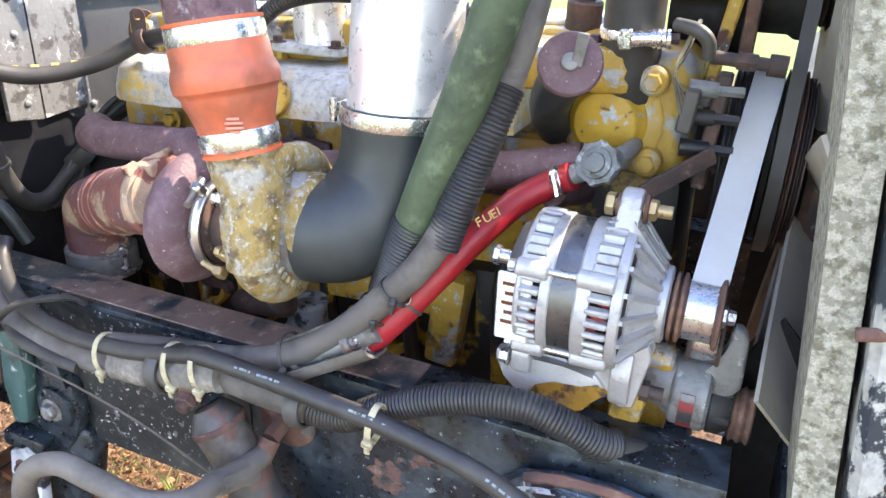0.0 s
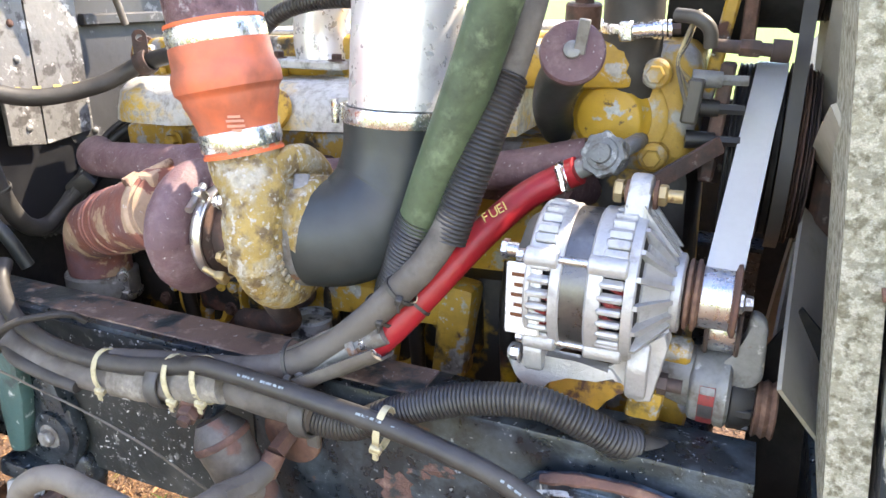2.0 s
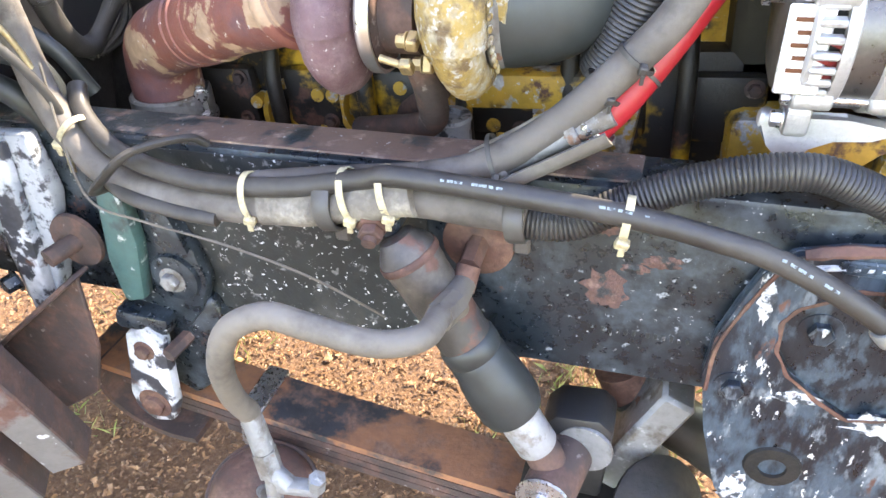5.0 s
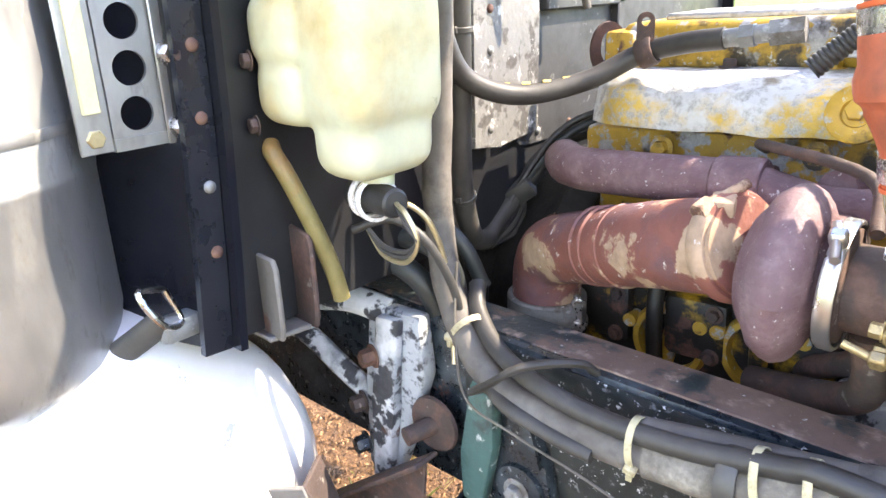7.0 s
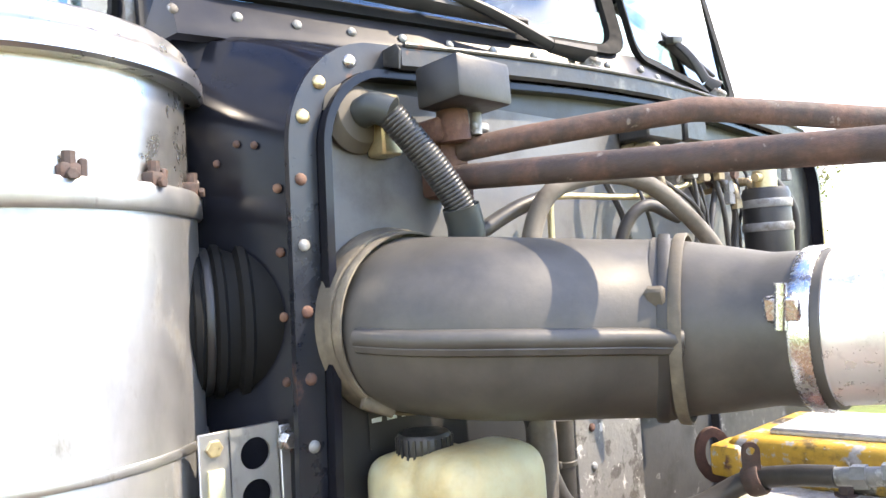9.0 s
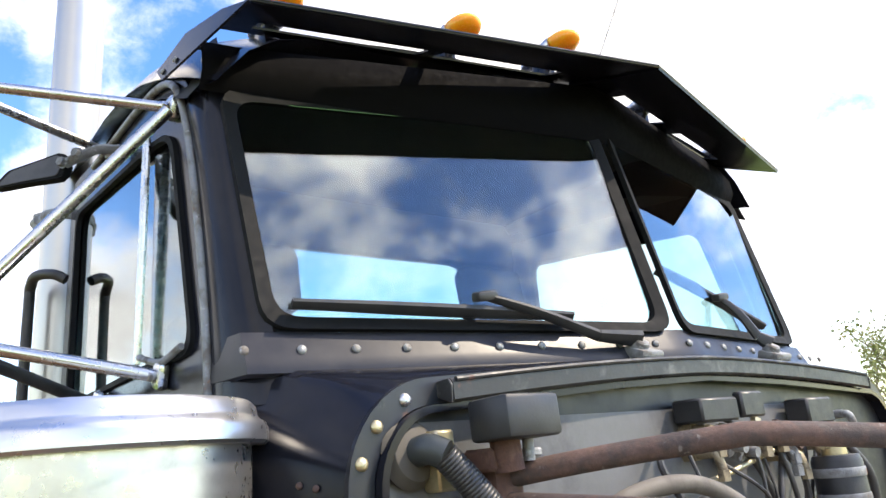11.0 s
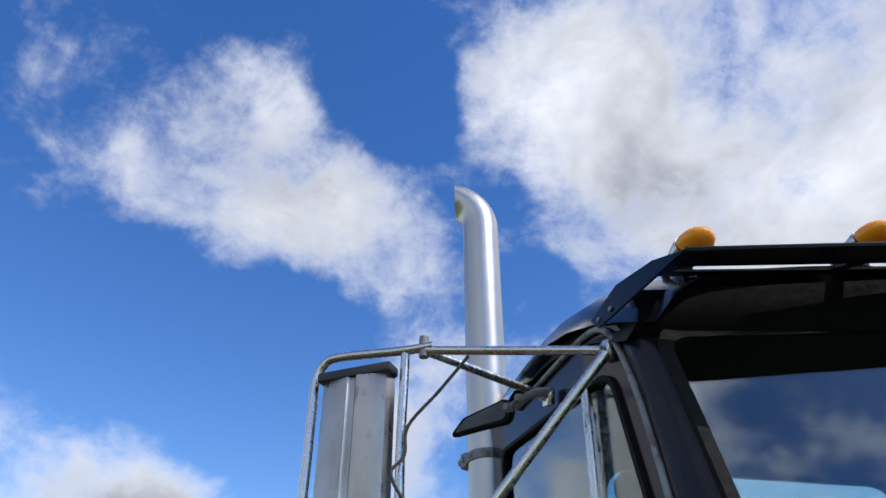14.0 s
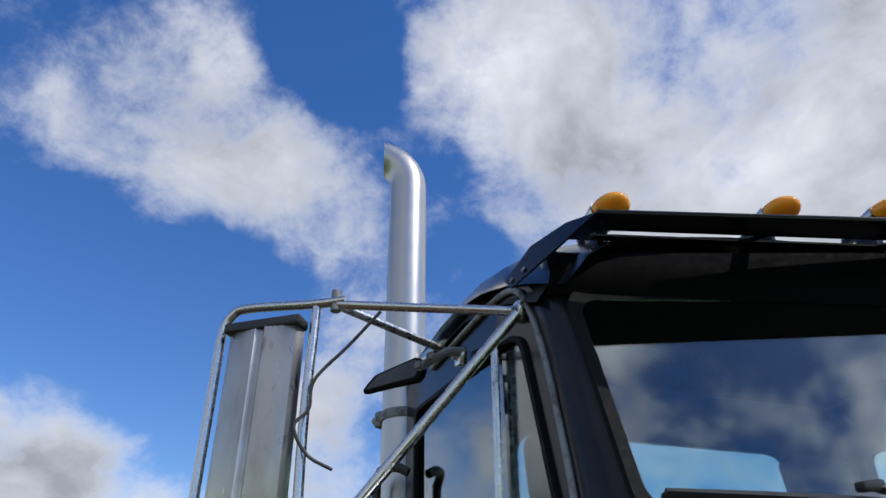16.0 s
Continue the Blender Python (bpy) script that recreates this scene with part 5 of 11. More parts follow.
# curled wrapper end of the spring below the shackle
bm = B()
loop = []
for k in range(13):
    a = radians(150 + 130 * k / 12)
    c = Vector((-0.930 + 0.150 * math.cos(a), 0, 0.560 + 0.110 * math.sin(a)))
    d = Vector((math.cos(a), 0, math.sin(a))) * 0.006
    loop.append([bm.verts.new(c + o) for o in (Vector((0, -0.425, 0)) - d, Vector((0, -0.345, 0)) - d, Vector((0, -0.345, 0)) + d, Vector((0, -0.425, 0)) + d)])
for a, b in zip(loop, loop[1:]):
    for i in range(4):
        j = (i + 1) % 4
        bm.faces.new((a[i], a[j], b[j], b[i]))
bm.faces.new(loop[0])
bm.faces.new(loop[-1][::-1])
part("wrapper_end", bm, dark_rust, leaf, "curled dark wrapper leaf end")
leaf.location.z -= 0.045

# ---- engine ----
engine = thing("diesel_engine", (-0.35, 0.05, 0.55), "large yellow inline diesel engine with worn flaking paint", "engine")
ENG = frame_at((0, 0, 0), (1, 0, 0.045), (0, 1, 0))      # the engine leans back a little


def ez(x, z):
    """Height of an engine line that passes z at x = 0."""
    return z + 0.045 * x


bm = B()
block(bm, (-0.40, 0.06, 0.84), (1.02, 0.42, 0.50), (0, -2.6, 0), 0.02, 2)
part("block", bm, greasy_yellow, engine)
bm = B()
block(bm, (-0.40, 0.06, 0.55), (0.95, 0.34, 0.22), (0, -2.6, 0), 0.03, 2)
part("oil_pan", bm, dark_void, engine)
bm = B()
block(bm, (-0.42, 0.06, 1.19), (0.98, 0.36, 0.22), (0, -2.6, 0), 0.012, 2)
part("cylinder_head", bm, cat_yellow, engine)
# side pads and pockets of the block
for k in range(6):
    x = -0.84 + 0.155 * k
    bm = B()
    block(bm, (x, -0.158, ez(x, 1.03)), (0.10, 0.03, 0.10), (0, -2.6, 0), 0.012, 2)
    part("side_pad", bm, greasy_yellow, engine)
    for dz in (-0.035, 0.035):
        bm = B()
        bolt(bm, (x + 0.03, -0.174, ez(x, 1.03 + dz)), (0, -1, 0), 0.009, 0.009)
        part("bolt", bm, dark_rust, engine)
    bm = B()
    sweep(bm, [(x - 0.06, -0.16, ez(x, 1.14)), (x - 0.055, -0.19, ez(x, 1.06)), (x - 0.05, -0.18, ez(x, 0.92))], 0.013, 10, 5)
    part("oil_line", bm, greasy_yellow, engine)
# a rib of bright yellow low on the block, near the fuel hose
bm = B()
block(bm, (-0.33, -0.175, 1.045), (0.30, 0.05, 0.055), (0, -3, 0), 0.012, 2)
part("block_rib", bm, cat_yellow, engine, "bright yellow ledge with black streaks")
bm = B()
block(bm, (-0.205, -0.18, 1.02), (0.055, 0.055, 0.16), (0, 6, 0), 0.01, 2)
part("block_column", bm, cat_yellow, engine)

# valve-cover base and cover
bm = B()
sec = [(-0.205, 0.0), (-0.212, 0.022), (-0.20, 0.050), (-0.165, 0.066), (-0.12, 0.070), (0.22, 0.070), (0.25, 0.05), (0.25, 0.0)]
n = 26
loops = []
for k in range(n + 1):
    x = -0.868 + 0.745 * k / n
    bulge = 0.010 * (0.5 + 0.5 * math.cos(k * 2 * math.pi / 4.3))
    end = 0.03 * max(0, 1 - k / 1.5) + 0.03 * max(0, 1 - (n - k) / 1.5)
    loops.append([bm.verts.new((x, y + (bulge if i in (1, 2) else 0) + (end if y < 0 else -end), ez(x, 1.335) + z)) for i, (y, z) in enumerate(sec)])
for a, b in zip(loops, loops[1:]):
    for k in range(len(sec)):
        j = (k + 1) % len(sec)
        bm.faces.new((a[k], a[j], b[j], b[k]))
bm.faces.new(loops[0])
bm.faces.new(loops[-1][::-1])
lumpy(bm, 0.004, 18)
part("valve_cover_base", bm, silver_yellow, engine, "flaking silver and yellow cover base")
bm = B()
block(bm, (-0.44, 0.05, ez(-0.44, 1.435)), (0.88, 0.26, 0.07), (0, -2.6, 0), 0.016, 3)
part("valve_cover", bm, cat_yellow, engine)
bm = B()
block(bm, (-0.44, 0.05, ez(-0.44, 1.4735)), (0.78, 0.17, 0.012), (0, -2.6, 0), 0.004)
part("cover_ridge", bm, silver_yellow, engine)
for k in range(7):
    x = -0.84 + 0.135 * k
    bm = B()
    bolt(bm, (x, -0.085, ez(x, 1.405)), (0, 0, 1), 0.010, 0.011)
    part("bolt", bm, dark_rust if k % 3 == 1 else cat_yellow, engine)
for x, y, z in ((-0.767, -0.150, 1.262), (-0.551, -0.178, 1.284), (-0.36, -0.13, 1.30)):
    bm = B()
    bolt(bm, (x, y, z), (0, -1, 0.1), 0.012, 0.012, 1.5)
    part("bolt", bm, cat_yellow, engine)
bm = B()
lathe(bm, (-0.508, -0.205, 1.343), (0, -1, 0.35), [(0, 0), (0.034, 0), (0.034, 0.010), (0.030, 0.013), (0.017, 0.013), (0.015, 0.009), (0, 0.009)], 26)
bolt(bm, (-0.508, -0.216, 1.349), (0, -1, 0.35), 0.012, 0.010, 0)
part("plug_boss", bm, cat_yellow, engine, "yellow round boss with a hex plug")
# yellow pad at the back corner with its printed tag
bm = B()
block(bm, (-0.875, -0.06, 1.395), (0.05, 0.07, 0.05), (0, 0, 0), 0.008, 2)
part("corner_pad", bm, cat_yellow, engine)
# lifting eye
bm = B()
outer = [(0.030 * math.cos(a), 0.045 * math.sin(a)) for a in [2 * math.pi * k / 20 for k in range(20)]]
inner_ = [(0.014 * math.cos(a), 0.004 + 0.026 * math.sin(a)) for a in [2 * math.pi * k / 20 for k in range(20)]]
ring_plate(bm, outer, inner_, frame_at((-0.935, -0.02, 1.385), (0.75, 0.66, 0), (0, 0, 1)), 0.014)
part("lifting_eye", bm, rust_steel, engine, "orange rusty lifting eye")

# exhaust manifold
bm = B()
sweep(bm, [(-0.90, -0.20, 1.238), (-0.865, -0.235, 1.240), (-0.80, -0.248, 1.243), (-0.60, -0.25, 1.256)], lambda u: 0.031, 18, 8)
part("manifold_rear", bm, turbine_iron, engine)
bm = B()
cyl(bm, (-0.645, -0.25, 1.252), (-0.585, -0.25, 1.256), 0.035, seg=24, bev=0.003)
part("manifold_sleeve", bm, turbine_iron, engine)
bm = B()
sweep(bm, [(-0.60, -0.25, 1.256), (-0.50, -0.26, 1.245), (-0.36, -0.25, 1.265), (-0.14, -0.23, 1.290), (-0.01, -0.222, 1.320)], 0.026, 18, 8)
part("manifold_front", bm, turbine_iron, engine)
for k in range(6):
    x = -0.82 + 0.155 * k
    bm = B()
    sweep(bm, [(x, -0.24, ez(x, 1.285)), (x + 0.01, -0.20, ez(x, 1.275)), (x + 0.02, -0.13, ez(x, 1.255))], 0.024, 12, 5)
    block(bm, (x + 0.02, -0.125, ez(x, 1.255)), (0.075, 0.014, 0.055), (0, 0, 0), 0.006, 2)
    part("manifold_port", bm, turbine_iron, engine)

# intake elbow casting on the head
bm = B()
sweep(bm, [(-0.495, -0.07, 1.405), (-0.50, -0.07, 1.455), (-0.485, -0.07, 1.505), (-0.44, -0.06, 1.545), (-0.36, -0.05, 1.56), (-0.28, -0.04, 1.56)], lambda u: 0.047 - 0.006 * u, 24, 8)
part("intake_elbow", bm, tube_alu, engine, "pale cast intake elbow")
bm = B()
plate(bm, rounded(0.14, 0.12, 0.025, 4, -0.50, -0.07), Matrix.Translation((0, 0, 1.398)), 0.014, 0.003)
part("intake_flange", bm, silver_yellow, engine)
for dx, dy in ((-0.055, -0.045), (0.055, -0.045), (0.055, 0.045)):
    bm = B()
    bolt(bm, (-0.50 + dx, -0.07 + dy, 1.412), (0, 0, 1), 0.009, 0.009)
    part("bolt", bm, dark_rust, engine)

# front drive housing with the round yellow cover
bm = B()
block(bm, (0.045, -0.06, 1.375), (0.13, 0.20, 0.17), (0, -2.6, 0), 0.03, 3)
lumpy(bm, 0.004, 22)
part("front_housing", bm, pump_cast, engine)
bm = B()
lathe(bm, (0.004, -0.158, 1.363), (-0.05, -1, 0.03), [(0.052, 0), (0.052, 0.008), (0.047, 0.013), (0.045, 0.016), (0.043, 0.022), (0.039, 0.025), (0, 0.026)], 40)
part("round_cover", bm, pump_yellow, engine, "round yellow cover with scuffed paint")
bm = B()
lathe(bm, (0.008, -0.157, 1.363), (-0.05, -1, 0.03), [(0.046, 0), (0.066, 0), (0.068, 0.003), (0.064, 0.006), (0.046, 0.006)], 40)
part("cover_rim", bm, pump_cast, engine, "worn silver rim of the round cover")
for p in ((0.057, -0.182, 1.424), (0.063, -0.182, 1.318), (-0.02, -0.178, 1.315)):
    bm = B()
    cyl(bm, (p[0], -0.14, p[2]), p, 0.019, seg=18, bev=0.003)
    bolt(bm, p, (0, -1, 0), 0.012, 0.010, 1.3)
    part("bolt_lug", bm, pump_cast, engine)
bm = B()
block(bm, (0.02, -0.03, 1.15), (0.20, 0.24, 0.30), (0, -2.6, 0), 0.025, 2)
part("timing_case", bm, greasy_yellow, engine)
bm = B()
block(bm, (0.04, -0.12, 0.93), (0.20, 0.18, 0.22), (0, -2.6, 0), 0.02, 2)
part("front_mount", bm, cat_yellow, engine)
bm = B()
block(bm, (-0.14, -0.10, 1.425), (0.34, 0.18, 0.06), (0, -2.6, 0), 0.012, 2)
part("front_head_cover", bm, cat_yellow, engine)
for k in range(3):
    bm = B()
    bolt(bm, (-0.25 + 0.11 * k, -0.14, 1.446 + 0.005 * k), (0, 0, 1), 0.011, 0.012)
    part("bolt", bm, rust_steel, engine)

# ---- oil filler with its round cap ----
filler = thing("oil_filler", (-0.03, -0.25, 1.38), "brown oil filler cap with a thumb lever on a black neck", "filler cap")
cdir = Vector((0.20, -0.90, 0.42)).normalized()
cc = Vector((-0.020, -0.310, 1.458))
bm = B()
lathe(bm, cc - cdir * 0.014, cdir, [(0, 0), (0.034, 0), (0.037, 0.003), (0.0375, 0.010), (0.035, 0.0135), (0.012, 0.0145), (0, 0.0145)], 32)
part("cap", bm, turbine_iron, filler, "dusty brown round cap")
bm = B()
lathe(bm, cc, cdir, [(0, 0), (0.010, 0), (0.010, 0.007), (0.007, 0.009), (0, 0.009)], 16)
block(bm, cc + cdir * 0.010 + Vector((0.010, 0, 0.012)), (0.013, 0.004, 0.040), (18, 8, 10), 0.0012)
part("lever", bm, dull_alu, filler, "grey thumb lever")
bm = B()
sweep(bm, [cc - cdir * 0.012, (-0.035, -0.27, 1.435), (-0.055, -0.24, 1.405), (-0.07, -0.19, 1.37), (-0.07, -0.15, 1.34)], lambda u: 0.030 - 0.006 * u, 18, 6)
part("neck", bm, black_rubber, filler)

# ---- turbocharger ----
turbo = thing("turbocharger", (-0.47, -0.37, 1.10), "turbocharger with a purple-brown turbine and yellowed compressor housing", "turbocharger")
TZ, TY = 1.210, -0.392


def scroll(bm, x0, width, r_core, zc, tube0, tube1, seg=40, ring=16, turns=0.98, start=0.0, sense=1, out=0.55):
    """A volute: a tube that winds round the x axis and grows."""
    rings = []
    for k in range(seg + 1):
        u = k / seg
        ang = radians(start) + sense * u * turns * 2 * math.pi
        tr = tube0 + (tube1 - tube0) * u
        rc = r_core + tr * out
        c = Vector((x0, TY + rc * math.cos(ang), zc + rc * math.sin(ang)))
        rad = Vector((0, math.cos(ang), math.sin(ang)))
        rings.append([bm.verts.new(c + (Vector((1, 0, 0)) * width * math.cos(2 * math.pi * q / ring) + rad * math.sin(2 * math.pi * q / ring)) * tr) for q in range(ring)])
    for a, b in zip(rings, rings[1:]):
        for q in range(ring):
            j = (q + 1) % ring
            bm.faces.new((a[q], a[j], b[j], b[q]))
    bm.faces.new(rings[0][::-1])
    bm.faces.new(rings[-1])


bm = B()
lathe(bm, (-0.545, TY, TZ), (1, 0, 0), [(0, 0), (0.054, 0), (0.060, 0.004), (0.070, 0.012), (0.084, 0.020), (0.092, 0.032), (0.094, 0.042), (0.089, 0.053), (0.074, 0.062), (0.055, 0.068), (0.042, 0.080), (0, 0.080)], 44)
scroll(bm, -0.503, 0.72, 0.032, TZ, 0.028, 0.042, 40, 14, 0.95, 200)
lumpy(bm, 0.0018, 40)
part("turbine_housing", bm, turbine_iron, turbo, "purple-brown cast iron turbine snail")
bm = B()
block(bm, (-0.51, TY + 0.09, TZ - 0.01), (0.09, 0.13, 0.10), (0, 0, 0), 0.02, 2)
part("turbine_foot", bm, turbine_iron, turbo)
bm = B()
lathe(bm, (-0.472, TY, TZ), (1, 0, 0), [(0, 0), (0.046, 0), (0.046, 0.010), (0.058, 0.012), (0.058, 0.020), (0.044, 0.023), (0.044, 0.062), (0, 0.062)], 32)
part("bearing_housing", bm, dark_rust, turbo)
bm = B()
band(bm, (-0.459, TY, TZ), (1, 0, 0), 0.062, 0.016, 0.003)
part("v_band", bm, satin, turbo, "steel v-band clamp")
bm = B()
cyl(bm, (-0.465, TY - 0.03, TZ + 0.070), (-0.453, TY - 0.075, TZ + 0.050), 0.005, seg=10)
block(bm, (-0.459, TY - 0.045, TZ + 0.062), (0.016, 0.014, 0.02), (40, 0, 0), 0.003)
part("v_band_bolt", bm, satin, turbo)
CX_, CZ = -0.352, 1.236
bm = B()
scroll(bm, CX_, 0.78, 0.078, CZ, 0.017, 0.034, 56, 20, 0.93, 158, -1, 0.15)
lathe(bm, (CX_ - 0.045, TY, CZ), (1, 0, 0), [(0, 0), (0.070, 0), (0.080, 0.006), (0.080, 0.018), (0.072, 0.028), (0.066, 0.05), (0.062, 0.066), (0.066, 0.072), (0.066, 0.092), (0.058, 0.096), (0.056, 0.06), (0, 0.06)], 44)
lumpy(bm, 0.0022, 60)
part("compressor_housing", bm, comp_yellow, turbo, "yellowed cast aluminium compressor snail")
bm = B()
sweep(bm, [(CX_, TY - 0.080, CZ - 0.035), (CX_ - 0.002, TY - 0.078, CZ + 0.01), (CX_ - 0.010, TY - 0.060, CZ + 0.055), (-0.386, -0.434, 1.315), (-0.389, -0.431, 1.350)], lambda u: 0.0330 + 0.0135 * u ** 1.3, 26, 9)
lumpy(bm, 0.0026, 75)
part("compressor_outlet", bm, comp_yellow, turbo)
# raised cast lettering, not readable
for k in range(11):
    a = radians(232 - 8.5 * k)
    bm = B()
    c = Vector((CX_ + 0.036, TY + 0.082 * math.cos(a), CZ + 0.082 * math.sin(a)))
    block(bm, c, (0.004, 0.006, 0.009), (math.degrees(a) - 90, 0, 0), 0.001)
    part("cast_mark", bm, comp_yellow, turbo)
for k, (a, mm) in enumerate(((100, zinc), (205, dull_brass), (250, dull_brass), (300, zinc), (150, zinc))):
    a = radians(a)
    c = Vector((CX_ - 0.048, TY + 0.078 * math.cos(a), CZ + 0.078 * math.sin(a)))
    bm = B()
    block(bm, c, (0.012, 0.020, 0.014), (math.degrees(a), 0, 0), 0.002)
    bolt(bm, c - Vector((0.006, 0, 0)), (-1, 0, 0), 0.0075, 0.010, 1.3)
    part("clamp_lug", bm, mm, turbo)
bm = B()
cyl(bm, (-0.435, TY - 0.078, CZ - 0.050), (-0.405, TY - 0.082, CZ - 0.056), 0.0042, seg=10)
block(bm, (-0.405, TY - 0.082, CZ - 0.056), (0.014, 0.012, 0.018), (40, 0, 0), 0.002)
part("clamp_stud", bm, dull_brass, turbo)
bm = B()
sweep(bm, [(-0.43, TY + 0.02, TZ - 0.05), (-0.425, TY + 0.05, TZ - 0.12), (-0.46, TY + 0.12, TZ - 0.19), (-0.578, TY + 0.158, TZ - 0.226)], 0.020, 14, 6)
part("oil_drain", bm, dark_rust, turbo, "dark oil drain tube")
bm = B()
sweep(bm, [(-0.44, TY + 0.02, TZ + 0.05), (-0.47, TY + 0.10, TZ + 0.085), (-0.60, -0.22, 1.30), (-0.62, -0.15, 1.28)], 0.007, 10, 6)
part("oil_feed", bm, dark_rust, turbo)

# exhaust elbow behind the turbine, running back and inwards
elbow = thing("exhaust_elbow", (-0.90, -0.23, 1.00), "rusty red heat-scaled exhaust elbow with peeling tan patches", "exhaust pipe")
EP = [(-0.552, -0.394, 1.230), (-0.60, -0.374, 1.214), (-0.68, -0.341, 1.188), (-0.76, -0.308, 1.157), (-0.842, -0.271, 1.126), (-0.890, -0.242, 1.098), (-0.909, -0.227, 1.055), (-0.911, -0.224, 1.000)]
ED = Vector((1, -0.415, 0.33)).normalized()
bm = B()
sweep(bm, EP, lambda u: 0.0535 + 0.0012 * math.sin(u * 9) + 0.006 * max(0.0, u - 0.75), 34, 9)
part("pipe", bm, exhaust_rust, elbow)
for u in (0.62, 0.735, 0.80):
    c = Vector((-0.552, -0.394, 1.230)).lerp(Vector((-0.83, -0.277, 1.134)), u)
    bm = B()
    lathe(bm, c - ED * 0.004, ED, [(0.0530, 0), (0.0560, 0.002), (0.0560, 0.006), (0.0530, 0.008)], 34)
    part("weld_ring", bm, exhaust_rust, elbow)
bm = B()
lathe(bm, (-0.574, -0.385, 1.2225), ED, [(0.050, -0.004), (0.058, -0.004), (0.062, 0.004), (0.062, 0.014), (0.058, 0.020), (0.050, 0.020)], 34)
part("turbine_clamp", bm, exhaust_rust, elbow, "rusted v-band clamp")
bm = B()
block(bm, (-0.580, -0.398, 1.272), (0.026, 0.03, 0.02), (10, 0, 15), 0.005, 2)
cyl(bm, (-0.598, -0.421, 1.268), (-0.568, -0.366, 1.290), 0.006, seg=10)
cyl(bm, (-0.596, -0.426, 1.266), (-0.590, -0.408, 1.273), 0.011, seg=6)
part("clamp_bolt", bm, tan_rust, elbow)
SP = Vector((-0.911, -0.224, 0))
bm = B()
cyl(bm, SP + Vector((0, 0, 1.020)), SP + Vector((0, 0, 0.966)), 0.0645, seg=34, bev=0.003)
part("sleeve", bm, dull_alu, elbow, "dull grey steel sleeve")
bm = B()
band(bm, SP + Vector((0, 0, 0.972)), (0, 0, 1), 0.0648, 0.009, 0.002)
part("sleeve_ring", bm, steel, elbow)
bm = B()
cyl(bm, SP + Vector((0, 0, 0.968)), SP + Vector((-0.02, 0.03, 0.62)), 0.060, 0.060, 28)
part("down_pipe", bm, dark_void, elbow)
bm = B()
for z in (1.020, 0.982):
    bolt(bm, SP + Vector((0.066, -0.012, z)), (0.6, -0.8, 0), 0.009, 0.010, 1.3)
block(bm, SP + Vector((0.062, -0.006, 1.002)), (0.012, 0.010, 0.060), (0, -8, -30), 0.002)
part("band_bolt", bm, steel, elbow)

# ---- charge-air hose and pipe ----
charge = thing("charge_air_hose", (-0.44, -0.37, 1.32), "orange silicone hump hose with two steel band clamps", "hose")
ca, cb = Vector((-0.388, -0.431, 1.333)), Vector((-0.419, -0.427, 1.483))
cd = (cb - ca).normalized()
cl = (cb - ca).length
bm = B()
lathe(bm, ca, cd, [(0.040, 0.0), (0.0468, 0.0), (0.0472, 0.030), (0.050, 0.042), (0.054, 0.055), (0.0575, 0.064), (0.0575, 0.068), (0.0590, 0.072), (0.0640, 0.077), (0.0648, 0.085), (0.0648, 0.094), (0.0622, 0.101), (0.0600, 0.106), (0.0600, 0.112), (0.0592, 0.128), (0.0568, 0.136), (0.0566, cl), (0.050, cl)], 44)
part("hose_body", bm, orange_silicone, charge)
for h, r in ((0.017, 0.0474), (cl - 0.014, 0.0570)):
    bm = B()
    band(bm, ca + cd * h, cd, r, 0.022, 0.0014, 44)
    cpos = ca + cd * h + Vector((-r * 0.80, r * 0.72, 0))
    block(bm, cpos, (0.016, 0.03, 0.016), (0, 0, 40), 0.003)
    cyl(bm, cpos + Vector((-0.012, -0.02, 0)), cpos + Vector((0.012, 0.03, 0)), 0.005, seg=10)
    part("band_clamp", bm, zinc, charge, "bright steel band clamp")
for h in (0.0, cl):
    bm = B()
    lathe(bm, ca + cd * (h - 0.002), cd, [(0.040, 0), (0.0488 if h == 0 else 0.0585, 0.0), (0.0488 if h == 0 else 0.0585, 0.004), (0.040, 0.004)], 40)
    part("hose_lip", bm, orange_edge, charge)
for k, (w, dz) in enumerate(((0.014, 0.052), (0.020, 0.047), (0.020, 0.041), (0.012, 0.036))):
    a = radians(-52)
    q = ca + cd * dz
    bm = B()
    block(bm, q + Vector(((0.0495 + dz * 0.11) * math.cos(a), (0.0495 + dz * 0.11) * math.sin(a), 0)), (w, 0.0012, 0.0028), (0, 0, math.degrees(a) + 90))
    part("printed_mark", bm, faded_mark, charge)
bm = B()
sweep(bm, [cb - cd * 0.02, cb + cd * 0.06, (-0.440, -0.436, 1.60), (-0.44, -0.43, 1.70), (-0.38, -0.33, 1.80), (-0.1, -0.2, 1.80), (0.24, -0.2, 1.78)], 0.0535, 28, 7)
solo("charge_air_pipe", bm, charge_iron, "pitted purple-brown charge air pipe above the orange hose", "pipe")

# ---- air intake: rubber elbow, bright tube, upper duct ----
intake = thing("intake_elbow", (-0.30, -0.36, 1.15), "black rubber intake elbow on the turbo inlet", "hose")
bm = B()
sweep(bm, [(-0.335, -0.392, 1.226), (-0.31, -0.388, 1.226), (-0.272, -0.370, 1.234), (-0.245, -0.335, 1.268), (-0.232, -0.318, 1.32), (-0.231, -0.312, 1.382)], lambda u: 0.066 + 0.0085 * min(1, u * 1.6), 36, 8)
part("elbow_body", bm, black_rubber, intake)
bm = B()
band(bm, (-0.325, -0.391, 1.227), (1, 0.1, 0.04), 0.0675, 0.014, 0.0016, 40)
block(bm, (-0.322, -0.41, 1.296), (0.02, 0.03, 0.010), (20, 0, 30), 0.002)
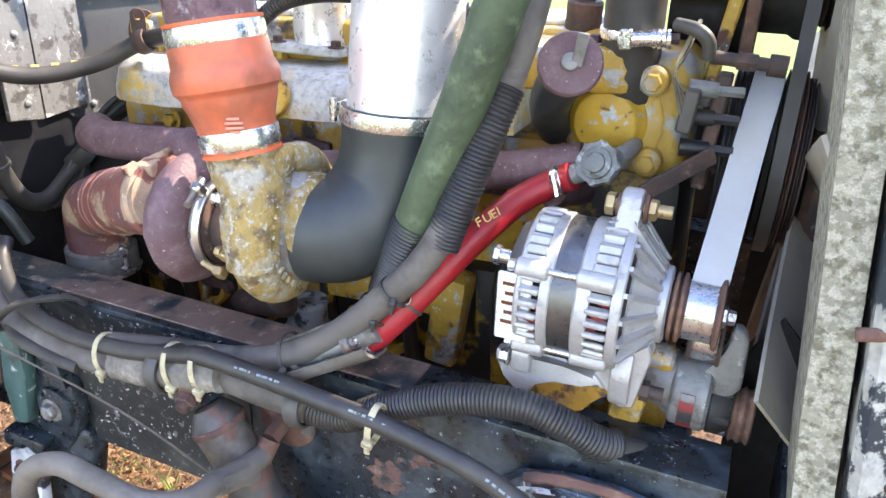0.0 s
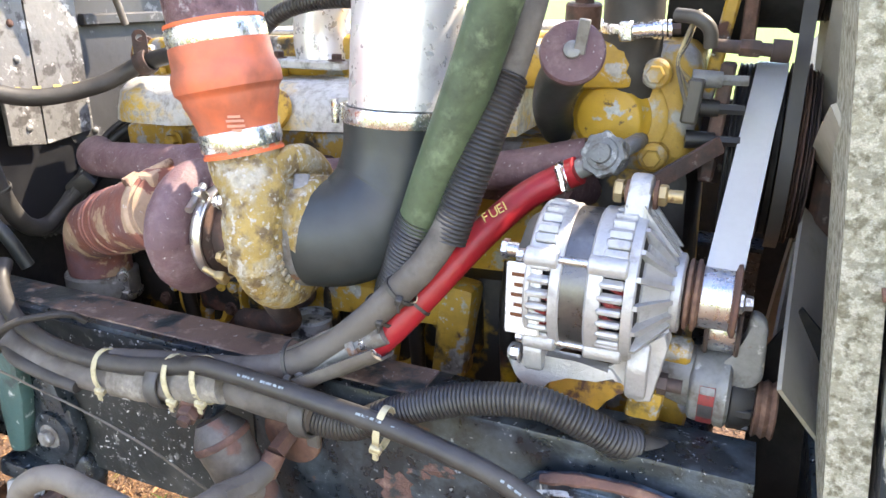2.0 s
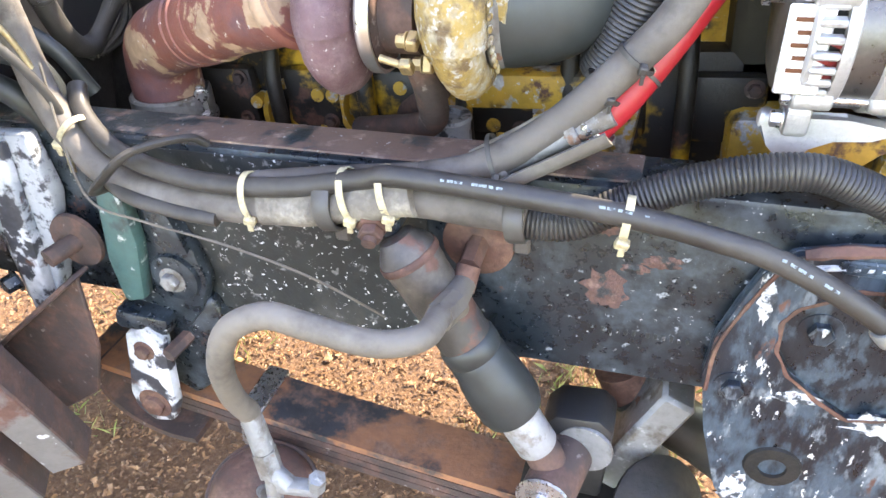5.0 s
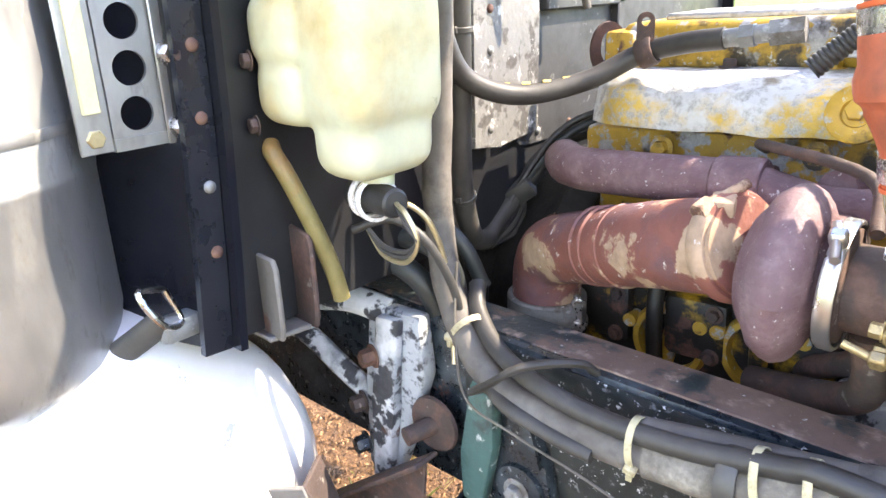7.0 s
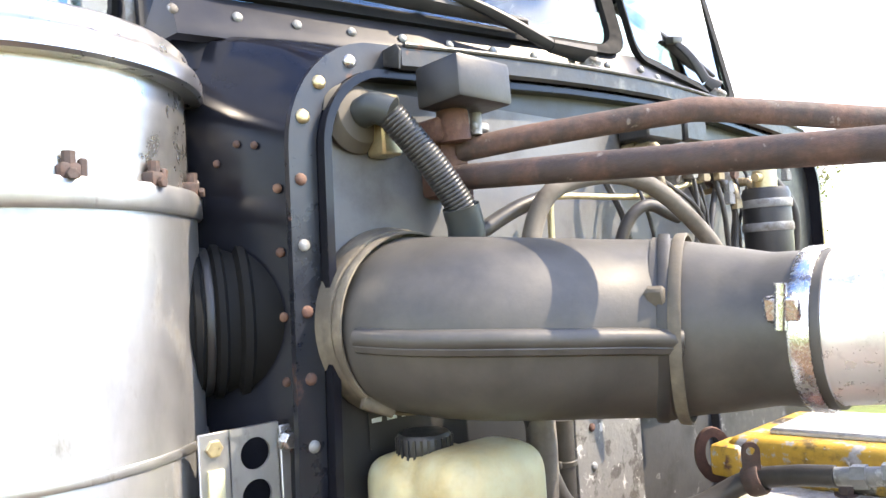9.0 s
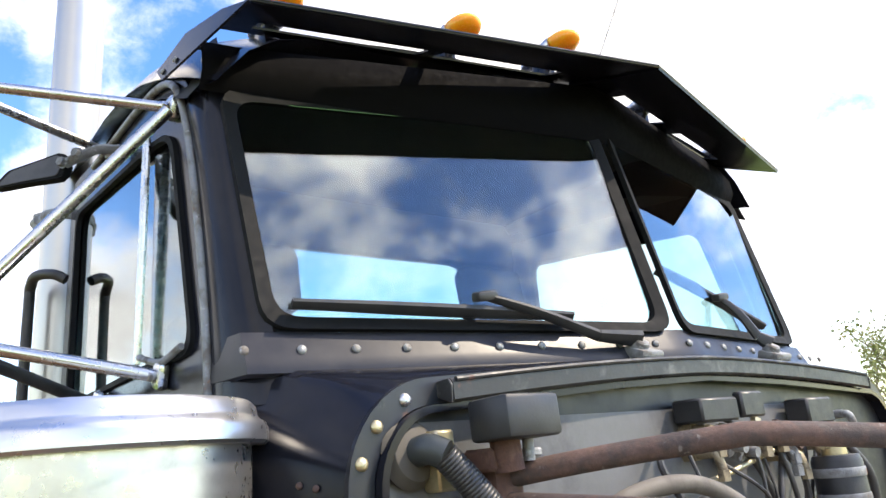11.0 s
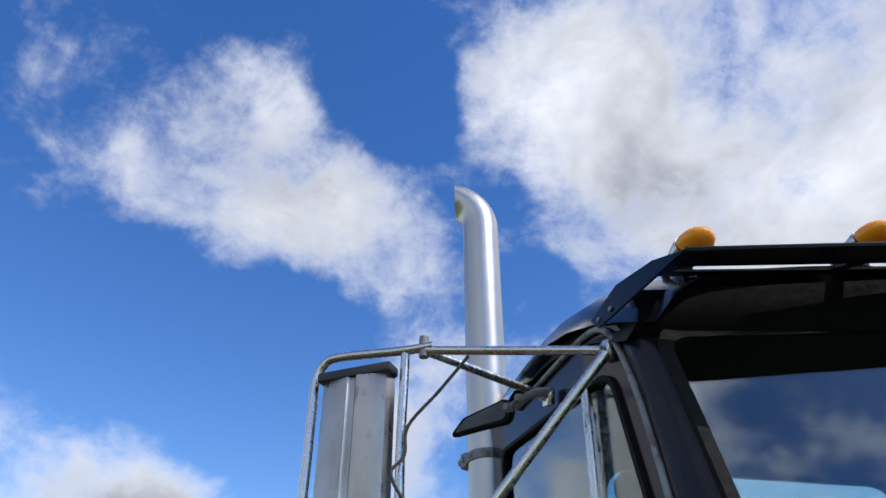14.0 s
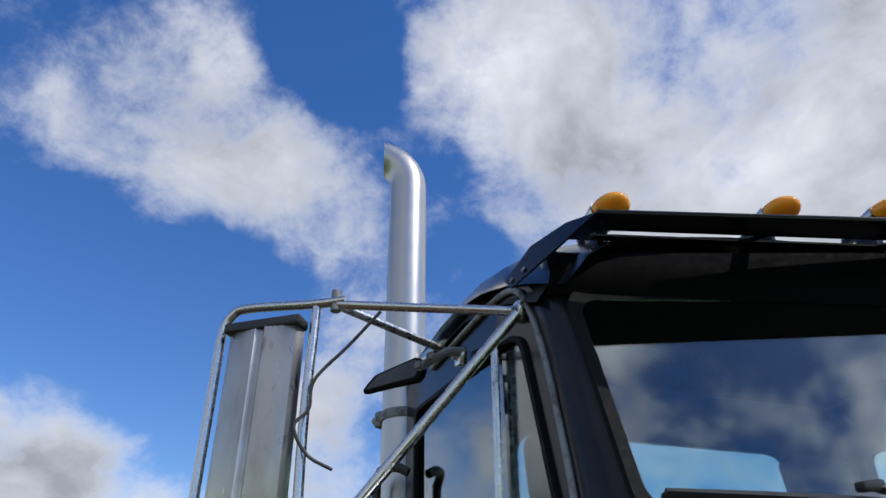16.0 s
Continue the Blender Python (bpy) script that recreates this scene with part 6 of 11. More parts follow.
part("inlet_clamp", bm, dull_alu, intake, "grey worm clamp")
bm = B()
band(bm, (-0.231, -0.312, 1.373), (0.02, 0.05, 1), 0.0752, 0.020, 0.0016, 44)
cyl(bm, (-0.309, -0.335, 1.376), (-0.305, -0.312, 1.377), 0.008, seg=12)
cyl(bm, (-0.313, -0.34, 1.390), (-0.313, -0.34, 1.360), 0.005, seg=10)
part("outlet_clamp", bm, zinc, intake, "bright t-bolt clamp")
tube = thing("intake_tube", (-0.24, -0.31, 1.38), "bright aluminium intake tube that bends back over the turbo", "pipe")
bm = B()
sweep(bm, [(-0.231, -0.312, 1.366), (-0.228, -0.306, 1.45), (-0.226, -0.303, 1.53), (-0.240, -0.305, 1.60), (-0.30, -0.302, 1.648), (-0.38, -0.305, 1.655), (-0.50, -0.335, 1.640), (-0.615, -0.362, 1.629)], lambda u: 0.0695 + 0.0105 * min(1, max(0, u * 2 - 0.5)), 40, 8)
part("tube_body", bm, tube_alu, tube)
for p_, d_, r_ in (((-0.2305, -0.3115, 1.374), (0.03, 0.06, 1), 0.0698), ((-0.607, -0.360, 1.6295), (-1, -0.23, -0.09), 0.0803)):
    bm = B()
    band(bm, p_, d_, r_, 0.007, 0.0016, 44)
    part("rolled_bead", bm, tube_alu, tube)
bm = B()
band(bm, (-0.2265, -0.3035, 1.535), (-0.05, 0, 1), 0.0697, 0.004, 0.0007, 44)
part("weld_seam", bm, cast_alu, tube)

# bell housing and gearbox behind the engine
gear = thing("gearbox", (-1.25, 0.05, 0.60), "grimy black bell housing and gearbox behind the engine", "gearbox")
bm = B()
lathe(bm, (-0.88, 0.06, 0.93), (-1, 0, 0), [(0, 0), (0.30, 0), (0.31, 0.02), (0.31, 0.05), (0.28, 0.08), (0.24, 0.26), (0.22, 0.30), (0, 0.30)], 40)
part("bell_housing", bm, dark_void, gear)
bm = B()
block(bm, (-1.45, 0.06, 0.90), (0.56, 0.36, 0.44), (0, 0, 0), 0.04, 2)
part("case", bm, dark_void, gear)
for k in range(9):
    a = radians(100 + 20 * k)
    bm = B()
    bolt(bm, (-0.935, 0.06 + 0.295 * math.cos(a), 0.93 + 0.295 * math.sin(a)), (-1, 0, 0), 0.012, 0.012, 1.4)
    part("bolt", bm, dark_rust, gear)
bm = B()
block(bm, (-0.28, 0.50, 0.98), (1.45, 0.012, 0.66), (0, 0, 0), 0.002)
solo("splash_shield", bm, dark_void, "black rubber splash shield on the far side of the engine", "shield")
for x, z, r in ((-0.585, 0.985, 0.062), (-0.725, 0.965, 0.060), (-0.33, 0.96, 0.055)):
    bm = B()
    lathe(bm, (x, -0.148, z), (0, -1, 0), [(r - 0.014, 0), (r, 0), (r + 0.002, 0.012), (r - 0.003, 0.022), (r - 0.012, 0.022), (r - 0.014, 0)], 32)
    for a in (40, 160, 280):
        d = Vector((math.cos(radians(a)), 0, math.sin(radians(a))))
        cyl(bm, Vector((x, -0.15, z)) + d * (r + 0.006), Vector((x, -0.176, z)) + d * (r + 0.006), 0.011, seg=12)
    block(bm, (x, -0.155, z), (0.022, 0.03, 2 * r - 0.02), (0, 8, 0), 0.005)
    part("side_cover", bm, cat_yellow, engine, "yellow ring cover low on the block")

# ---- alternator ----
alt = thing("alternator", (0.05, -0.36, 1.09), "bright cast aluminium alternator with finned vents on a yellow bracket", "alternator")
AX, AY, AZ = -0.044, -0.352, 1.207      # rear face of the body
LONG, WIDE = 0.835, 0.94
AD = Vector((1, 0.02, -0.005)).normalized()


def ap(r, a, h):
    """A place on the alternator: radius, angle (degrees from up, towards the viewer), way along the shaft."""
    a = radians(a)
    return Vector((AX, AY, AZ)) + AD * h * LONG + Vector((0, -math.sin(a), math.cos(a))) * r * WIDE


def turned(bm, profile, seg, h0=0.0):
    """A turned piece of the alternator round its shaft."""
    return lathe(bm, ap(0, 0, h0), AD, [(r * WIDE, h * LONG) for r, h in profile], seg)


bm = B()
turned(bm, [(0, -0.008), (0.055, -0.006), (0.071, 0.0), (0.078, 0.012), (0.080, 0.030), (0.076, 0.030), (0, 0.03)], 40)
part("rear_cover", bm, grey_plastic, alt, "dark plastic rear cover")
bm = B()
block(bm, ap(0.079, 95, 0.018), (0.040, 0.006, 0.085), (0, 0, 0), 0.002)
part("white_label", bm, white_label, alt, "white printed label")
for k in range(5):
    bm = B()
    block(bm, ap(0.0828, 95, 0.012 + 0.004 * (k % 2)) + Vector((0, 0, 0.03 - 0.012 * k)), (0.016, 0.0012, 0.004), (0, 0, 0))
    part("label_print", bm, dark_text, alt)


def vented_shell(h0, h1, r, gap0, gap1, slots, name):
    """A cast end shell: two solid rims with ribs between them."""
    bm = B()
    turned(bm, [(r - 0.012, h0), (r - 0.003, h0), (r, h0 + 0.003), (r, gap0), (r - 0.012, gap0), (r - 0.012, h0)], 48)
    turned(bm, [(r - 0.012, gap1), (r, gap1), (r, h1 - 0.002), (r - 0.002, h1), (r - 0.012, h1), (r - 0.012, gap1)], 48)
    shell = part(name, bm, cast_alu, alt)
    for k in range(slots):
        a = 360 * k / slots
        if 38 <= a % 90 < 49:
            bm = B()
            for q in range(3):
                block(bm, ap(r - 0.0055, a + q * 9 - 9, (gap0 + gap1) / 2), ((gap1 - gap0 + 0.004) * LONG, 0.014, 0.011), (-(a + q * 9 - 9), 0, 0), 0.002)
            part("solid_lug", bm, cast_alu, shell)
        else:
            bm = B()
            block(bm, ap(r - 0.004, a, (gap0 + gap1) / 2), ((gap1 - gap0 + 0.004) * LONG, 0.0075, 0.012), (-a, 0, 0), 0.0022)
            part("vent_rib", bm, cast_alu, shell)
    return shell


vented_shell(0.018, 0.066, 0.092, 0.026, 0.052, 34, "rear_shell")
bm = B()
turned(bm, [(0.07, 0.066), (0.089, 0.066), (0.0893, 0.070), (0.0893, 0.094), (0.089, 0.098), (0.07, 0.098)], 56)
part("stator_band", bm, stator_steel, alt, "bare steel stator band")
vented_shell(0.098, 0.160, 0.093, 0.118, 0.146, 36, "front_shell")
bm = B()
turned(bm, [(0, 0.02), (0.074, 0.02), (0.078, 0.035), (0.078, 0.06), (0.070, 0.07), (0.070, 0.10), (0.078, 0.112), (0.078, 0.15), (0.06, 0.156), (0, 0.156)], 40)
part("core", bm, dark_void, alt)
for h in (0.040, 0.132):
    for k in range(26):
        a = 360 * k / 26
        bm = B()
        sweep(bm, [ap(0.080, a, h - 0.014), ap(0.084, a + 3, h), ap(0.080, a + 7, h + 0.014)], 0.0036, 6, 3)
        part("winding", bm, copper, alt)
# front cone with its radial fins
bm = B()
turned(bm, [(0.072, 0.160), (0.074, 0.166), (0.045, 0.196), (0.040, 0.204), (0.036, 0.204), (0.030, 0.19), (0.06, 0.160)], 44)
part("front_cone", bm, cast_alu, alt)
# near-black ring puts the shade between the fins into colour
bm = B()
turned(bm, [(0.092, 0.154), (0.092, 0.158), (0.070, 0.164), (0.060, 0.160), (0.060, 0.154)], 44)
part("vent_shadow_plate", bm, dark_void, alt, "dark plate painting the shade between the cast fins")
for k in range(18):
    a = 20 * k + 4
    bm = B()
    m = Matrix.Translation(ap(0, 0, 0)) @ along(AD)
    p = [ap(0.092, a, 0.155), ap(0.092, a, 0.166), ap(0.046, a, 0.205), ap(0.040, a, 0.205), ap(0.040, a, 0.190), ap(0.078, a, 0.155)]
    side = AD.cross(ap(1, a, 0) - ap(0, 0, 0)).normalized() * 0.0028
    va = [bm.verts.new(q + side) for q in p]
    vb = [bm.verts.new(q - side) for q in p]
    bm.faces.new(va)
    bm.faces.new(vb[::-1])
    for i in range(len(p)):
        j = (i + 1) % len(p)
        bm.faces.new((va[i], va[j], vb[j], vb[i]))
    part("radial_fin", bm, cast_alu, alt)
bm = B()
turned(bm, [(0, 0.198), (0.046, 0.198), (0.048, 0.202), (0.048, 0.209), (0.044, 0.212), (0, 0.212)], 36)
part("front_bearing_plate", bm, cast_alu, alt)
bm = B()
turned(bm, [(0, 0.212), (0.030, 0.212), (0.042, 0.216), (0.043, 0.220), (0.034, 0.223), (0.043, 0.226), (0.043, 0.230), (0.036, 0.233), (0.036, 0.272), (0.043, 0.275), (0.044, 0.279), (0.040, 0.281), (0.020, 0.281), (0.018, 0.274), (0, 0.274)], 36)
part("pulley", bm, rust_steel, alt, "pulley with rusty rims")
bm = B()
lathe(bm, ap(0, 0, 0.2335), AD, [(0.0335, 0), (0.0343, 0.001), (0.0343, 0.031), (0.0335, 0.032)], 32)
part("pulley_drum", bm, steel, alt, "bright steel running face")
bm = B()
lathe(bm, ap(0, 0, 0.274), AD, [(0, 0), (0.013, 0), (0.013, 0.010), (0.009, 0.012), (0.008, 0.020), (0, 0.020)], 6)
part("shaft_nut", bm, steel, alt)
# mounting ears
EARX = 0.063
bm = B()
outl = [(-0.040, 0.045), (-0.022, 0.095), (-0.020, 0.112), (-0.012, 0.124), (0.002, 0.128), (0.015, 0.124), (0.022, 0.112), (0.030, 0.090), (0.056, 0.055), (0.05, 0.02), (-0.04, 0.02)]
plate(bm, outl, frame_at((EARX, AY + 0.012, AZ), (0, 1, 0), (0, 0, 1)), 0.024, 0.005, 2)
part("upper_ear", bm, cast_alu, alt, "tall cast mounting ear")
for y0 in (-0.012, 0.012, 0.034):       # stiffening webs from the ear down to the nose
    bm = B()
    p = [Vector((EARX + 0.020, AY + y0, AZ + 0.098)), Vector((EARX + 0.030, AY + y0, AZ + 0.085)), Vector((EARX + 0.062, AY + y0 * 0.8, AZ + 0.046)), Vector((EARX + 0.02, AY + y0, AZ + 0.046))]
    va = [bm.verts.new(q + Vector((0, 0.0025, 0))) for q in p]
    vb = [bm.verts.new(q - Vector((0, 0.0025, 0))) for q in p]
    bm.faces.new(va)
    bm.faces.new(vb[::-1])
    for i in range(4):
        j = (i + 1) % 4
        bm.faces.new((va[i], va[j], vb[j], vb[i]))
    part("ear_web", bm, cast_alu, alt)
bm = B()
plate(bm, [(-0.05, -0.045), (-0.060, -0.075), (-0.052, -0.112), (-0.040, -0.122), (-0.026, -0.118), (0.015, -0.075), (0.02, -0.05)], frame_at((0.086, AY, AZ), (0, 1, 0), (0, 0, 1)), 0.024, 0.005, 2)
part("lower_ear_front", bm, cast_alu, alt)
bm = B()
plate(bm, [(-0.045, -0.05), (-0.066, -0.070), (-0.062, -0.098), (-0.045, -0.106), (-0.022, -0.100), (0.01, -0.07)], frame_at((-0.030, AY, AZ), (0, 1, 0), (0, 0, 1)), 0.024, 0.005, 2)
part("lower_ear_rear", bm, cast_alu, alt)
for a, h in ((58, 0.026), (133, 0.022)):
    for h0, h1 in ((0.018, 0.062), (0.100, 0.150)):
        bm = B()
        cyl(bm, ap(0.090, a, h0), ap(0.090, a, h1), 0.011, seg=14, bev=0.002)
        part("tie_bolt_boss", bm, cast_alu, alt)
    bm = B()
    cyl(bm, ap(0.090, a, 0.010), ap(0.090, a, 0.102), 0.0045, seg=10)
    bolt(bm, ap(0.090, a, 0.018), -AD, 0.007, 0.008, 0)
    part("tie_bolt", bm, steel, alt)
ub = Vector((0.085, -0.338, 1.312))
bm = B()
cyl(bm, ub - AD * 0.034, ub + AD * 0.034, 0.0075, seg=12)
part("pivot_bolt", bm, dull_brass, alt, "yellow-zinc pivot bolt")
for off, s, r_, sg in ((-0.022, -1, 0.014, 20), (-0.030, -1, 0.0135, 6), (0.004, 1, 0.0165, 20), (0.008, 1, 0.0125, 6)):
    bm = B()
    lathe(bm, ub + AD * off, AD * s, [(0, 0), (r_, 0), (r_, 0.008 if sg == 6 else 0.004), (r_ * 0.85, 0.010 if sg == 6 else 0.005), (0, 0.010 if sg == 6 else 0.005)], sg)
    part("pivot_nut", bm, dull_brass if sg == 6 else rust_steel, alt)
lb = Vector((0.112, -0.385, 1.109))
bm = B()
cyl(bm, lb - AD * 0.01, lb + AD * 0.034, 0.008, seg=12)
lathe(bm, lb + AD * 0.008, AD, [(0, 0), (0.0125, 0), (0.0125, 0.010), (0, 0.010)], 6)
part("lower_bolt", bm, dark_rust, alt)
bm = B()
bolt(bm, (-0.032, -0.412, 1.126), (-1, 0, 0), 0.009, 0.010, 1.3)
part("rear_bolt", bm, steel, alt)
bm = B()
cyl(bm, ap(0.045, 40, -0.006), ap(0.045, 40, -0.022), 0.009, seg=12)
cyl(bm, ap(0.045, 40, -0.022), ap(0.045, 40, -0.030), 0.012, seg=6)
part("terminal", bm, steel, alt)
for y0 in (-0.392, -0.365):
    bm = B()
    plate(bm, [(0.060, 1.118), (0.092, 1.148), (0.122, 1.176), (0.128, 1.160), (0.116, 1.090), (0.100, 1.086), (0.088, 1.104)], FACE_OUT(0, y0, 0), 0.006, 0.0015)
    part("foot_web", bm, cast_alu, alt)
bm = B()
plate(bm, [(-0.052, 1.128), (-0.02, 1.124), (0.03, 1.120), (0.070, 1.124), (0.085, 1.106), (0.055, 1.109), (0.02, 1.106), (-0.004, 1.094), (-0.010, 1.068), (-0.026, 1.070), (-0.036, 1.094), (-0.054, 1.112)], FACE_OUT(0, -0.385, 0), 0.018, 0.005, 2)
part("foot_rail", bm, cast_alu, alt, "cast foot arching over the bracket")
bm = B()
plate(bm, [(-0.010, 1.094), (0.02, 1.107), (0.06, 1.110), (0.099, 1.104), (0.102, 1.080), (0.075, 1.074), (0.056, 1.068), (0.046, 1.052), (0.040, 1.034), (0.028, 1.022), (0.006, 1.030), (0.004, 1.050), (0.002, 1.070)], FACE_OUT(0, -0.285, 0), 0.085, 0.009, 3)
lumpy(bm, 0.002, 40)
solo("alternator_bracket", bm, M("rust_stained_yellow_bracket", (0.50, 0.27, 0.04), 0.65, 0, 0.3, 9, [(RUST_LIGHT, 0.52, 14, 0.05, 0.85, 0), (RUST, 0.36, 25, 0.04, 0.88, 0)], 0.4, 100), "rust-stained yellow bracket under the alternator", "bracket")
bm = B()
block(bm, (0.10, -0.25, 1.00), (0.10, 0.10, 0.16), (0, 8, 0), 0.012, 2)
block(bm, (0.102, -0.325, 1.036), (0.040, 0.06, 0.085), (0, 8, 0), 0.008, 2)
cyl(bm, (0.110, -0.330, 1.128), (0.150, -0.330, 1.126), 0.017, seg=18, bev=0.004)
solo("mount_block", bm, cat_yellow, "yellow cast mount on the engine front", "mount")

# ---- belt tensioner ----
tens = thing("belt_tensioner", (0.17, -0.32, 1.02), "grey weathered cast belt tensioner below the alternator", "belt tensioner")
bm = B()
cyl(bm, (0.095, -0.315, 1.098), (0.155, -0.318, 1.088), 0.034, 0.038, 24, 0.004)
part("body", bm, dull_alu, tens)
TC = Vector((0.140, -0.318, 1.084))
bm = B()
lathe(bm, TC, (1, 0, 0), [(0, 0), (0.040, 0), (0.044, 0.003), (0.045, 0.007), (0.045, 0.030), (0.047, 0.033), (0.047, 0.041), (0.042, 0.045), (0, 0.045)], 36)
lumpy(bm, 0.0007, 90)
part("spring_case", bm, dull_alu, tens)
red_label = M("faded_red_label", (0.22, 0.030, 0.030), 0.6, 0, 0.3, 40, [((0.10, 0.05, 0.045), 0.3, 60, 0.05, 0.7, 0)], 0.1, 120)


def wrapped(x0, x1, r, a0, a1, t_=0.0008, n=10):
    """A label bent round the spring case; angles from level, upwards."""
    bm = B()
    rows = []
    for k in range(n + 1):
        a = radians(a0 + (a1 - a0) * k / n)
        rows.append([bm.verts.new((x, TC.y - q * math.cos(a), TC.z + q * math.sin(a))) for x, q in ((x0, r), (x1, r), (x1, r + t_), (x0, r + t_))])
    for p, q in zip(rows, rows[1:]):
        for i in range(4):
            j = (i + 1) % 4
            bm.faces.new((p[i], p[j], q[j], q[i]))
    bm.faces.new(rows[0])
    bm.faces.new(rows[-1][::-1])
    return bm


part("label", wrapped(0.152, 0.169, 0.0455, -52, 24), red_label, tens, "faded red label")
part("label_band", wrapped(0.1525, 0.1685, 0.0463, -28, -4, 0.0004), stator_steel, tens, "grey middle of the label")
part("label_foil", wrapped(0.1525, 0.1685, 0.0463, 12, 23, 0.0004), dull_alu, tens)
bm = B()
lathe(bm, TC + Vector((0.045, 0, -0.012)), (1, 0, 0), [(0, 0), (0.034, 0), (0.036, 0.002), (0.034, 0.016), (0.027, 0.026), (0, 0.026)], 24)
part("hub_cap", bm, plastic, tens)
for k in range(6):
    a = radians(60 * k)
    bm = B()
    block(bm, TC + Vector((0.060, 0.031 * math.cos(a), -0.012 + 0.031 * math.sin(a))), (0.022, 0.008, 0.010), (60 * k, 0, 0), 0.002)
    part("hub_tooth", bm, plastic, tens)
bm = B()
lathe(bm, TC + Vector((0.072, 0.004, -0.020)), (1, 0, 0), [(0, 0), (0.032, 0), (0.035, 0.002), (0.031, 0.007), (0.035, 0.012), (0.031, 0.017), (0.035, 0.022), (0.033, 0.024), (0, 0.024)], 32)
part("drive_disc", bm, rust_steel, tens, "rusty grooved disc")
bm = B()
plate(bm, [(0.193, 1.190), (0.205, 1.188), (0.213, 1.176), (0.216, 1.112), (0.208, 1.100), (0.181, 1.088), (0.170, 1.092), (0.168, 1.116), (0.178, 1.124), (0.188, 1.137), (0.191, 1.160)], FACE_OUT(0, -0.318, 0), 0.022, 0.006, 3)
part("arm", bm, dull_alu, tens)
IC = Vector((0.150, -0.318, 1.162))
bm = B()
lathe(bm, IC, (1, 0, 0), [(0, 0.002), (0.029, 0.002), (0.030, 0.004), (0.030, 0.030), (0.029, 0.032), (0, 0.032)], 32)
part("idler", bm, steel, tens, "bright idler roller")
for h in (-0.002, 0.031):
    bm = B()
    lathe(bm, IC + Vector((h, 0, 0)), (1, 0, 0), [(0, 0), (0.033, 0), (0.035, 0.002), (0.034, 0.005), (0, 0.006)], 32)
    part("idler_rim", bm, dark_rust, tens)
tens.location.x += 0.012

# ---- fan drive pulleys and belts ----
fan_drive = thing("fan_pulley", (0.22, -0.03, 1.22), "stack of grooved rusty fan drive pulleys", "pulley")
PZ, PY = 1.308, -0.030
for x0, x1, r, mm, gro in ((0.148, 0.202, 0.122, plastic, 8), (0.202, 0.213, 0.114, dark_void, 0), (0.213, 0.227, 0.124, dark_rust, 2), (0.227, 0.241, 0.124, rust_steel, 2), (0.241, 0.254, 0.116, dark_rust, 2)):
    prof = [(0, 0), (r - 0.012, 0), (r, 0.002)]
    w = x1 - x0
    for k in range(gro):
        h = 0.003 + (w - 0.006) * (k + 0.5) / gro
        prof += [(r, h - (w - 0.006) / gro * 0.45), (r - (0.003 if gro > 4 else 0.010), h), (r, h + (w - 0.006) / gro * 0.45)]
    prof += [(r, w - 0.002), (r - 0.012, w), (0, w)]
    bm = B()
    lathe(bm, (x0, PY, PZ), (1, 0, 0), prof, 56)
    part("pulley_disc", bm, mm, fan_drive)
bm = B()
cyl(bm, (0.04, PY, PZ), (0.15, PY, PZ), 0.05, seg=24)
part("hub", bm, dark_rust, fan_drive)


def flat_belt(bm, stations, x0, x1, t=0.005, skew=0.0, taper=0.0):
    """A belt through (y, z) stations, between x0 and x1; skew: its drift along x for each metre of height."""
    loop = []
    n = len(stations)
    for k, (y, z) in enumerate(stations):
        a, b = stations[max(k - 1, 0)], stations[min(k + 1, n - 1)]
        d = Vector((0, b[0] - a[0], b[1] - a[1])).normalized()
        nn = Vector((0, -d.z, d.y)) * t
        p = Vector((skew * (z - 1.30), y, z))
        loop.append([bm.verts.new(q) for q in (p + Vector((x0, 0, 0)), p + Vector((x1, 0, 0)), p + nn + Vector((x1, 0, 0)), p + nn + Vector((x0, 0, 0)))])
    for a, b in zip(loop, loop[1:]):
        for i in range(4):
            j = (i + 1) % 4
            bm.faces.new((a[i], a[j], b[j], b[i]))
    bm.faces.new(loop[0])
    bm.faces.new(loop[-1][::-1])


ac = Vector((0, AY + 0.005, AZ - 0.001))
st = [(PY + 0.124 * math.cos(radians(a)), PZ + 0.124 * math.sin(radians(a))) for a in range(40, 158, 8)]
st += [(ac.y + 0.034 * math.cos(radians(a)), ac.z + 0.034 * math.sin(radians(a))) for a in range(158, 300, 10)]
st += [(ac.y + 0.09, ac.z - 0.055), (ac.y + 0.20, ac.z - 0.13)]
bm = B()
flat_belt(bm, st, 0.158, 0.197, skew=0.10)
solo("alternator_belt", bm, belt_mat, "ribbed belt from fan pulley to alternator, its pale sheen painted in", "belt")
bm = B()
st = [(PY + 0.127 * math.cos(radians(a)), PZ + 0.127 * math.sin(radians(a))) for a in range(250, 160, -10)] + [(-0.12, 1.46), (-0.07, 1.62), (-0.02, 1.75)]
flat_belt(bm, st, 0.213, 0.230)
solo("upper_belt", bm, belt_dark, "dull black belt running up from the fan pulleys", "belt")
upper = thing("accessory_drive", (0.15, 0.02, 1.46), "greasy compressor drive with a rusty flange above the fan pulley", "compressor")
bm = B()
lathe(bm, (0.15, -0.01, 1.535), (1, 0, 0), [(0, 0), (0.070, 0), (0.072, 0.008), (0.060, 0.012), (0.060, 0.05), (0.066, 0.06), (0.066, 0.075), (0, 0.08)], 32)
part("clutch", bm, dark_void, upper)
bm = B()
block(bm, (0.155, -0.075, 1.50), (0.018, 0.07, 0.11), (0, 0, 0), 0.006, 2)
part("flange", bm, rust_steel, upper, "rusty flange edge")
bm = B()
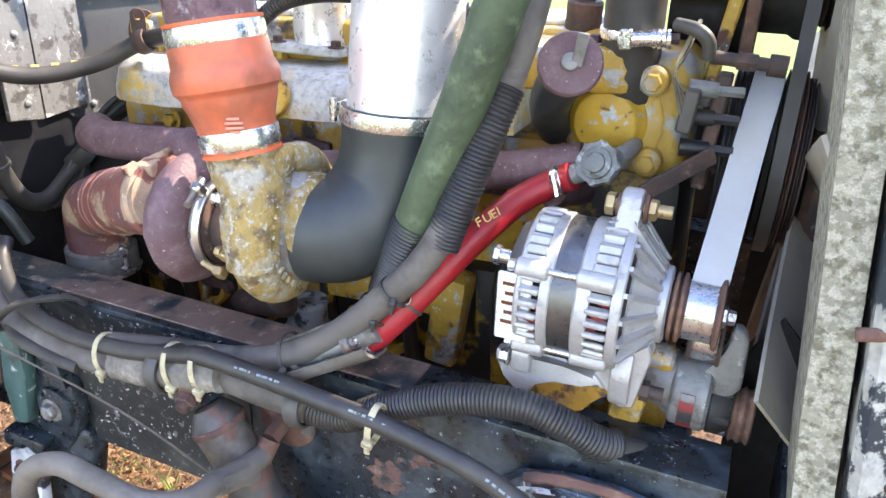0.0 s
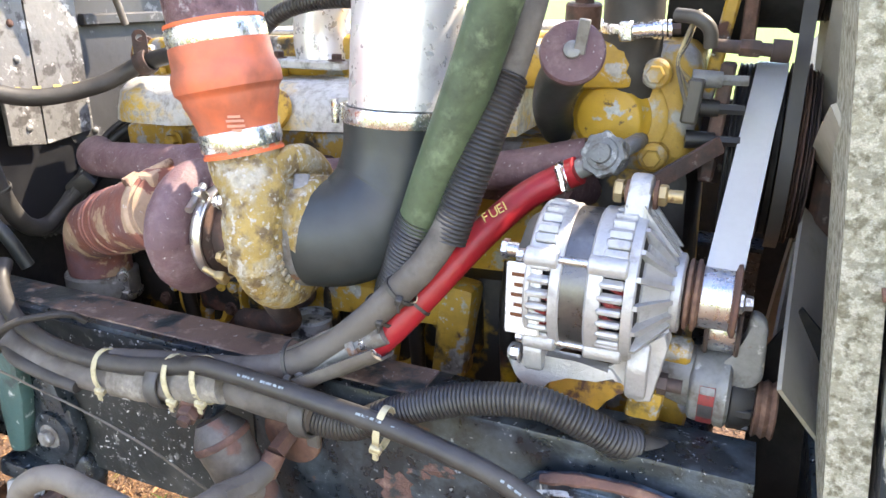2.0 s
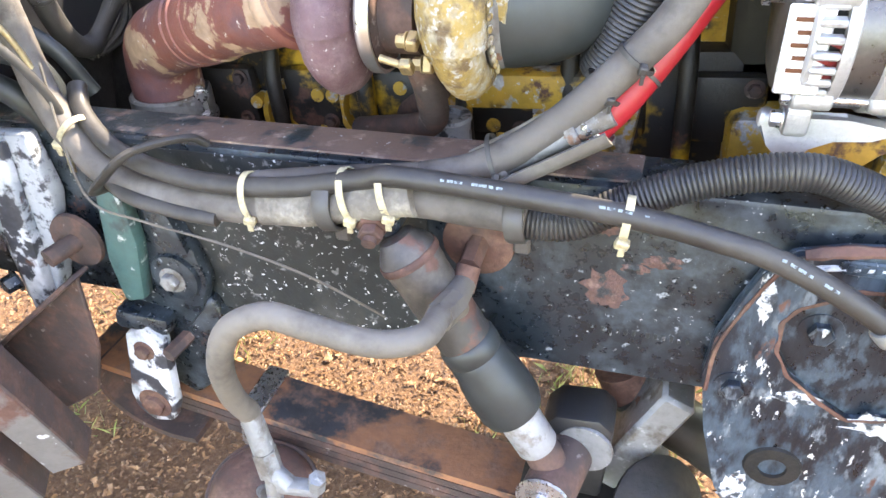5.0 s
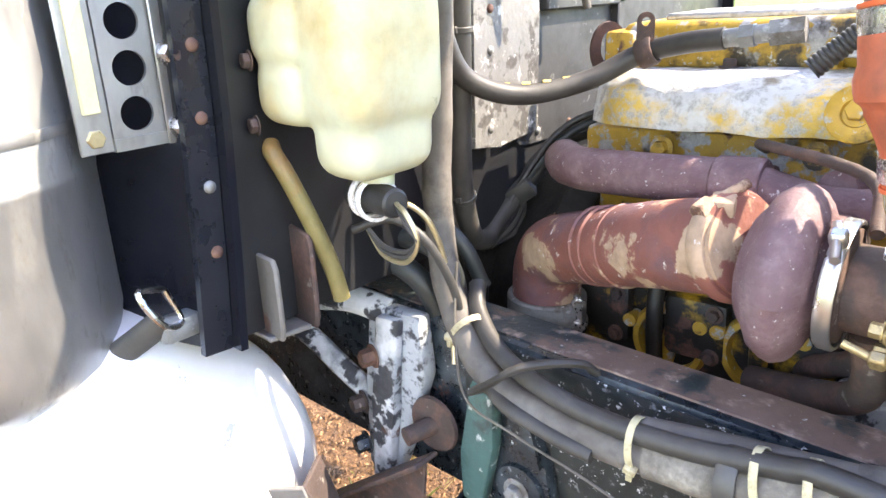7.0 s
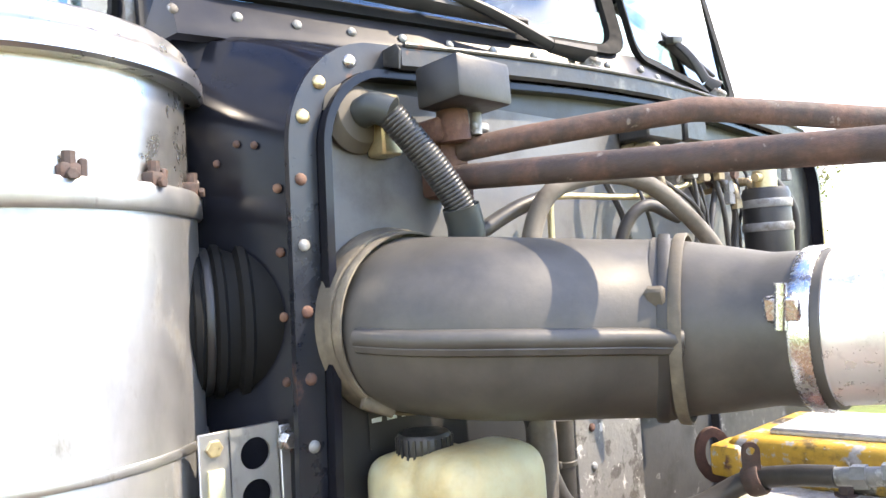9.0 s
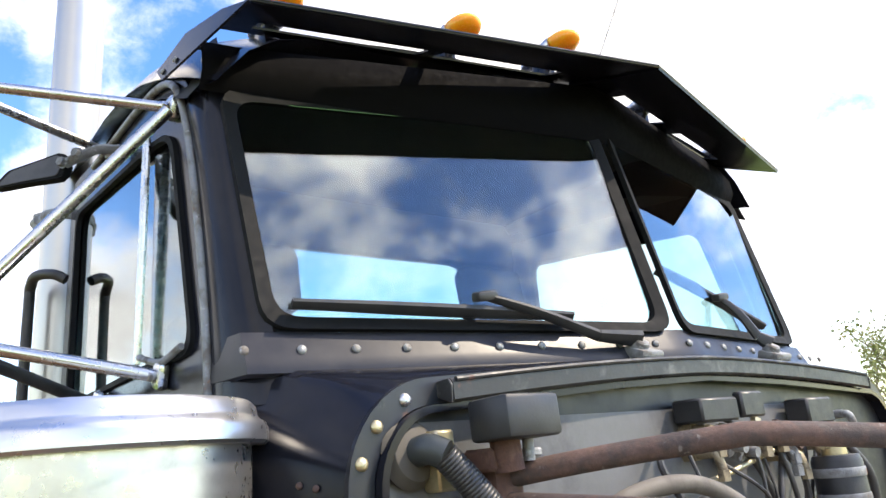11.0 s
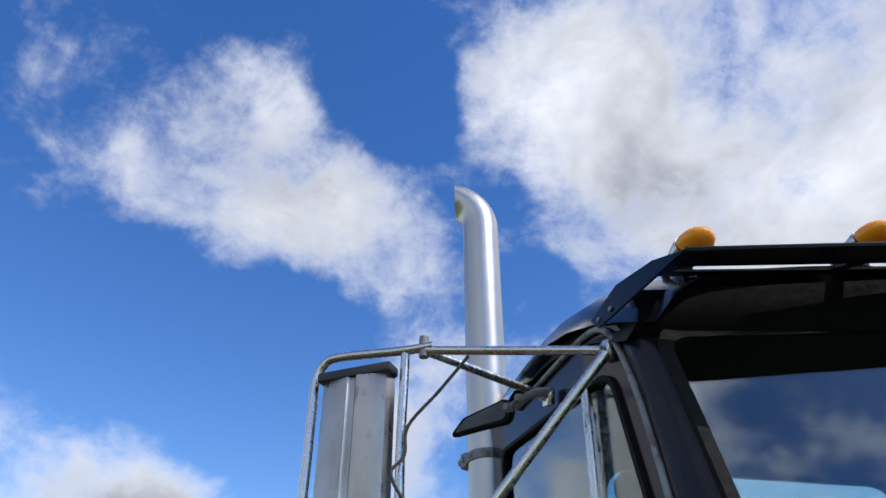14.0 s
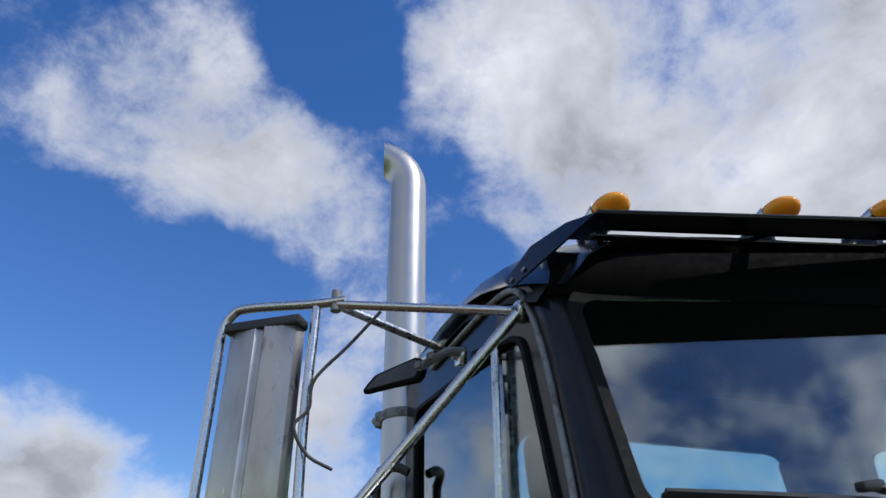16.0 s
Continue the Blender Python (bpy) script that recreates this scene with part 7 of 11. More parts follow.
block(bm, (0.105, -0.05, 1.535), (0.10, 0.11, 0.03), (0, -3, 0), 0.006)
block(bm, (0.125, -0.105, 1.46), (0.018, 0.012, 0.15), (0, 8, 0), 0.003)
part("yellow_bracket", bm, cat_yellow, upper, "yellow bracket with a slanting strut")
bm = B()
cyl(bm, (0.05, -0.02, 1.50), (0.15, -0.02, 1.50), 0.055, seg=22)
part("body", bm, dark_void, upper)
bm = B()
cyl(bm, (0.085, -0.08, 1.53), (0.085, -0.085, 1.60), 0.014, seg=14)
part("rust_stud", bm, dark_rust, upper)
bm = B()
block(bm, (0.165, 0.085, 1.60), (0.26, 0.15, 0.24), (0, -3, 0), 0.03, 3)
for k in range(5):
    block(bm, (0.07 + 0.045 * k, 0.005, 1.60), (0.012, 0.03, 0.20), (0, -3, 0), 0.004)
part("crankcase", bm, dark_void, upper, "greasy black ribbed crankcase")
for k, (r, mm) in enumerate(((0.088, dark_rust), (0.092, dark_void), (0.088, dark_rust))):
    bm = B()
    lathe(bm, (0.228 + 0.015 * k, -0.01, 1.575), (1, 0, 0), [(0, 0), (r - 0.01, 0), (r, 0.002), (r - 0.008, 0.006), (r, 0.010), (r - 0.01, 0.012), (0, 0.012)], 44)
    part("drive_disc", bm, mm, upper)

# rusty bracket and sensor cluster between housing and pulleys
sens = thing("sensor_bracket", (0.12, -0.16, 1.33), "rusty upright bracket with wired sensors", "sensor bracket")
bm = B()
block(bm, (0.135, -0.155, 1.365), (0.018, 0.03, 0.15), (0, 4, 0), 0.003)
part("upright", bm, dark_rust, sens)
for z in (1.42, 1.385, 1.345):
    bm = B()
    cyl(bm, (0.100, -0.175, z), (0.135, -0.170, z), 0.012, 0.010, 12)
    cyl(bm, (0.135, -0.170, z), (0.165, -0.168, z), 0.007, seg=6)
    part("sensor", bm, plastic if z < 1.4 else dull_alu, sens)
bm = B()
block(bm, (0.105, -0.19, 1.395), (0.02, 0.02, 0.055), (0, 5, 0), 0.003)
part("connector", bm, grey_plastic, sens)
for k in range(4):
    bm = B()
    sweep(bm, [(0.10, -0.195, 1.42 - 0.012 * k), (0.085, -0.215, 1.44), (0.092, -0.21, 1.475 - 0.004 * k), (0.10, -0.17, 1.50)], 0.0026, 6, 5)
    part("wire", bm, loom_tape if k % 2 else brass_zinc, sens)
bm = B()
sweep(bm, [(0.075, -0.185, 1.495), (0.10, -0.20, 1.492), (0.115, -0.20, 1.480), (0.118, -0.195, 1.46)], 0.0085, 12, 5)
part("elbow_boot", bm, grey_plastic, sens)
bm = B()
cyl(bm, (0.12, -0.19, 1.462), (0.185, -0.185, 1.458), 0.008, seg=10)
cyl(bm, (0.185, -0.185, 1.458), (0.205, -0.184, 1.457), 0.013, seg=12)
cyl(bm, (0.15, -0.188, 1.460), (0.172, -0.186, 1.459), 0.011, seg=6)
part("plug", bm, dark_rust, sens)
bm = B()
a, b = Vector((0.06, -0.25, 1.29)), Vector((0.145, -0.19, 1.345))
block(bm, (a + b) / 2, ((b - a).length, 0.006, 0.022), (0, -math.degrees(math.asin((b.z - a.z) / (b - a).length)), math.degrees(math.atan2(b.y - a.y, b.x - a.x))), 0.001)
part("flat_strap", bm, dark_rust, sens, "flat brown adjuster strap")

# ---- radiator hose with its constant-torque clamp ----
rh = thing("radiator_hose", (0.02, -0.16, 1.43), "thick black upper radiator hose with a bright spring clamp", "hose")
bm = B()
sweep(bm, [(0.018, -0.14, 1.40), (0.020, -0.152, 1.45), (0.019, -0.158, 1.52), (0.02, -0.155, 1.60), (0.06, -0.14, 1.68), (0.16, -0.12, 1.72), (0.26, -0.1, 1.73)], lambda u: 0.041 if u < 0.13 else 0.038, 26, 7)
part("hose_body", bm, dark_hose, rh)
bm = B()
band(bm, (0.0195, -0.155, 1.478), (0, -0.05, 1), 0.039, 0.013, 0.0016, 32)
part("band", bm, zinc, rh)
bm = B()
cyl(bm, (0.010, -0.200, 1.474), (0.062, -0.197, 1.479), 0.010, seg=16, bev=0.002)
for k in range(4):
    cyl(bm, (0.050 + 0.006 * k, -0.1975, 1.478), (0.054 + 0.006 * k, -0.197, 1.4785), 0.0118, seg=16)
block(bm, (0.020, -0.200, 1.475), (0.016, 0.020, 0.024), (0, -5, 0), 0.002)
part("spring_screw", bm, zinc, rh, "bright spring-loaded clamp screw")
bm = B()
cyl(bm, (0.070, -0.197, 1.479), (0.082, -0.196, 1.480), 0.007, seg=6)
part("screw_head", bm, dark_rust, rh)

# ---- radiator side: fan shroud, fan, steel post ----
shroud = thing("fan_shroud", (0.30, -0.2, 0.70), "bare glass-fibre fan shroud edge beside the pulleys", "fan shroud")
LEAN_X = -0.115


def shx(z, x0=0.278):
    return x0 + LEAN_X * (z - 1.15)


bm = B()
loop = []
for k in range(22):
    z = 0.62 + 1.15 * k / 21
    w = 0.004 * noise.noise((z * 6, 1.3, 0))
    x = shx(z)
    loop.append([bm.verts.new(q) for q in ((x + w, -0.492, z), (x + 0.034, -0.498, z), (x + 0.036, -0.47, z), (x + 0.010, -0.463, z), (x + 0.012, -0.30, z), (x + 0.004, -0.30, z), (x + 0.001 + w, -0.465, z))])
for a, b in zip(loop, loop[1:]):
    for i in range(7):
        j = (i + 1) % 7
        bm.faces.new((a[i], a[j], b[j], b[i]))
bm.faces.new(loop[0])
bm.faces.new(loop[-1][::-1])
part("side_flange", bm, fibre, shroud)
bm = B()
block(bm, (0.33, 0.02, 1.70), (0.09, 0.95, 0.03), bev=0.006)
part("top_flange", bm, fibre, shroud)
bm = B()
block(bm, (shx(1.15) + 0.03, 0.40, 1.2), (0.02, 0.20, 1.1), (0, -6, 0), 0.004)
part("far_side", bm, fibre, shroud)
# added near-black sheet that darkens the gap between rail end and shroud
bm = B()
plate(bm, [(0.225, 0.56), (0.335, 0.56), (0.315, 0.96), (0.300, 1.13), (0.262, 1.17), (0.225, 1.10)], FACE_OUT(0, -0.24, 0), 0.006, 0.001)
solo("rubber_flap", bm, dark_void, "near-black sheet added to darken the gap between rail end and shroud", "flap")
fan = thing("cooling_fan", (0.31, 0.0, 0.95), "cream plastic cooling fan between pulleys and radiator", "fan")
bm = B()
lathe(bm, (0.262, 0.0, 1.27), (1, 0, 0), [(0, 0), (0.09, 0), (0.10, 0.01), (0.10, 0.04), (0, 0.045)], 30)
part("hub", bm, dark_rust, fan)
for k in range(8):
    a = radians(45 * k + 33)
    bm = B()
    rad = Vector((0, math.cos(a), math.sin(a)))
    tan = Vector((0, -math.sin(a), math.cos(a)))
    ring = []
    for q in range(6):
        r = 0.09 + 0.30 * q / 5
        w = 0.047 + 0.038 * q / 5
        tw = radians(38 - 10 * q / 5)
        ch = (tan * math.cos(tw) + Vector((1, 0, 0)) * math.sin(tw)) * w
        c = Vector((0.283, 0.0, 1.27)) + rad * r
        nrm = ch.cross(rad).normalized() * 0.0025
        ring.append([bm.verts.new(v) for v in (c - ch + nrm, c + ch + nrm, c + ch - nrm, c - ch - nrm)])
    for p, q in zip(ring, ring[1:]):
        for i in range(4):
            j = (i + 1) % 4
            bm.faces.new((p[i], p[j], q[j], q[i]))
    bm.faces.new(ring[0])
    bm.faces.new(ring[-1][::-1])
    part("blade", bm, cream, fan)
bm = B()
block(bm, (0.395, 0.0, 1.2), (0.05, 0.92, 1.0), (0, -6, 0), 0.005)
solo("radiator", bm, dark_void, "dark radiator core ahead of the fan", "radiator", base=(0.42, 0, 0.70))

post = thing("radiator_post", (0.36, -0.52, 0.70), "steel radiator side post with flaking black and white paint", "post")
bm = B()
loop = []
for k in range(12):
    z = 0.62 + 1.15 * k / 11
    x = shx(z, 0.318)
    loop.append([bm.verts.new(q) for q in ((x, -0.515, z), (x + 0.008, -0.523, z), (x + 0.15, -0.523, z), (x + 0.15, -0.516, z), (x + 0.010, -0.515, z), (x + 0.008, -0.42, z), (x, -0.42, z))])
for a, b in zip(loop, loop[1:]):
    for i in range(7):
        j = (i + 1) % 7
        bm.faces.new((a[i], a[j], b[j], b[i]))
bm.faces.new(loop[0])
bm.faces.new(loop[-1][::-1])
part("channel", bm, post_paint, post)
for z, dx in ((1.165, 0.035), (1.30, 0.03), (1.42, 0.03), (0.96, 0.03), (0.945, 0.075), (0.87, 0.035), (0.862, 0.075), (0.80, 0.03), (0.83, 0.095)):
    bm = B()
    rivet(bm, (shx(z, 0.318) + dx, -0.523, z), (0, -1, 0), 0.009)
    part("rivet", bm, rust_steel, post, "rusty rivet")
bm = B()
lathe(bm, (shx(0.905, 0.318) + 0.085, -0.5225, 0.905), (0, -1, 0), [(0.010, 0), (0.010, 0.001), (0.008, 0.0011), (0.008, -0.004), (0, -0.004)], 18)
part("hole", bm, dark_void, post)
bm = B()
cyl(bm, (shx(1.30, 0.318) - 0.012, -0.519, 1.30), (shx(1.30, 0.318) + 0.01, -0.519, 1.305), 0.006, seg=10)
part("side_stud", bm, rust_steel, post)
# warning label
lab = thing("warning_label", (0.37, -0.525, 1.03), "orange fan warning sticker on the painted post", "label")
bm = B()
lx = shx(1.07, 0.318) + 0.012
plate(bm, rounded(0.10, 0.094, 0.006, 3, lx + 0.055, 1.070), FACE_OUT(0, -0.5235, 0), 0.0008)
part("sticker", bm, orange_label, lab)


def words(text, x, z, size, parent, mat, y=-0.5248, align="LEFT", name="printing", tilt=0.0, m=None):
    cu = bpy.data.curves.new(name, "FONT")
    cu.body, cu.size, cu.align_x, cu.extrude = text, size, align, 0.0002
    ob = new(name, cu)
    me = bpy.data.meshes.new_from_object(ob)
    bpy.data.objects.remove(ob)
    bpy.data.curves.remove(cu)
    me.transform(m if m is not None else pose(x, y, z, 90, tilt, 0))
    base = BASE.get(parent, Vector())
    me.transform(Matrix.Translation(-base))
    me.materials.append(mat)
    o = new(name, me)
    o.parent = parent
    BASE[o] = base
    return o


words("CAUTION", lx + 0.040, 1.1005, 0.013, lab, dark_text)
words("FAN BLADES", lx + 0.019, 1.0855, 0.0115, lab, dark_text)
words("KEEP CLEAR", lx + 0.012, 1.0735, 0.009, lab, dark_text)
words("ENGINE", lx + 0.032, 1.0635, 0.009, lab, dark_text)
words("FAN", lx + 0.030, 1.0515, 0.0105, lab, dark_text)
words("WITHOUT", lx + 0.029, 1.0395, 0.0105, lab, dark_text)
bm = B()
block(bm, (lx + 0.055, -0.5246, 1.0575), (0.085, 0.0004, 0.0008))
part("scratch_line", bm, white_label, lab)
# bent pipe and wires at the foot of the post
bm = B()
sweep(bm, [(0.243, -0.475, 0.96), (0.25, -0.49, 0.90), (0.265, -0.49, 0.876), (0.29, -0.485, 0.90), (0.315, -0.48, 0.97), (0.325, -0.48, 1.02)], 0.0055, 10, 7)
solo("thin_pipe", bm, dark_hose, "thin black pipe bent round to the radiator post", "pipe")
bm = B()
sweep(bm, [(0.262, -0.44, 0.86), (0.30, -0.43, 0.92), (0.33, -0.42, 0.955)], 0.006, 8, 4)
solo("stay_rod", bm, dull_alu, "grey stay rod beside the radiator post", "rod")
bm = B()
cyl(bm, (0.215, -0.495, 0.800), (0.345, -0.50, 0.735), 0.021, 0.023, 18)
solo("coolant_sleeve", bm, rust_steel, "rusty brown pipe sleeve over the end of the black hose", "pipe")
bm = B()
block(bm, (0.25, -0.40, 0.92), (0.03, 0.05, 0.10), (0, 10, 0), 0.004)
block(bm, (0.258, -0.38, 0.78), (0.05, 0.08, 0.20), (0, 8, 0), 0.006)
block(bm, (0.315, -0.30, 0.80), (0.02, 0.34, 0.46), (0, -4, 0), 0.004)
solo("radiator_mount", bm, black_frame, "black radiator mount bolted below the post", "mount")

# ---- hoses and looms in front of the engine ----
green = thing("green_hose", (-0.18, -0.40, 1.20), "faded green ribbed coolant hose with a black loom end", "hose")
bm = B()
sweep(bm, [(-0.172, -0.391, 1.255), (-0.150, -0.395, 1.315), (-0.112, -0.40, 1.415), (-0.075, -0.405, 1.52), (-0.045, -0.405, 1.62), (0.0, -0.39, 1.72), (0.10, -0.36, 1.80), (0.25, -0.3, 1.82)], 0.0275, 22, 8)
part("hose_body", bm, green_rubber, green)
bm = B()
sweep(bm, [(-0.168, -0.392, 1.268), (-0.185, -0.39, 1.225), (-0.203, -0.382, 1.178), (-0.215, -0.372, 1.150)], 0.0285, 20, 8, rib=0.0023, pitch=0.0051)
part("loom_end", bm, loom, green, "black corrugated loom end")

loom1 = thing("corrugated_loom", (-0.14, -0.38, 1.25), "black corrugated loom over an old brown hose", "loom")
bm = B()
sweep(bm, [(-0.126, -0.412, 1.252), (-0.108, -0.40, 1.315), (-0.088, -0.385, 1.385), (-0.075, -0.365, 1.435)], 0.0225, 20, 8, rib=0.0023, pitch=0.0051)
part("loom_sleeve", bm, loom, loom1)
bm = B()
sweep(bm, [(-0.40, -0.462, 1.045), (-0.335, -0.455, 1.062), (-0.262, -0.44, 1.105), (-0.19, -0.43, 1.175), (-0.135, -0.418, 1.245), (-0.095, -0.39, 1.35), (-0.072, -0.36, 1.45), (-0.062, -0.33, 1.52), (-0.075, -0.28, 1.56), (-0.13, -0.2, 1.57)], 0.0185, 18, 8)
part("inner_hose", bm, grey_hose, loom1, "dusty grey-brown hose")

fuel = thing("fuel_hose", (-0.20, -0.42, 1.08), "red rubber fuel hose lettered FUEL with clamps at both ends", "hose")
FP = [(-0.222, -0.428, 1.098), (-0.188, -0.415, 1.135), (-0.150, -0.385, 1.185), (-0.112, -0.34, 1.235), (-0.075, -0.285, 1.275), (-0.035, -0.255, 1.299), (-0.015, -0.256, 1.310)]
bm = B()
sweep(bm, FP, 0.0185, 20, 8)
part("hose_body", bm, red_rubber, fuel)
worm_clamp(fuel, (-0.033, -0.254, 1.300), (1, 0.1, 0.4), 0.0187, 0.012, (0, -1, 0.2), zinc)
worm_clamp(fuel, (-0.216, -0.427, 1.103), (1, 0.3, 0.95), 0.0187, 0.011, (-0.5, -0.6, 0.6), zinc)
mm = frame_at((-0.104, -0.3508, 1.2645), (0.70, 0.55, 0.45), (-0.25, -0.1, 0.95))
for k, (ch, du) in enumerate((("F", 0.0), ("U", 0.010), ("E", 0.0205), ("l", 0.0295))):
    words(ch, 0, 0, 0.017, fuel, yellow_text, m=mm @ Matrix.Translation((du - 0.004, -0.006 + 0.0004 * k, 0.0022 + 0.0007 * k)), name="hand_lettering")
# valve at the upper end
valve = thing("fuel_valve", (0.02, -0.26, 1.30), "corroded grey shut-off valve with a scalloped hand wheel", "valve")
vd = Vector((-0.15, -0.92, 0.35)).normalized()
vc = Vector((0.020, -0.268, 1.334))
bm = B()
n = 48
mv = Matrix.Translation(vc) @ along(vd)
ro = [(0.0265 + 0.003 * math.cos(8 * a)) for a in [2 * math.pi * k / n for k in range(n)]]
plate(bm, [(ro[k] * math.cos(2 * math.pi * k / n), ro[k] * math.sin(2 * math.pi * k / n)) for k in range(n)], mv, 0.016, 0.002)
part("hand_wheel", bm, wheel_grey, valve)
bm = B()
lathe(bm, vc + vd * 0.016, vd, [(0.020, 0), (0.019, 0.003), (0.013, 0.004), (0.012, 0.008), (0, 0.009)], 22)
part("wheel_boss", bm, wheel_grey, valve)
bm = B()
cyl(bm, vc - vd * 0.045, vc, 0.014, seg=16)
cyl(bm, (-0.02, -0.252, 1.308), (0.036, -0.238, 1.338), 0.013, seg=16)
block(bm, (0.014, -0.244, 1.328), (0.036, 0.03, 0.032), (0, -25, 10), 0.005, 2)
sweep(bm, [(0.034, -0.238, 1.338), (0.042, -0.215, 1.340), (0.044, -0.17, 1.338)], 0.011, 12, 5)
part("valve_body", bm, dull_alu, valve)

# open grey sleeve round the lower hose joint
sleeve = thing("split_sleeve", (-0.27, -0.45, 1.04), "split grey rubber sleeve round the fuel hose joint", "sleeve")
bm = B()
sd = (Vector((-0.205, -0.44, 1.125)) - Vector((-0.335, -0.455, 1.052))).normalized()
m = Matrix.Translation((-0.335, -0.452, 1.050)) @ along(sd)
ln = 0.150
segs = 20
ra = []
for h in (0, 0.05, 0.1, ln):
    row_o, row_i = [], []
    for k in range(segs):
        a = radians(-175 + 250 * k / (segs - 1))
        wob = 1 + 0.22 * noise.noise((h * 20, k * 0.3, 2))
        row_o.append(bm.verts.new(m @ Vector((0.034 * wob * math.cos(a), 0.030 * wob * math.sin(a), h))))
        row_i.append(bm.verts.new(m @ Vector((0.030 * wob * math.cos(a), 0.026 * wob * math.sin(a), h))))
    ra.append((row_o, row_i))
for (o1, i1), (o2, i2) in zip(ra, ra[1:]):
    for k in range(segs - 1):
        bm.faces.new((o1[k], o1[k + 1], o2[k + 1], o2[k]))
        bm.faces.new((i1[k], i2[k], i2[k + 1], i1[k + 1]))
    for k in (0, segs - 1):
        bm.faces.new((o1[k], o2[k], i2[k], i1[k]))
for o, i in (ra[0], ra[-1]):
    for k in range(segs - 1):
        bm.faces.new((o[k], o[k + 1], i[k + 1], i[k]))
part("split_shell", bm, grey_hose, sleeve)
bm = B()
cyl(bm, m @ Vector((0, 0, 0.0)), m @ Vector((0, 0, ln + 0.01)), 0.013, seg=14)
part("joint_pipe", bm, dull_alu, sleeve)
for h in (0.028, 0.115):
    bm = B()
    band(bm, m @ Vector((0, 0, h)), sd, 0.014, 0.012, 0.002, 20)
    cyl(bm, m @ Vector((0.004, -0.018, h)), m @ Vector((-0.012, -0.018, h)), 0.005, seg=8)
    part("joint_clamp", bm, dull_alu, sleeve)
for p, d, r in (((-0.315, -0.455, 1.072), (1, 0.1, 0.35), 0.029), ((-0.178, -0.428, 1.185), (0.6, 0.1, 0.8), 0.021), ((-0.208, -0.42, 1.150), (0.6, 0.1, 0.7), 0.024)):
    zip_tie(p, d, r, black_nylon, "black cable tie round the hoses", tail=(0.3, -1, -0.2), width=0.005)
zip_tie((-0.170, -0.401, 1.159), (0.5, 0.4, 0.65), 0.0192, black_nylon, "black cable tie across the red hose", tail=(-0.8, -0.5, 0.4), width=0.004)

# ---- harness along the rail ----
har = thing("wiring_harness", (-0.60, -0.48, 0.98), "dusty black cable harness running along the frame rail", "cable harness")
bm = B()
sweep(bm, [(-0.955, -0.42, 1.56), (-0.958, -0.42, 1.40), (-0.962, -0.425, 1.26), (-0.952, -0.43, 1.14), (-0.905, -0.455, 1.065), (-0.84, -0.475, 1.012), (-0.77, -0.485, 0.992), (-0.66, -0.488, 0.990), (-0.56, -0.487, 1.002), (-0.44, -0.484, 1.024), (-0.36, -0.484, 1.026), (-0.275, -0.482, 1.018)], 0.0205, 18, 8)
lumpy(bm, 0.0022, 28)
part("main_cable", bm, grey_hose, har)
bm = B()
sweep(bm, [(-0.905, -0.41, 1.10), (-0.88, -0.44, 1.075), (-0.82, -0.47, 1.045), (-0.74, -0.49, 1.032), (-0.66, -0.495, 1.025), (-0.56, -0.498, 1.033), (-0.46, -0.500, 1.056), (-0.42, -0.503, 1.066), (-0.31, -0.505, 1.062), (-0.17, -0.505, 1.050), (-0.09, -0.505, 1.036), (-0.015, -0.503, 1.014), (0.08, -0.502, 0.962), (0.14, -0.503, 0.906), (0.195, -0.502, 0.830), (0.225, -0.502, 0.795)], 0.0125, 16, 8)
part("air_hose", bm, dark_hose, har, "black rubber hose with faint pale printing")
bm = B()
sweep(bm, [(-0.62, -0.482, 1.020), (-0.53, -0.47, 1.030), (-0.47, -0.468, 1.038), (-0.40, -0.462, 1.045)], 0.0175, 16, 8)
part("branch_hose", bm, grey_hose, har)
bm = B()
sweep(bm, [(-0.91, -0.43, 1.075), (-0.86, -0.46, 1.02), (-0.80, -0.50, 0.998), (-0.72, -0.507, 0.985), (-0.66, -0.506, 0.98)], 0.010, 12, 7)
part("side_cable", bm, dark_hose, har)
bm = B()
sweep(bm, [(-0.40, -0.492, 1.040), (-0.45, -0.494, 1.030), (-0.52, -0.490, 1.012), (-0.60, -0.488, 1.000)], 0.027, 16, 6, flat=0.85)
lumpy(bm, 0.004, 40)
part("taped_joint", bm, loom_tape, har, "joint wrapped in old cloth tape")
# pale printing, not readable
for k in range(60):
    u = k / 59
    if k % 19 > 7 or k % 5 == 3:
        continue
    x = -0.36 + 0.52 * u
    pts_ = [(-0.42, 1.066), (-0.31, 1.062), (-0.17, 1.050), (-0.09, 1.036), (-0.015, 1.014), (0.08, 0.962), (0.14, 0.906), (0.195, 0.830)]
    for (x0, z0), (x1, z1) in zip(pts_, pts_[1:]):
        if x0 <= x <= x1:
            z = z0 + (z1 - z0) * (x - x0) / (x1 - x0)
            ang = math.degrees(math.atan2(z1 - z0, x1 - x0))
    bm = B()
    block(bm, (x, -0.5132, z + 0.0094), (0.0045 + 0.002 * (k % 3), 0.0012, 0.0030), (-40, -ang, 0))
    part("hose_print", bm, worn_print, har)
cor = thing("corrugated_loom", (-0.1, -0.46, 0.99), "black corrugated loom arching over the frame rail", "loom")
bm = B()
sweep(bm, [(-0.295, -0.476, 1.010), (-0.23, -0.470, 1.010), (-0.18, -0.462, 1.035), (-0.12, -0.455, 1.062), (-0.06, -0.45, 1.080), (0.0, -0.445, 1.086), (0.045, -0.438, 1.072), (0.085, -0.425, 1.050), (0.105, -0.41, 1.040)], 0.0200, 20, 8, rib=0.0021, pitch=0.0052)
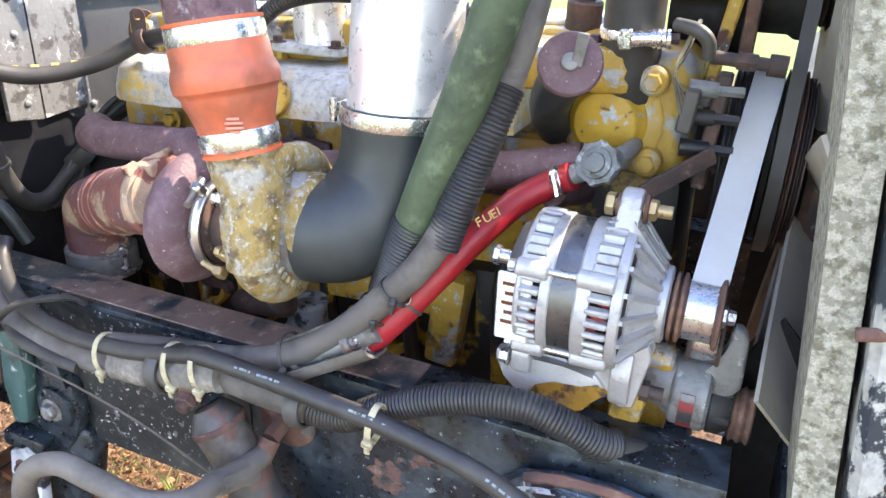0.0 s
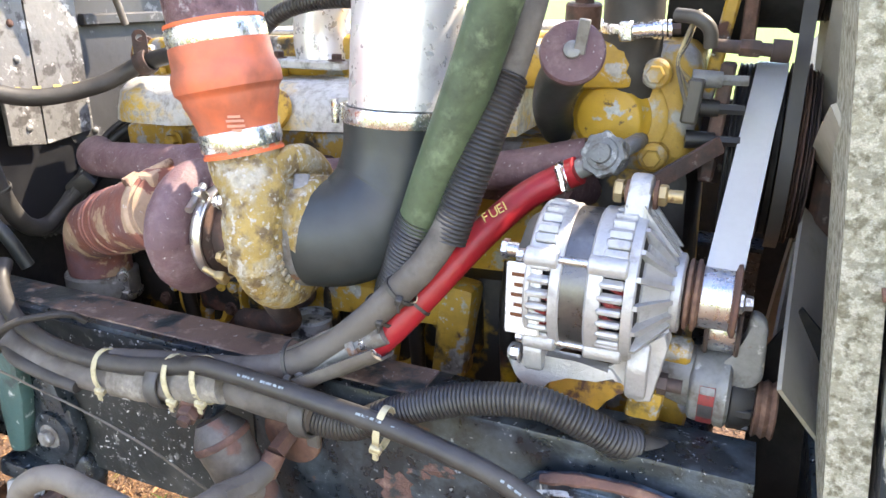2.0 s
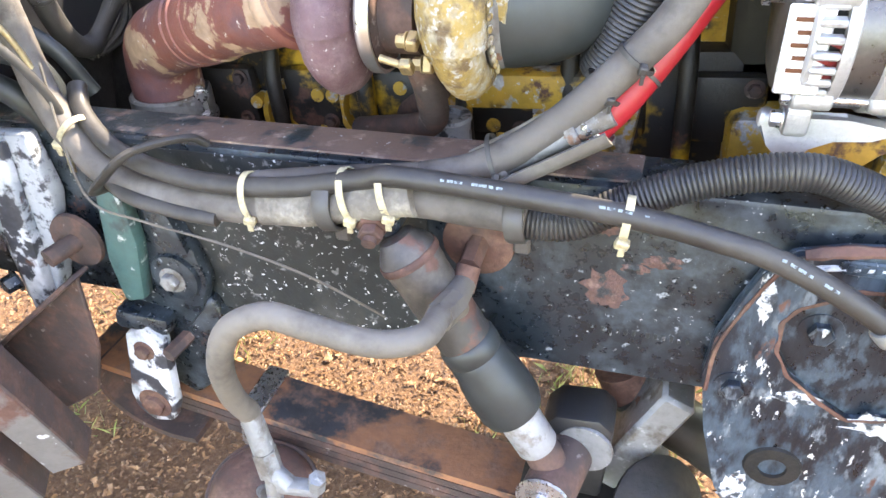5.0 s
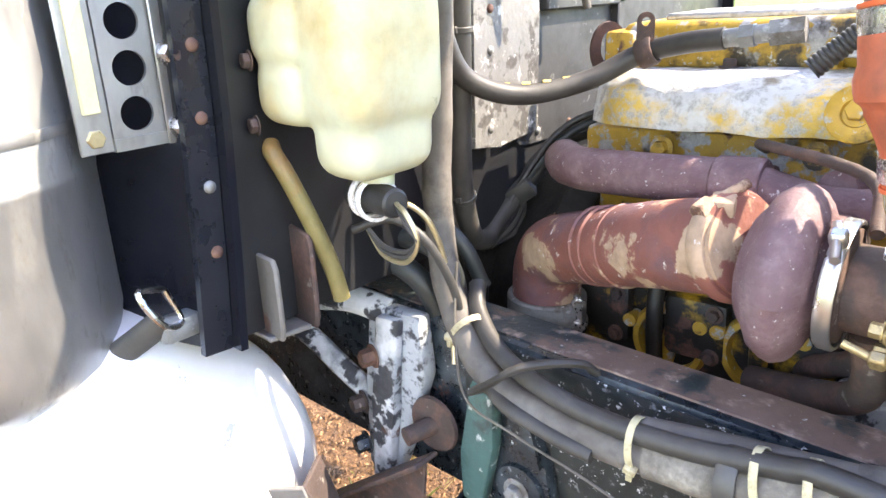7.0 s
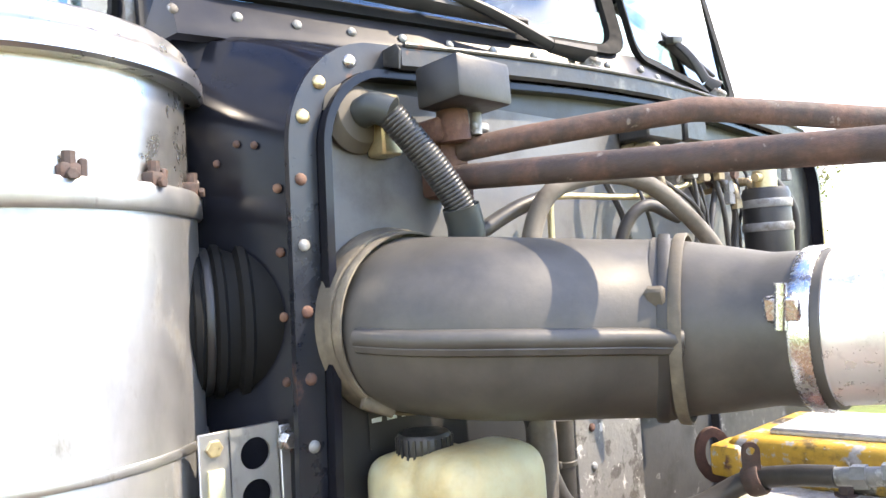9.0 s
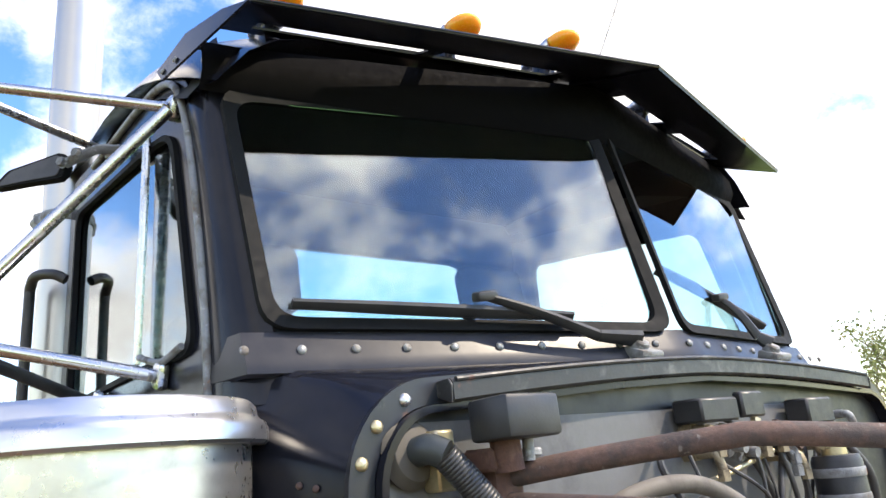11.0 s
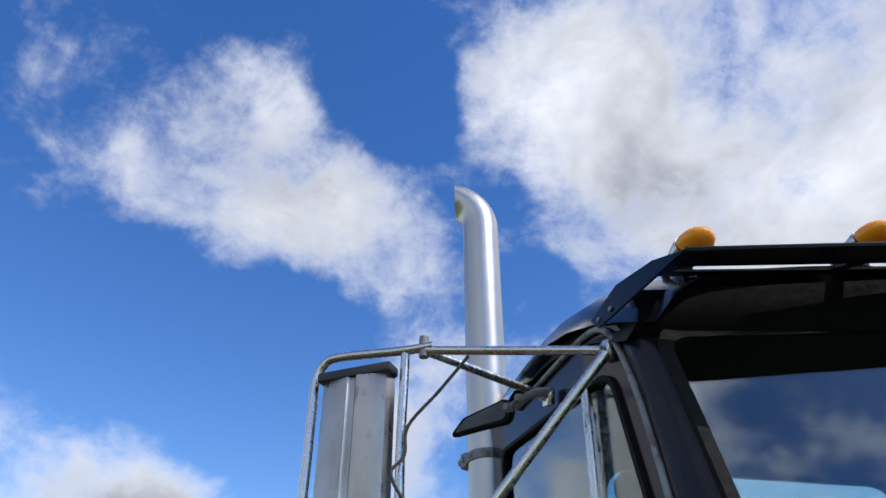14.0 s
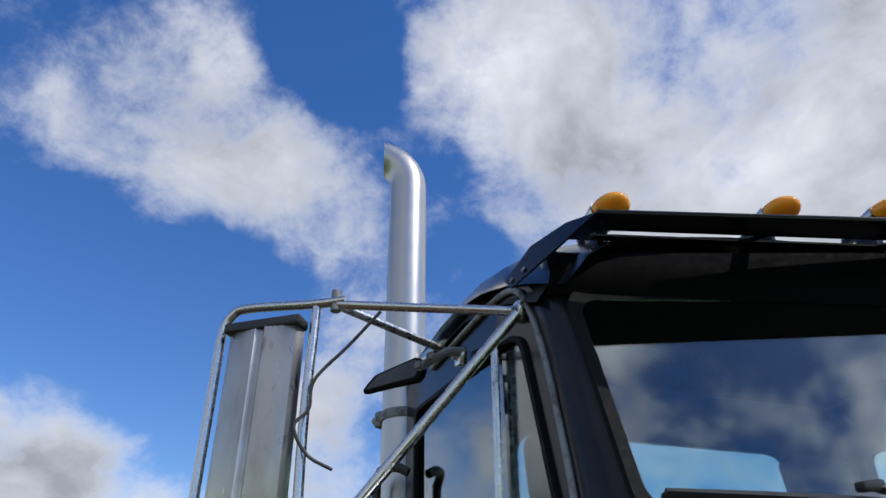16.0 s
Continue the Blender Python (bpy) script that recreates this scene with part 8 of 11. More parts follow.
part("loom_sleeve", bm, loom, cor)
bm = B()
sweep(bm, [(0.10, -0.415, 1.042), (0.15, -0.38, 1.022), (0.20, -0.33, 1.01)], 0.014, 12, 6)
part("cable", bm, dark_hose, cor)
# clips
for x, y, z, r in ((-0.285, -0.483, 1.018, 0.0235), (-0.505, -0.490, 1.015, 0.030)):
    t = thing("cable_clip", (x, y, z - r), "grey rubber-lined clip holding the harness to the rail", "cable clip", "cable clips")
    bm = B()
    band(bm, (x, y, z), (1, 0, 0.12), r, 0.022, 0.003, 28)
    part("strap", bm, grey_plastic, t)
    bm = B()
    block(bm, (x + 0.004, y + 0.006, z - r - 0.012), (0.020, 0.008, 0.03), (0, 0, 0), 0.003)
    part("tab", bm, grey_plastic, t)
bm = B()
band(bm, (0.098, -0.502, 0.948), (0.7, 0, -0.7), 0.0135, 0.020, 0.003, 26)
block(bm, (0.108, -0.494, 0.972), (0.022, 0.008, 0.034), (0, 20, 0), 0.003)
solo("p_clip", bm, dull_alu, "grey p-clip that holds the hose to the bracket", "cable clip", "cable clips", base=(0.1, -0.5, 0.93))
bm = B()
sweep(bm, [(-0.83, -0.462, 0.99), (-0.835, -0.505, 1.00), (-0.80, -0.525, 1.030), (-0.755, -0.512, 1.066), (-0.705, -0.47, 1.070), (-0.69, -0.452, 1.055)], 0.011, 10, 7, flat=0.5)
solo("strap_loop", bm, dark_hose, "flat black rubber strap looped round the harness", "strap")
for p, d, r, tl in (((-0.612, -0.491, 1.010), (1, 0, 0.1), 0.031, (-0.3, -1, -0.9)), ((-0.478, -0.494, 1.030), (1, 0, 0.2), 0.033, (-0.2, -1, -0.9)), ((-0.430, -0.495, 1.040), (1, 0, 0.2), 0.032, (0.1, -1, -0.9)), ((-0.168, -0.497, 1.040), (1, 0, -0.1), 0.026, (0.3, -1, -0.9)), ((-0.885, -0.458, 1.055), (0.75, -0.3, -0.6), 0.030, (-0.4, -1, -0.6))):
    zip_tie(p, d, r, nylon, "yellowed nylon cable tie round the harness", tl, 0.0085, 0.76)
bm = B()
sweep(bm, [(-0.90, -0.46, 1.15), (-0.89, -0.478, 1.06), (-0.85, -0.508, 0.985), (-0.77, -0.512, 0.965), (-0.66, -0.51, 0.945), (-0.55, -0.50, 0.905), (-0.46, -0.48, 0.84)], 0.0018, 6, 8)
solo("loose_wire", bm, beige_hose, "thin bare wire hanging along the rail", "wire")

# ---- brake hose from the rail ----
bh = thing("brake_hose", (-0.5, -0.53, 0.62), "bleached grey brake hose looping from the frame rail", "hose")
bm = B()
sweep(bm, [(-0.349, -0.515, 0.905), (-0.349, -0.569, 0.941), (-0.35, -0.634, 0.96), (-0.39, -0.663, 0.968), (-0.454, -0.671, 0.983), (-0.496, -0.679, 0.996), (-0.535, -0.689, 0.978), (-0.559, -0.688, 0.927), (-0.574, -0.668, 0.855), (-0.574, -0.648, 0.806)], 0.0142, 16, 8)
part("hose_body", bm, beige_hose, bh)
bm = B()
lathe(bm, (-0.344, -0.4335, 0.945), (0, -1, 0), [(0, 0), (0.046, 0), (0.045, 0.004), (0.030, 0.007), (0.022, 0.010), (0, 0.010)], 28)
part("rust_plate", bm, rust_steel, bh, "round rusty plate on the rail")
bm = B()
cyl(bm, (-0.342, -0.44, 0.950), (-0.345, -0.475, 0.938), 0.014, seg=6)
cyl(bm, (-0.345, -0.475, 0.938), (-0.349, -0.495, 0.915), 0.015, seg=12)
part("fitting", bm, rust_steel, bh)
bm = B()
cyl(bm, (-0.348, -0.490, 0.922), (-0.349, -0.535, 0.925), 0.015, 0.017, 12)
cyl(bm, (-0.349, -0.535, 0.925), (-0.349, -0.585, 0.945), 0.0185, 0.017, 8)
part("crimp", bm, beige_hose, bh, "crimped hose end with a yellow band")

# ---- big drain hose under the rail at the front ----
bm = B()
sweep(bm, [(-0.14, -0.30, 0.62), (-0.09, -0.30, 0.575), (-0.02, -0.29, 0.52), (0.05, -0.28, 0.46), (0.14, -0.27, 0.41)], 0.045, 20, 7)
solo("lower_radiator_hose", bm, black_rubber, "thick black lower radiator hose under the rail", "hose", base=(0.0, -0.29, 0.40))
bm = B()
cyl(bm, (-0.16, -0.30, 0.66), (-0.135, -0.30, 0.605), 0.042, seg=20)
solo("water_pipe", bm, rust_steel, "rusty water pipe stub under the rail", "pipe", base=(-0.15, -0.30, 0.60))

# small spigot on the engine side, below the turbo
sp = thing("oil_spigot", (-0.44, -0.23, 0.95), "grey round cast oil spigot on the engine side", "spigot")
bm = B()
lathe(bm, (-0.440, -0.235, 0.925), (0, 0, 1), [(0, 0), (0.040, 0), (0.040, 0.045), (0.034, 0.05), (0.033, 0.085), (0.036, 0.09), (0.034, 0.095), (0.022, 0.096), (0.020, 0.088), (0, 0.088)], 26)
part("cap_body", bm, grey_chip, sp)
bm = B()
sweep(bm, [(-0.645, -0.05, 0.878), (-0.60, -0.094, 0.92), (-0.508, -0.182, 1.006), (-0.45, -0.23, 1.055), (-0.44, -0.28, 1.10), (-0.45, -0.33, 1.14)], 0.0165, 16, 7)
solo("oil_return_hose", bm, dark_rust, "brown rusty oil return pipe below the turbo", "pipe")

# heater hose with yellow printing, behind the tank
ch = thing("heater_hose", (-0.92, -0.30, 1.33), "black heater hose with yellow printing and a p-clip", "hose")
bm = B()
sweep(bm, [(-0.985, -0.46, 1.62), (-0.962, -0.43, 1.52), (-0.957, -0.41, 1.435), (-0.950, -0.37, 1.375), (-0.912, -0.30, 1.348), (-0.855, -0.22, 1.362), (-0.802, -0.17, 1.395), (-0.74, -0.165, 1.412), (-0.685, -0.165, 1.420)], 0.0145, 16, 8)
part("hose_body", bm, dark_hose, ch)
for k in range(5):
    bm = B()
    block(bm, (-0.925 + 0.018 * k, -0.318 + 0.024 * k, 1.364 - 0.001 * k + 0.0012 * k * k * 0.6), (0.012, 0.003, 0.004), (-25, 0, 52))
    part("hose_print", bm, yellow_text, ch)
bm = B()
cyl(bm, (-0.685, -0.165, 1.420), (-0.63, -0.16, 1.428), 0.012, seg=14)
cyl(bm, (-0.665, -0.163, 1.4225), (-0.648, -0.162, 1.425), 0.016, seg=6)
cyl(bm, (-0.63, -0.16, 1.428), (-0.59, -0.155, 1.433), 0.018, seg=6)
part("fitting", bm, dull_alu, ch)
bm = B()
band(bm, (-0.79, -0.17, 1.399), (0.75, 0.1, 0.3), 0.0165, 0.024, 0.003, 22)
ring_plate(bm, rounded(0.024, 0.046, 0.0115, 4, 0, 0.022), [(0.006 * math.cos(2 * math.pi * k / 24 + 0.13), 0.032 + 0.006 * math.sin(2 * math.pi * k / 24 + 0.13)) for k in range(24)], frame_at((-0.792, -0.175, 1.408), (0.8, 0.55, 0), (0, 0, 1)), 0.004)
part("p_clip", bm, dark_rust, ch)
# second hose dropping behind the tank and its tangle
bm = B()
sweep(bm, [(-0.962, -0.37, 1.50), (-0.968, -0.365, 1.36), (-0.985, -0.345, 1.22), (-1.005, -0.30, 1.125), (-1.025, -0.24, 1.092), (-1.032, -0.19, 1.115), (-1.015, -0.13, 1.17), (-0.985, -0.08, 1.235), (-0.93, -0.03, 1.26)], 0.0165, 14, 8)
cool = thing("coolant_hose", (-0.985, -0.30, 1.09), "black coolant hose hanging in a loop by the firewall", "hose")
part("hose_body", bm, dark_hose, cool)
for p_, d_ in (((-0.964, -0.368, 1.44), (0.03, -0.03, 1)), ((-0.990, -0.335, 1.195), (0.2, -0.35, 1))):
    bm = B()
    band(bm, p_, d_, 0.0167, 0.008, 0.0016, 24)
    block(bm, Vector(p_) + Vector((0.006, -0.019, 0)), (0.010, 0.008, 0.010), (0, 0, 15), 0.0015)
    part("tie_band", bm, black_nylon, cool)
for k in range(4):
    bm = B()
    o = 0.012 * k
    sweep(bm, [(-1.035, -0.24 + o, 1.07), (-1.022, -0.18 + o, 1.13 - o), (-1.005 - o * 0.5, -0.12, 1.19), (-0.965, -0.075 + o, 1.245 + o * 0.4), (-0.90, -0.04, 1.275)], 0.007, 8, 6)
    solo("engine_cable", bm, black_nylon, "thin black cable of the loom behind the engine", "cable", "cables behind the engine")
bm = B()
block(bm, (-1.018, -0.15, 1.155), (0.05, 0.035, 0.035), (10, -35, 30), 0.006, 2)
solo("cable_clamp", bm, black_nylon, "black clamp that gathers the cables", "cable clip", "cable clips")
# small loom between charge pipe and intake tube
bm = B()
sweep(bm, [(-0.545, -0.28, 1.40), (-0.50, -0.262, 1.445), (-0.455, -0.252, 1.485), (-0.40, -0.25, 1.503), (-0.33, -0.25, 1.508), (-0.25, -0.23, 1.50), (-0.16, -0.2, 1.49)], 0.0125, 14, 8, rib=0.0016, pitch=0.0055)
solo("corrugated_loom", bm, loom, "thin black corrugated loom across the engine top", "loom")
bm = B()
cyl(bm, (-0.07, -0.05, 1.46), (-0.068, -0.055, 1.505), 0.026, seg=18, bev=0.003)
cyl(bm, (-0.068, -0.055, 1.505), (-0.067, -0.056, 1.535), 0.015, seg=6)
cyl(bm, (-0.067, -0.056, 1.535), (-0.066, -0.058, 1.62), 0.010, seg=12)
solo("vent_fitting", bm, dark_rust, "brown stacked pipe fitting on the engine top", "pipe fitting")

# bundle of hoses that passes under the bottle to the engine's back
for k, (pts_, r, mm) in enumerate((
    ([(-1.17, -0.44, 1.125), (-1.08, -0.43, 1.142), (-1.00, -0.42, 1.145), (-0.96, -0.405, 1.11), (-0.95, -0.395, 1.02)], 0.016, black_rubber),
    ([(-1.16, -0.47, 1.10), (-1.07, -0.45, 1.118), (-1.00, -0.43, 1.09), (-0.972, -0.41, 1.02), (-0.965, -0.40, 0.94)], 0.018, black_rubber),
    ([(-1.12, -0.40, 1.165), (-1.03, -0.38, 1.170), (-0.975, -0.36, 1.13), (-0.95, -0.34, 1.06)], 0.012, black_rubber),
    ([(-1.03, -0.19, 1.10), (-1.01, -0.135, 1.18), (-0.97, -0.085, 1.245), (-0.92, -0.05, 1.275), (-0.86, -0.03, 1.28)], 0.0085, black_rubber),
    ([(-1.03, -0.17, 1.09), (-1.015, -0.12, 1.165), (-0.975, -0.07, 1.23), (-0.92, -0.03, 1.255), (-0.86, -0.01, 1.26)], 0.0085, black_rubber),
    ([(-1.035, -0.21, 1.08), (-1.015, -0.155, 1.17), (-0.98, -0.10, 1.25), (-0.93, -0.065, 1.285), (-0.87, -0.045, 1.29)], 0.006, loom),
    ([(-1.0, -0.55, 1.20), (-0.96, -0.52, 1.215), (-0.92, -0.50, 1.19), (-0.90, -0.47, 1.12), (-0.90, -0.45, 1.05)], 0.006, black_nylon),
    ([(-1.0, -0.50, 1.24), (-0.95, -0.46, 1.20), (-0.93, -0.44, 1.10), (-0.90, -0.47, 1.00)], 0.004, brass_zinc),
)):
    bm = B()
    sweep(bm, pts_, r, 12, 8)
    solo("engine_hose", bm, mm, "dark hose of the bundle behind the bottle", "hose", "hoses behind the bottle")

# ---- firewall and cowl ----
FX = -1.030


SIDE_LINE = [(-2.40, -0.850), (-2.17, -0.850), (-1.54, -0.838), (-1.30, -0.812), (-1.18, -0.803)]


def cowl_outline(n=10):
    """The firewall's edge, from the near foot over the arch to the far foot."""
    out = [(-0.752, 1.10), (-0.744, 1.20), (-0.735, 1.35), (-0.728, 1.60), (-0.724, 1.86)]
    for k in range(1, n + 1):
        a = radians(180 - 90 * k / n)
        out.append((-0.609 + 0.115 * math.cos(a), 1.86 + 0.125 * math.sin(a)))
    out += [(-0.45, 1.996), (-0.25, 2.010), (0.0, 2.020)]
    return out + [(-y, z) for y, z in out[-2::-1]]


edge = cowl_outline()
bm = B()
plate(bm, [(y, z) for y, z in edge], FACE_FWD(FX - 0.012, 0, 0), 0.012)
solo("wall_firewall", bm, firewall_paint, "dusty black sheet steel firewall behind the engine", "firewall", kind="structure", base=(FX, 0, 1.1))
# near-black sheet added for the shade of the open space below
bm = B()
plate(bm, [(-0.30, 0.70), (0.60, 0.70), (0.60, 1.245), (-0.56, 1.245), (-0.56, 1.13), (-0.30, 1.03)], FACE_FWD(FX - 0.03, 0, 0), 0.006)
solo("wall_toe_board", bm, dark_void, "near-black sheet standing in for the dark opening below the firewall", "firewall", kind="structure", base=(FX - 0.03, 0, 0.62))
# rolled cowl edge: an angle strip with rivets
strip = thing("cowl_edge", (FX, -0.72, 1.10), "dark riveted edge strip round the firewall", "trim", kind="structure")
for nm, off, w, x0, x1, mm in (("outer_strip", 0.018, 0.036, FX + 0.0, FX + 0.010, sunlit_paint), ("inner_lip", -0.019, 0.010, FX + 0.0, FX + 0.026, cowl_paint)):
    bm = B()
    loop = []
    m_ = len(edge)
    for k, (y, z) in enumerate(edge):
        a, b = edge[max(k - 1, 0)], edge[min(k + 1, m_ - 1)]
        t = Vector((b[0] - a[0], b[1] - a[1])).normalized()
        o = Vector((-t.y, t.x))
        loop.append([bm.verts.new((x, y + o.x * q, z + o.y * q)) for x, q in ((x0, off), (x1, off), (x1, off - w), (x0, off - w))])
    for a, b in zip(loop, loop[1:]):
        for i in range(4):
            j = (i + 1) % 4
            bm.faces.new((a[i], a[j], b[j], b[i]))
    bm.faces.new(loop[0])
    bm.faces.new(loop[-1][::-1])
    part(nm, bm, mm, strip)
for k, z in enumerate([1.826 - 0.0755 * q for q in range(9)]):
    bm = B()
    rivet(bm, (FX + 0.010, -0.7285 - 0.07 * max(0.0, 1.55 - z) ** 2, z), (1, 0, 0), 0.0075)
    part("rivet", bm, rust_steel if k % 3 != 1 else dull_alu, strip)
for y, z in ((-0.722, 1.899), (-0.698, 1.942), (-0.653, 1.974), (-0.590, 1.986)):
    bm = B()
    rivet(bm, (FX + 0.010, y, z), (1, -0.2, 0.2), 0.009)
    part("rivet", bm, steel if y > -0.66 else brass_zinc, strip)
# cowl body between firewall and windscreen

def cowl_foot(y, z):
    """Where the cowl skin that leaves the firewall's edge at (y, z) meets the sill or the door post."""
    s_, w = (-1, 0.824) if y <= 0 else (1, 0.735)
    if z <= 1.861:
        return Vector((-1.262, s_ * w, z))
    out = w * (abs(y) / 0.724) ** 1.25
    if out > w - 0.072:
        t = (w - out) / 0.072
        return Vector((-1.250, s_ * w, 1.93)).lerp(ws(s_ * (w - 0.072), 2.034) + Vector((0.010, 0, 0)), t)
    return ws(s_ * out, 2.034) + Vector((0.010, 0, 0))


def near_y(x):
    """The near side of the cab, which draws in a little towards the windscreen."""
    for (x0, y0), (x1, y1) in zip(SIDE_LINE, SIDE_LINE[1:]):
        if x <= x1:
            return y0 + (y1 - y0) * (x - x0) / (x1 - x0)
    return SIDE_LINE[-1][1]


def ws(y, z):
    """A place on the windscreen's plane: two flat panes meeting at the middle, leaning back."""
    return Vector((-1.050 - 0.198 * abs(y) - 0.235 * (z - 2.10), y, z))


def cowl_y(x):
    """The cowl's near side at a place between firewall and door."""
    return -0.728 - 0.096 * (FX - x) / 0.232


bm = B()
loops = []
for k in range(9):
    u = k / 8
    loops.append([bm.verts.new(Vector((FX, y, z)).lerp(cowl_foot(y, z), u) + Vector((0, 0, 0.010 * math.sin(math.pi * u) if z > 1.95 else 0.0))) for y, z in edge])
for a, b in zip(loops, loops[1:]):
    for k in range(len(a) - 1):
        bm.faces.new((a[k], a[k + 1], b[k + 1], b[k]))
cowl = thing("wall_cowl", (-1.16, 0, 1.12), "dark blue-black painted cowl ahead of the windscreen", "cowl", kind="structure")
part("skin", bm, cowl_paint, cowl)
# rivets on the cowl side
for k in range(9):
    z = 1.20 + 0.075 * k
    bm = B()
    rivet(bm, (-1.056, cowl_y(-1.056), z + 0.02), (0.55, -0.84, 0), 0.006)
    part("rivet", bm, rust_steel, cowl)
for x, z in ((-1.14, 1.86), (-1.11, 1.88), (-1.085, 1.875), (-1.13, 1.24), (-1.16, 1.24), (-1.18, 1.30), (-1.10, 1.17)):
    bm = B()
    rivet(bm, (x, cowl_y(x), z), (0.55, -0.84, 0), 0.005)
    part("rivet", bm, dark_rust, cowl)

# gutter along the top of the firewall
bm = B()
loop = []
for y in [-0.595 + 1.19 * k / 24 for k in range(25)]:
    z = 1.984 + 0.034 * (1 - abs(y / 0.595) ** 1.6)
    loop.append([bm.verts.new((FX + dx, y, z + dz)) for dx, dz in ((0.0, 0.010), (0.034, 0.014), (0.040, 0.008), (0.040, -0.014), (0.034, -0.018), (0.034, 0.002), (0.0, 0.002))])
for a, b in zip(loop, loop[1:]):
    for i in range(7):
        j = (i + 1) % 7
        bm.faces.new((a[i], a[j], b[j], b[i]))
bm.faces.new(loop[0])
bm.faces.new(loop[-1][::-1])
gut = thing("rain_gutter", (FX + 0.02, 0, 1.95), "dull metal gutter along the top of the firewall", "gutter")
part("channel", bm, gutter_steel, gut)
bm = B()
sweep(bm, [(FX + 0.040, y, 1.984 + 0.034 * (1 - abs(y / 0.595) ** 1.6) + 0.012) for y in [-0.59 + 1.18 * k / 12 for k in range(13)]], 0.0038, 8, 3)
part("rolled_bead", bm, gutter_steel, gut)
for s_ in (-1, 1):
    bm = B()
    plate(bm, [(0.0, -0.006), (0.040, -0.020), (0.043, 0.004), (0.036, 0.013), (0.0, 0.011)], frame_at((FX, s_ * 0.597, 1.985), (1, 0, 0), (0, 0, 1)), 0.004, 0.001)
    part("end_cap", bm, gutter_steel, gut)

# firewall panels and stains
pan = thing("access_panel", (FX, 0, 1.2), "pale grey riveted access panel on the firewall", "panel")
# upper sheet: grey paint with the sunlight on it painted in
bm = B()
plate(bm, rounded(1.16, 0.26, 0.05, 4, -0.105, 1.815), FACE_FWD(FX + 0.0005, 0, 0), 0.003)
part("upper_sheet", bm, pale_panel, pan)
bm = B()
plate(bm, rounded(0.62, 0.30, 0.02, 3, 0.16, 1.38), FACE_FWD(FX + 0.0005, 0, 0), 0.004)
part("lower_sheet", bm, grey_panel, pan)
bm = B()
plate(bm, [(-0.205, 1.245), (-0.10, 1.255), (-0.10, 1.62), (-0.205, 1.62)], FACE_FWD(FX + 0.006, 0, 0), 0.006)
part("flange_sheet", bm, peeling_panel, pan, "peeling galvanised sheet")
bm = B()
plate(bm, [(-0.285, 1.255), (-0.215, 1.245), (-0.215, 1.62), (-0.285, 1.62)], FACE_FWD(FX + 0.012, 0, 0), 0.010, 0.002)
part("hinge_leaf", bm, peeling_panel, pan)
for k in range(5):
    bm = B()
    rivet(bm, (FX + 0.022, -0.245, 1.28 + 0.06 * k), (1, 0, 0), 0.007)
    part("rivet", bm, rust_steel if k % 2 else dull_alu, pan)
for k in range(6):
    bm = B()
    rivet(bm, (FX + 0.005, -0.09 + 0.10 * k, 1.25), (1, 0, 0), 0.007)
    part("rivet", bm, rust_steel if k == 1 else dull_alu, pan)
# stiffening frame standing out from the lower sheet
bm = B()
for c, s in (((FX + 0.012, 0.04, 1.46), (0.02, 0.26, 0.022)), ((FX + 0.012, 0.16, 1.36), (0.02, 0.022, 0.22))):
    block(bm, c, s, (0, 0, 0), 0.003)
part("stiffener", bm, grey_panel, pan)
bm = B()
ring_plate(bm, rounded(0.030, 0.11, 0.014, 5, -0.275, 1.56), rounded(0.012, 0.07, 0.0055, 5, -0.275, 1.56), FACE_FWD(FX + 0.026, 0, 0), 0.006)
part("latch_loop", bm, dull_alu, pan)

# grey relay box with its mount
rb = thing("relay_box", (-0.97, -0.515, 1.90), "dusty grey-black box on a rusty firewall bracket", "relay box")
bm = B()
block(bm, (-0.945, -0.535, 1.940), (0.075, 0.096, 0.054), (0, -2, 3), 0.006, 2)
part("housing", bm, plastic, rb)
bm = B()
cyl(bm, (-0.965, -0.54, 1.92), (-0.965, -0.535, 1.875), 0.020, seg=14)
block(bm, (-0.995, -0.54, 1.89), (0.06, 0.05, 0.03), (0, 0, 0), 0.005)
part("mount_post", bm, rust_steel, rb, "rusty round mount")
bm = B()
cyl(bm, (-0.958, -0.505, 1.925), (-0.958, -0.505, 1.885), 0.008, seg=10)
block(bm, (-0.958, -0.50, 1.895), (0.014, 0.03, 0.012), (0, 0, 0), 0.003)
part("terminal", bm, dull_alu, rb)
bm = B()
block(bm, (-1.008, -0.615, 1.895), (0.035, 0.03, 0.075), (0, 0, 0), 0.003)
solo("wall_catch", bm, brass_zinc, "small tan metal catch on the firewall", "catch")
# brace rods to the radiator
for nm, pts_, r in (("brace_rod", [(-0.985, -0.515, 1.868), (-0.90, -0.445, 1.880), (-0.78, -0.345, 1.892), (-0.735, -0.30, 1.892), (-0.60, -0.14, 1.868), (-0.40, 0.10, 1.83), (0.33, 0.42, 1.72)], 0.0155), ("brace_rod", [(-0.985, -0.525, 1.832), (-0.80, -0.49, 1.820), (-0.50, -0.435, 1.798), (0.0, -0.35, 1.76), (0.33, -0.29, 1.72)], 0.0165)):
    bm = B()
    sweep(bm, pts_, r, 16, 6)
    solo(nm, bm, dark_rust, "brown rusty brace rod from firewall to radiator", "rod", "brace rods")
bm = B()
block(bm, (-1.0, -0.525, 1.85), (0.045, 0.05, 0.085), (0, 0, 0), 0.008, 2)
block(bm, (-0.985, -0.515, 1.80), (0.03, 0.03, 0.05), (0, 0, 0), 0.005)
solo("rod_bracket", bm, rust_steel, "rusty bracket holding the brace rods", "bracket")

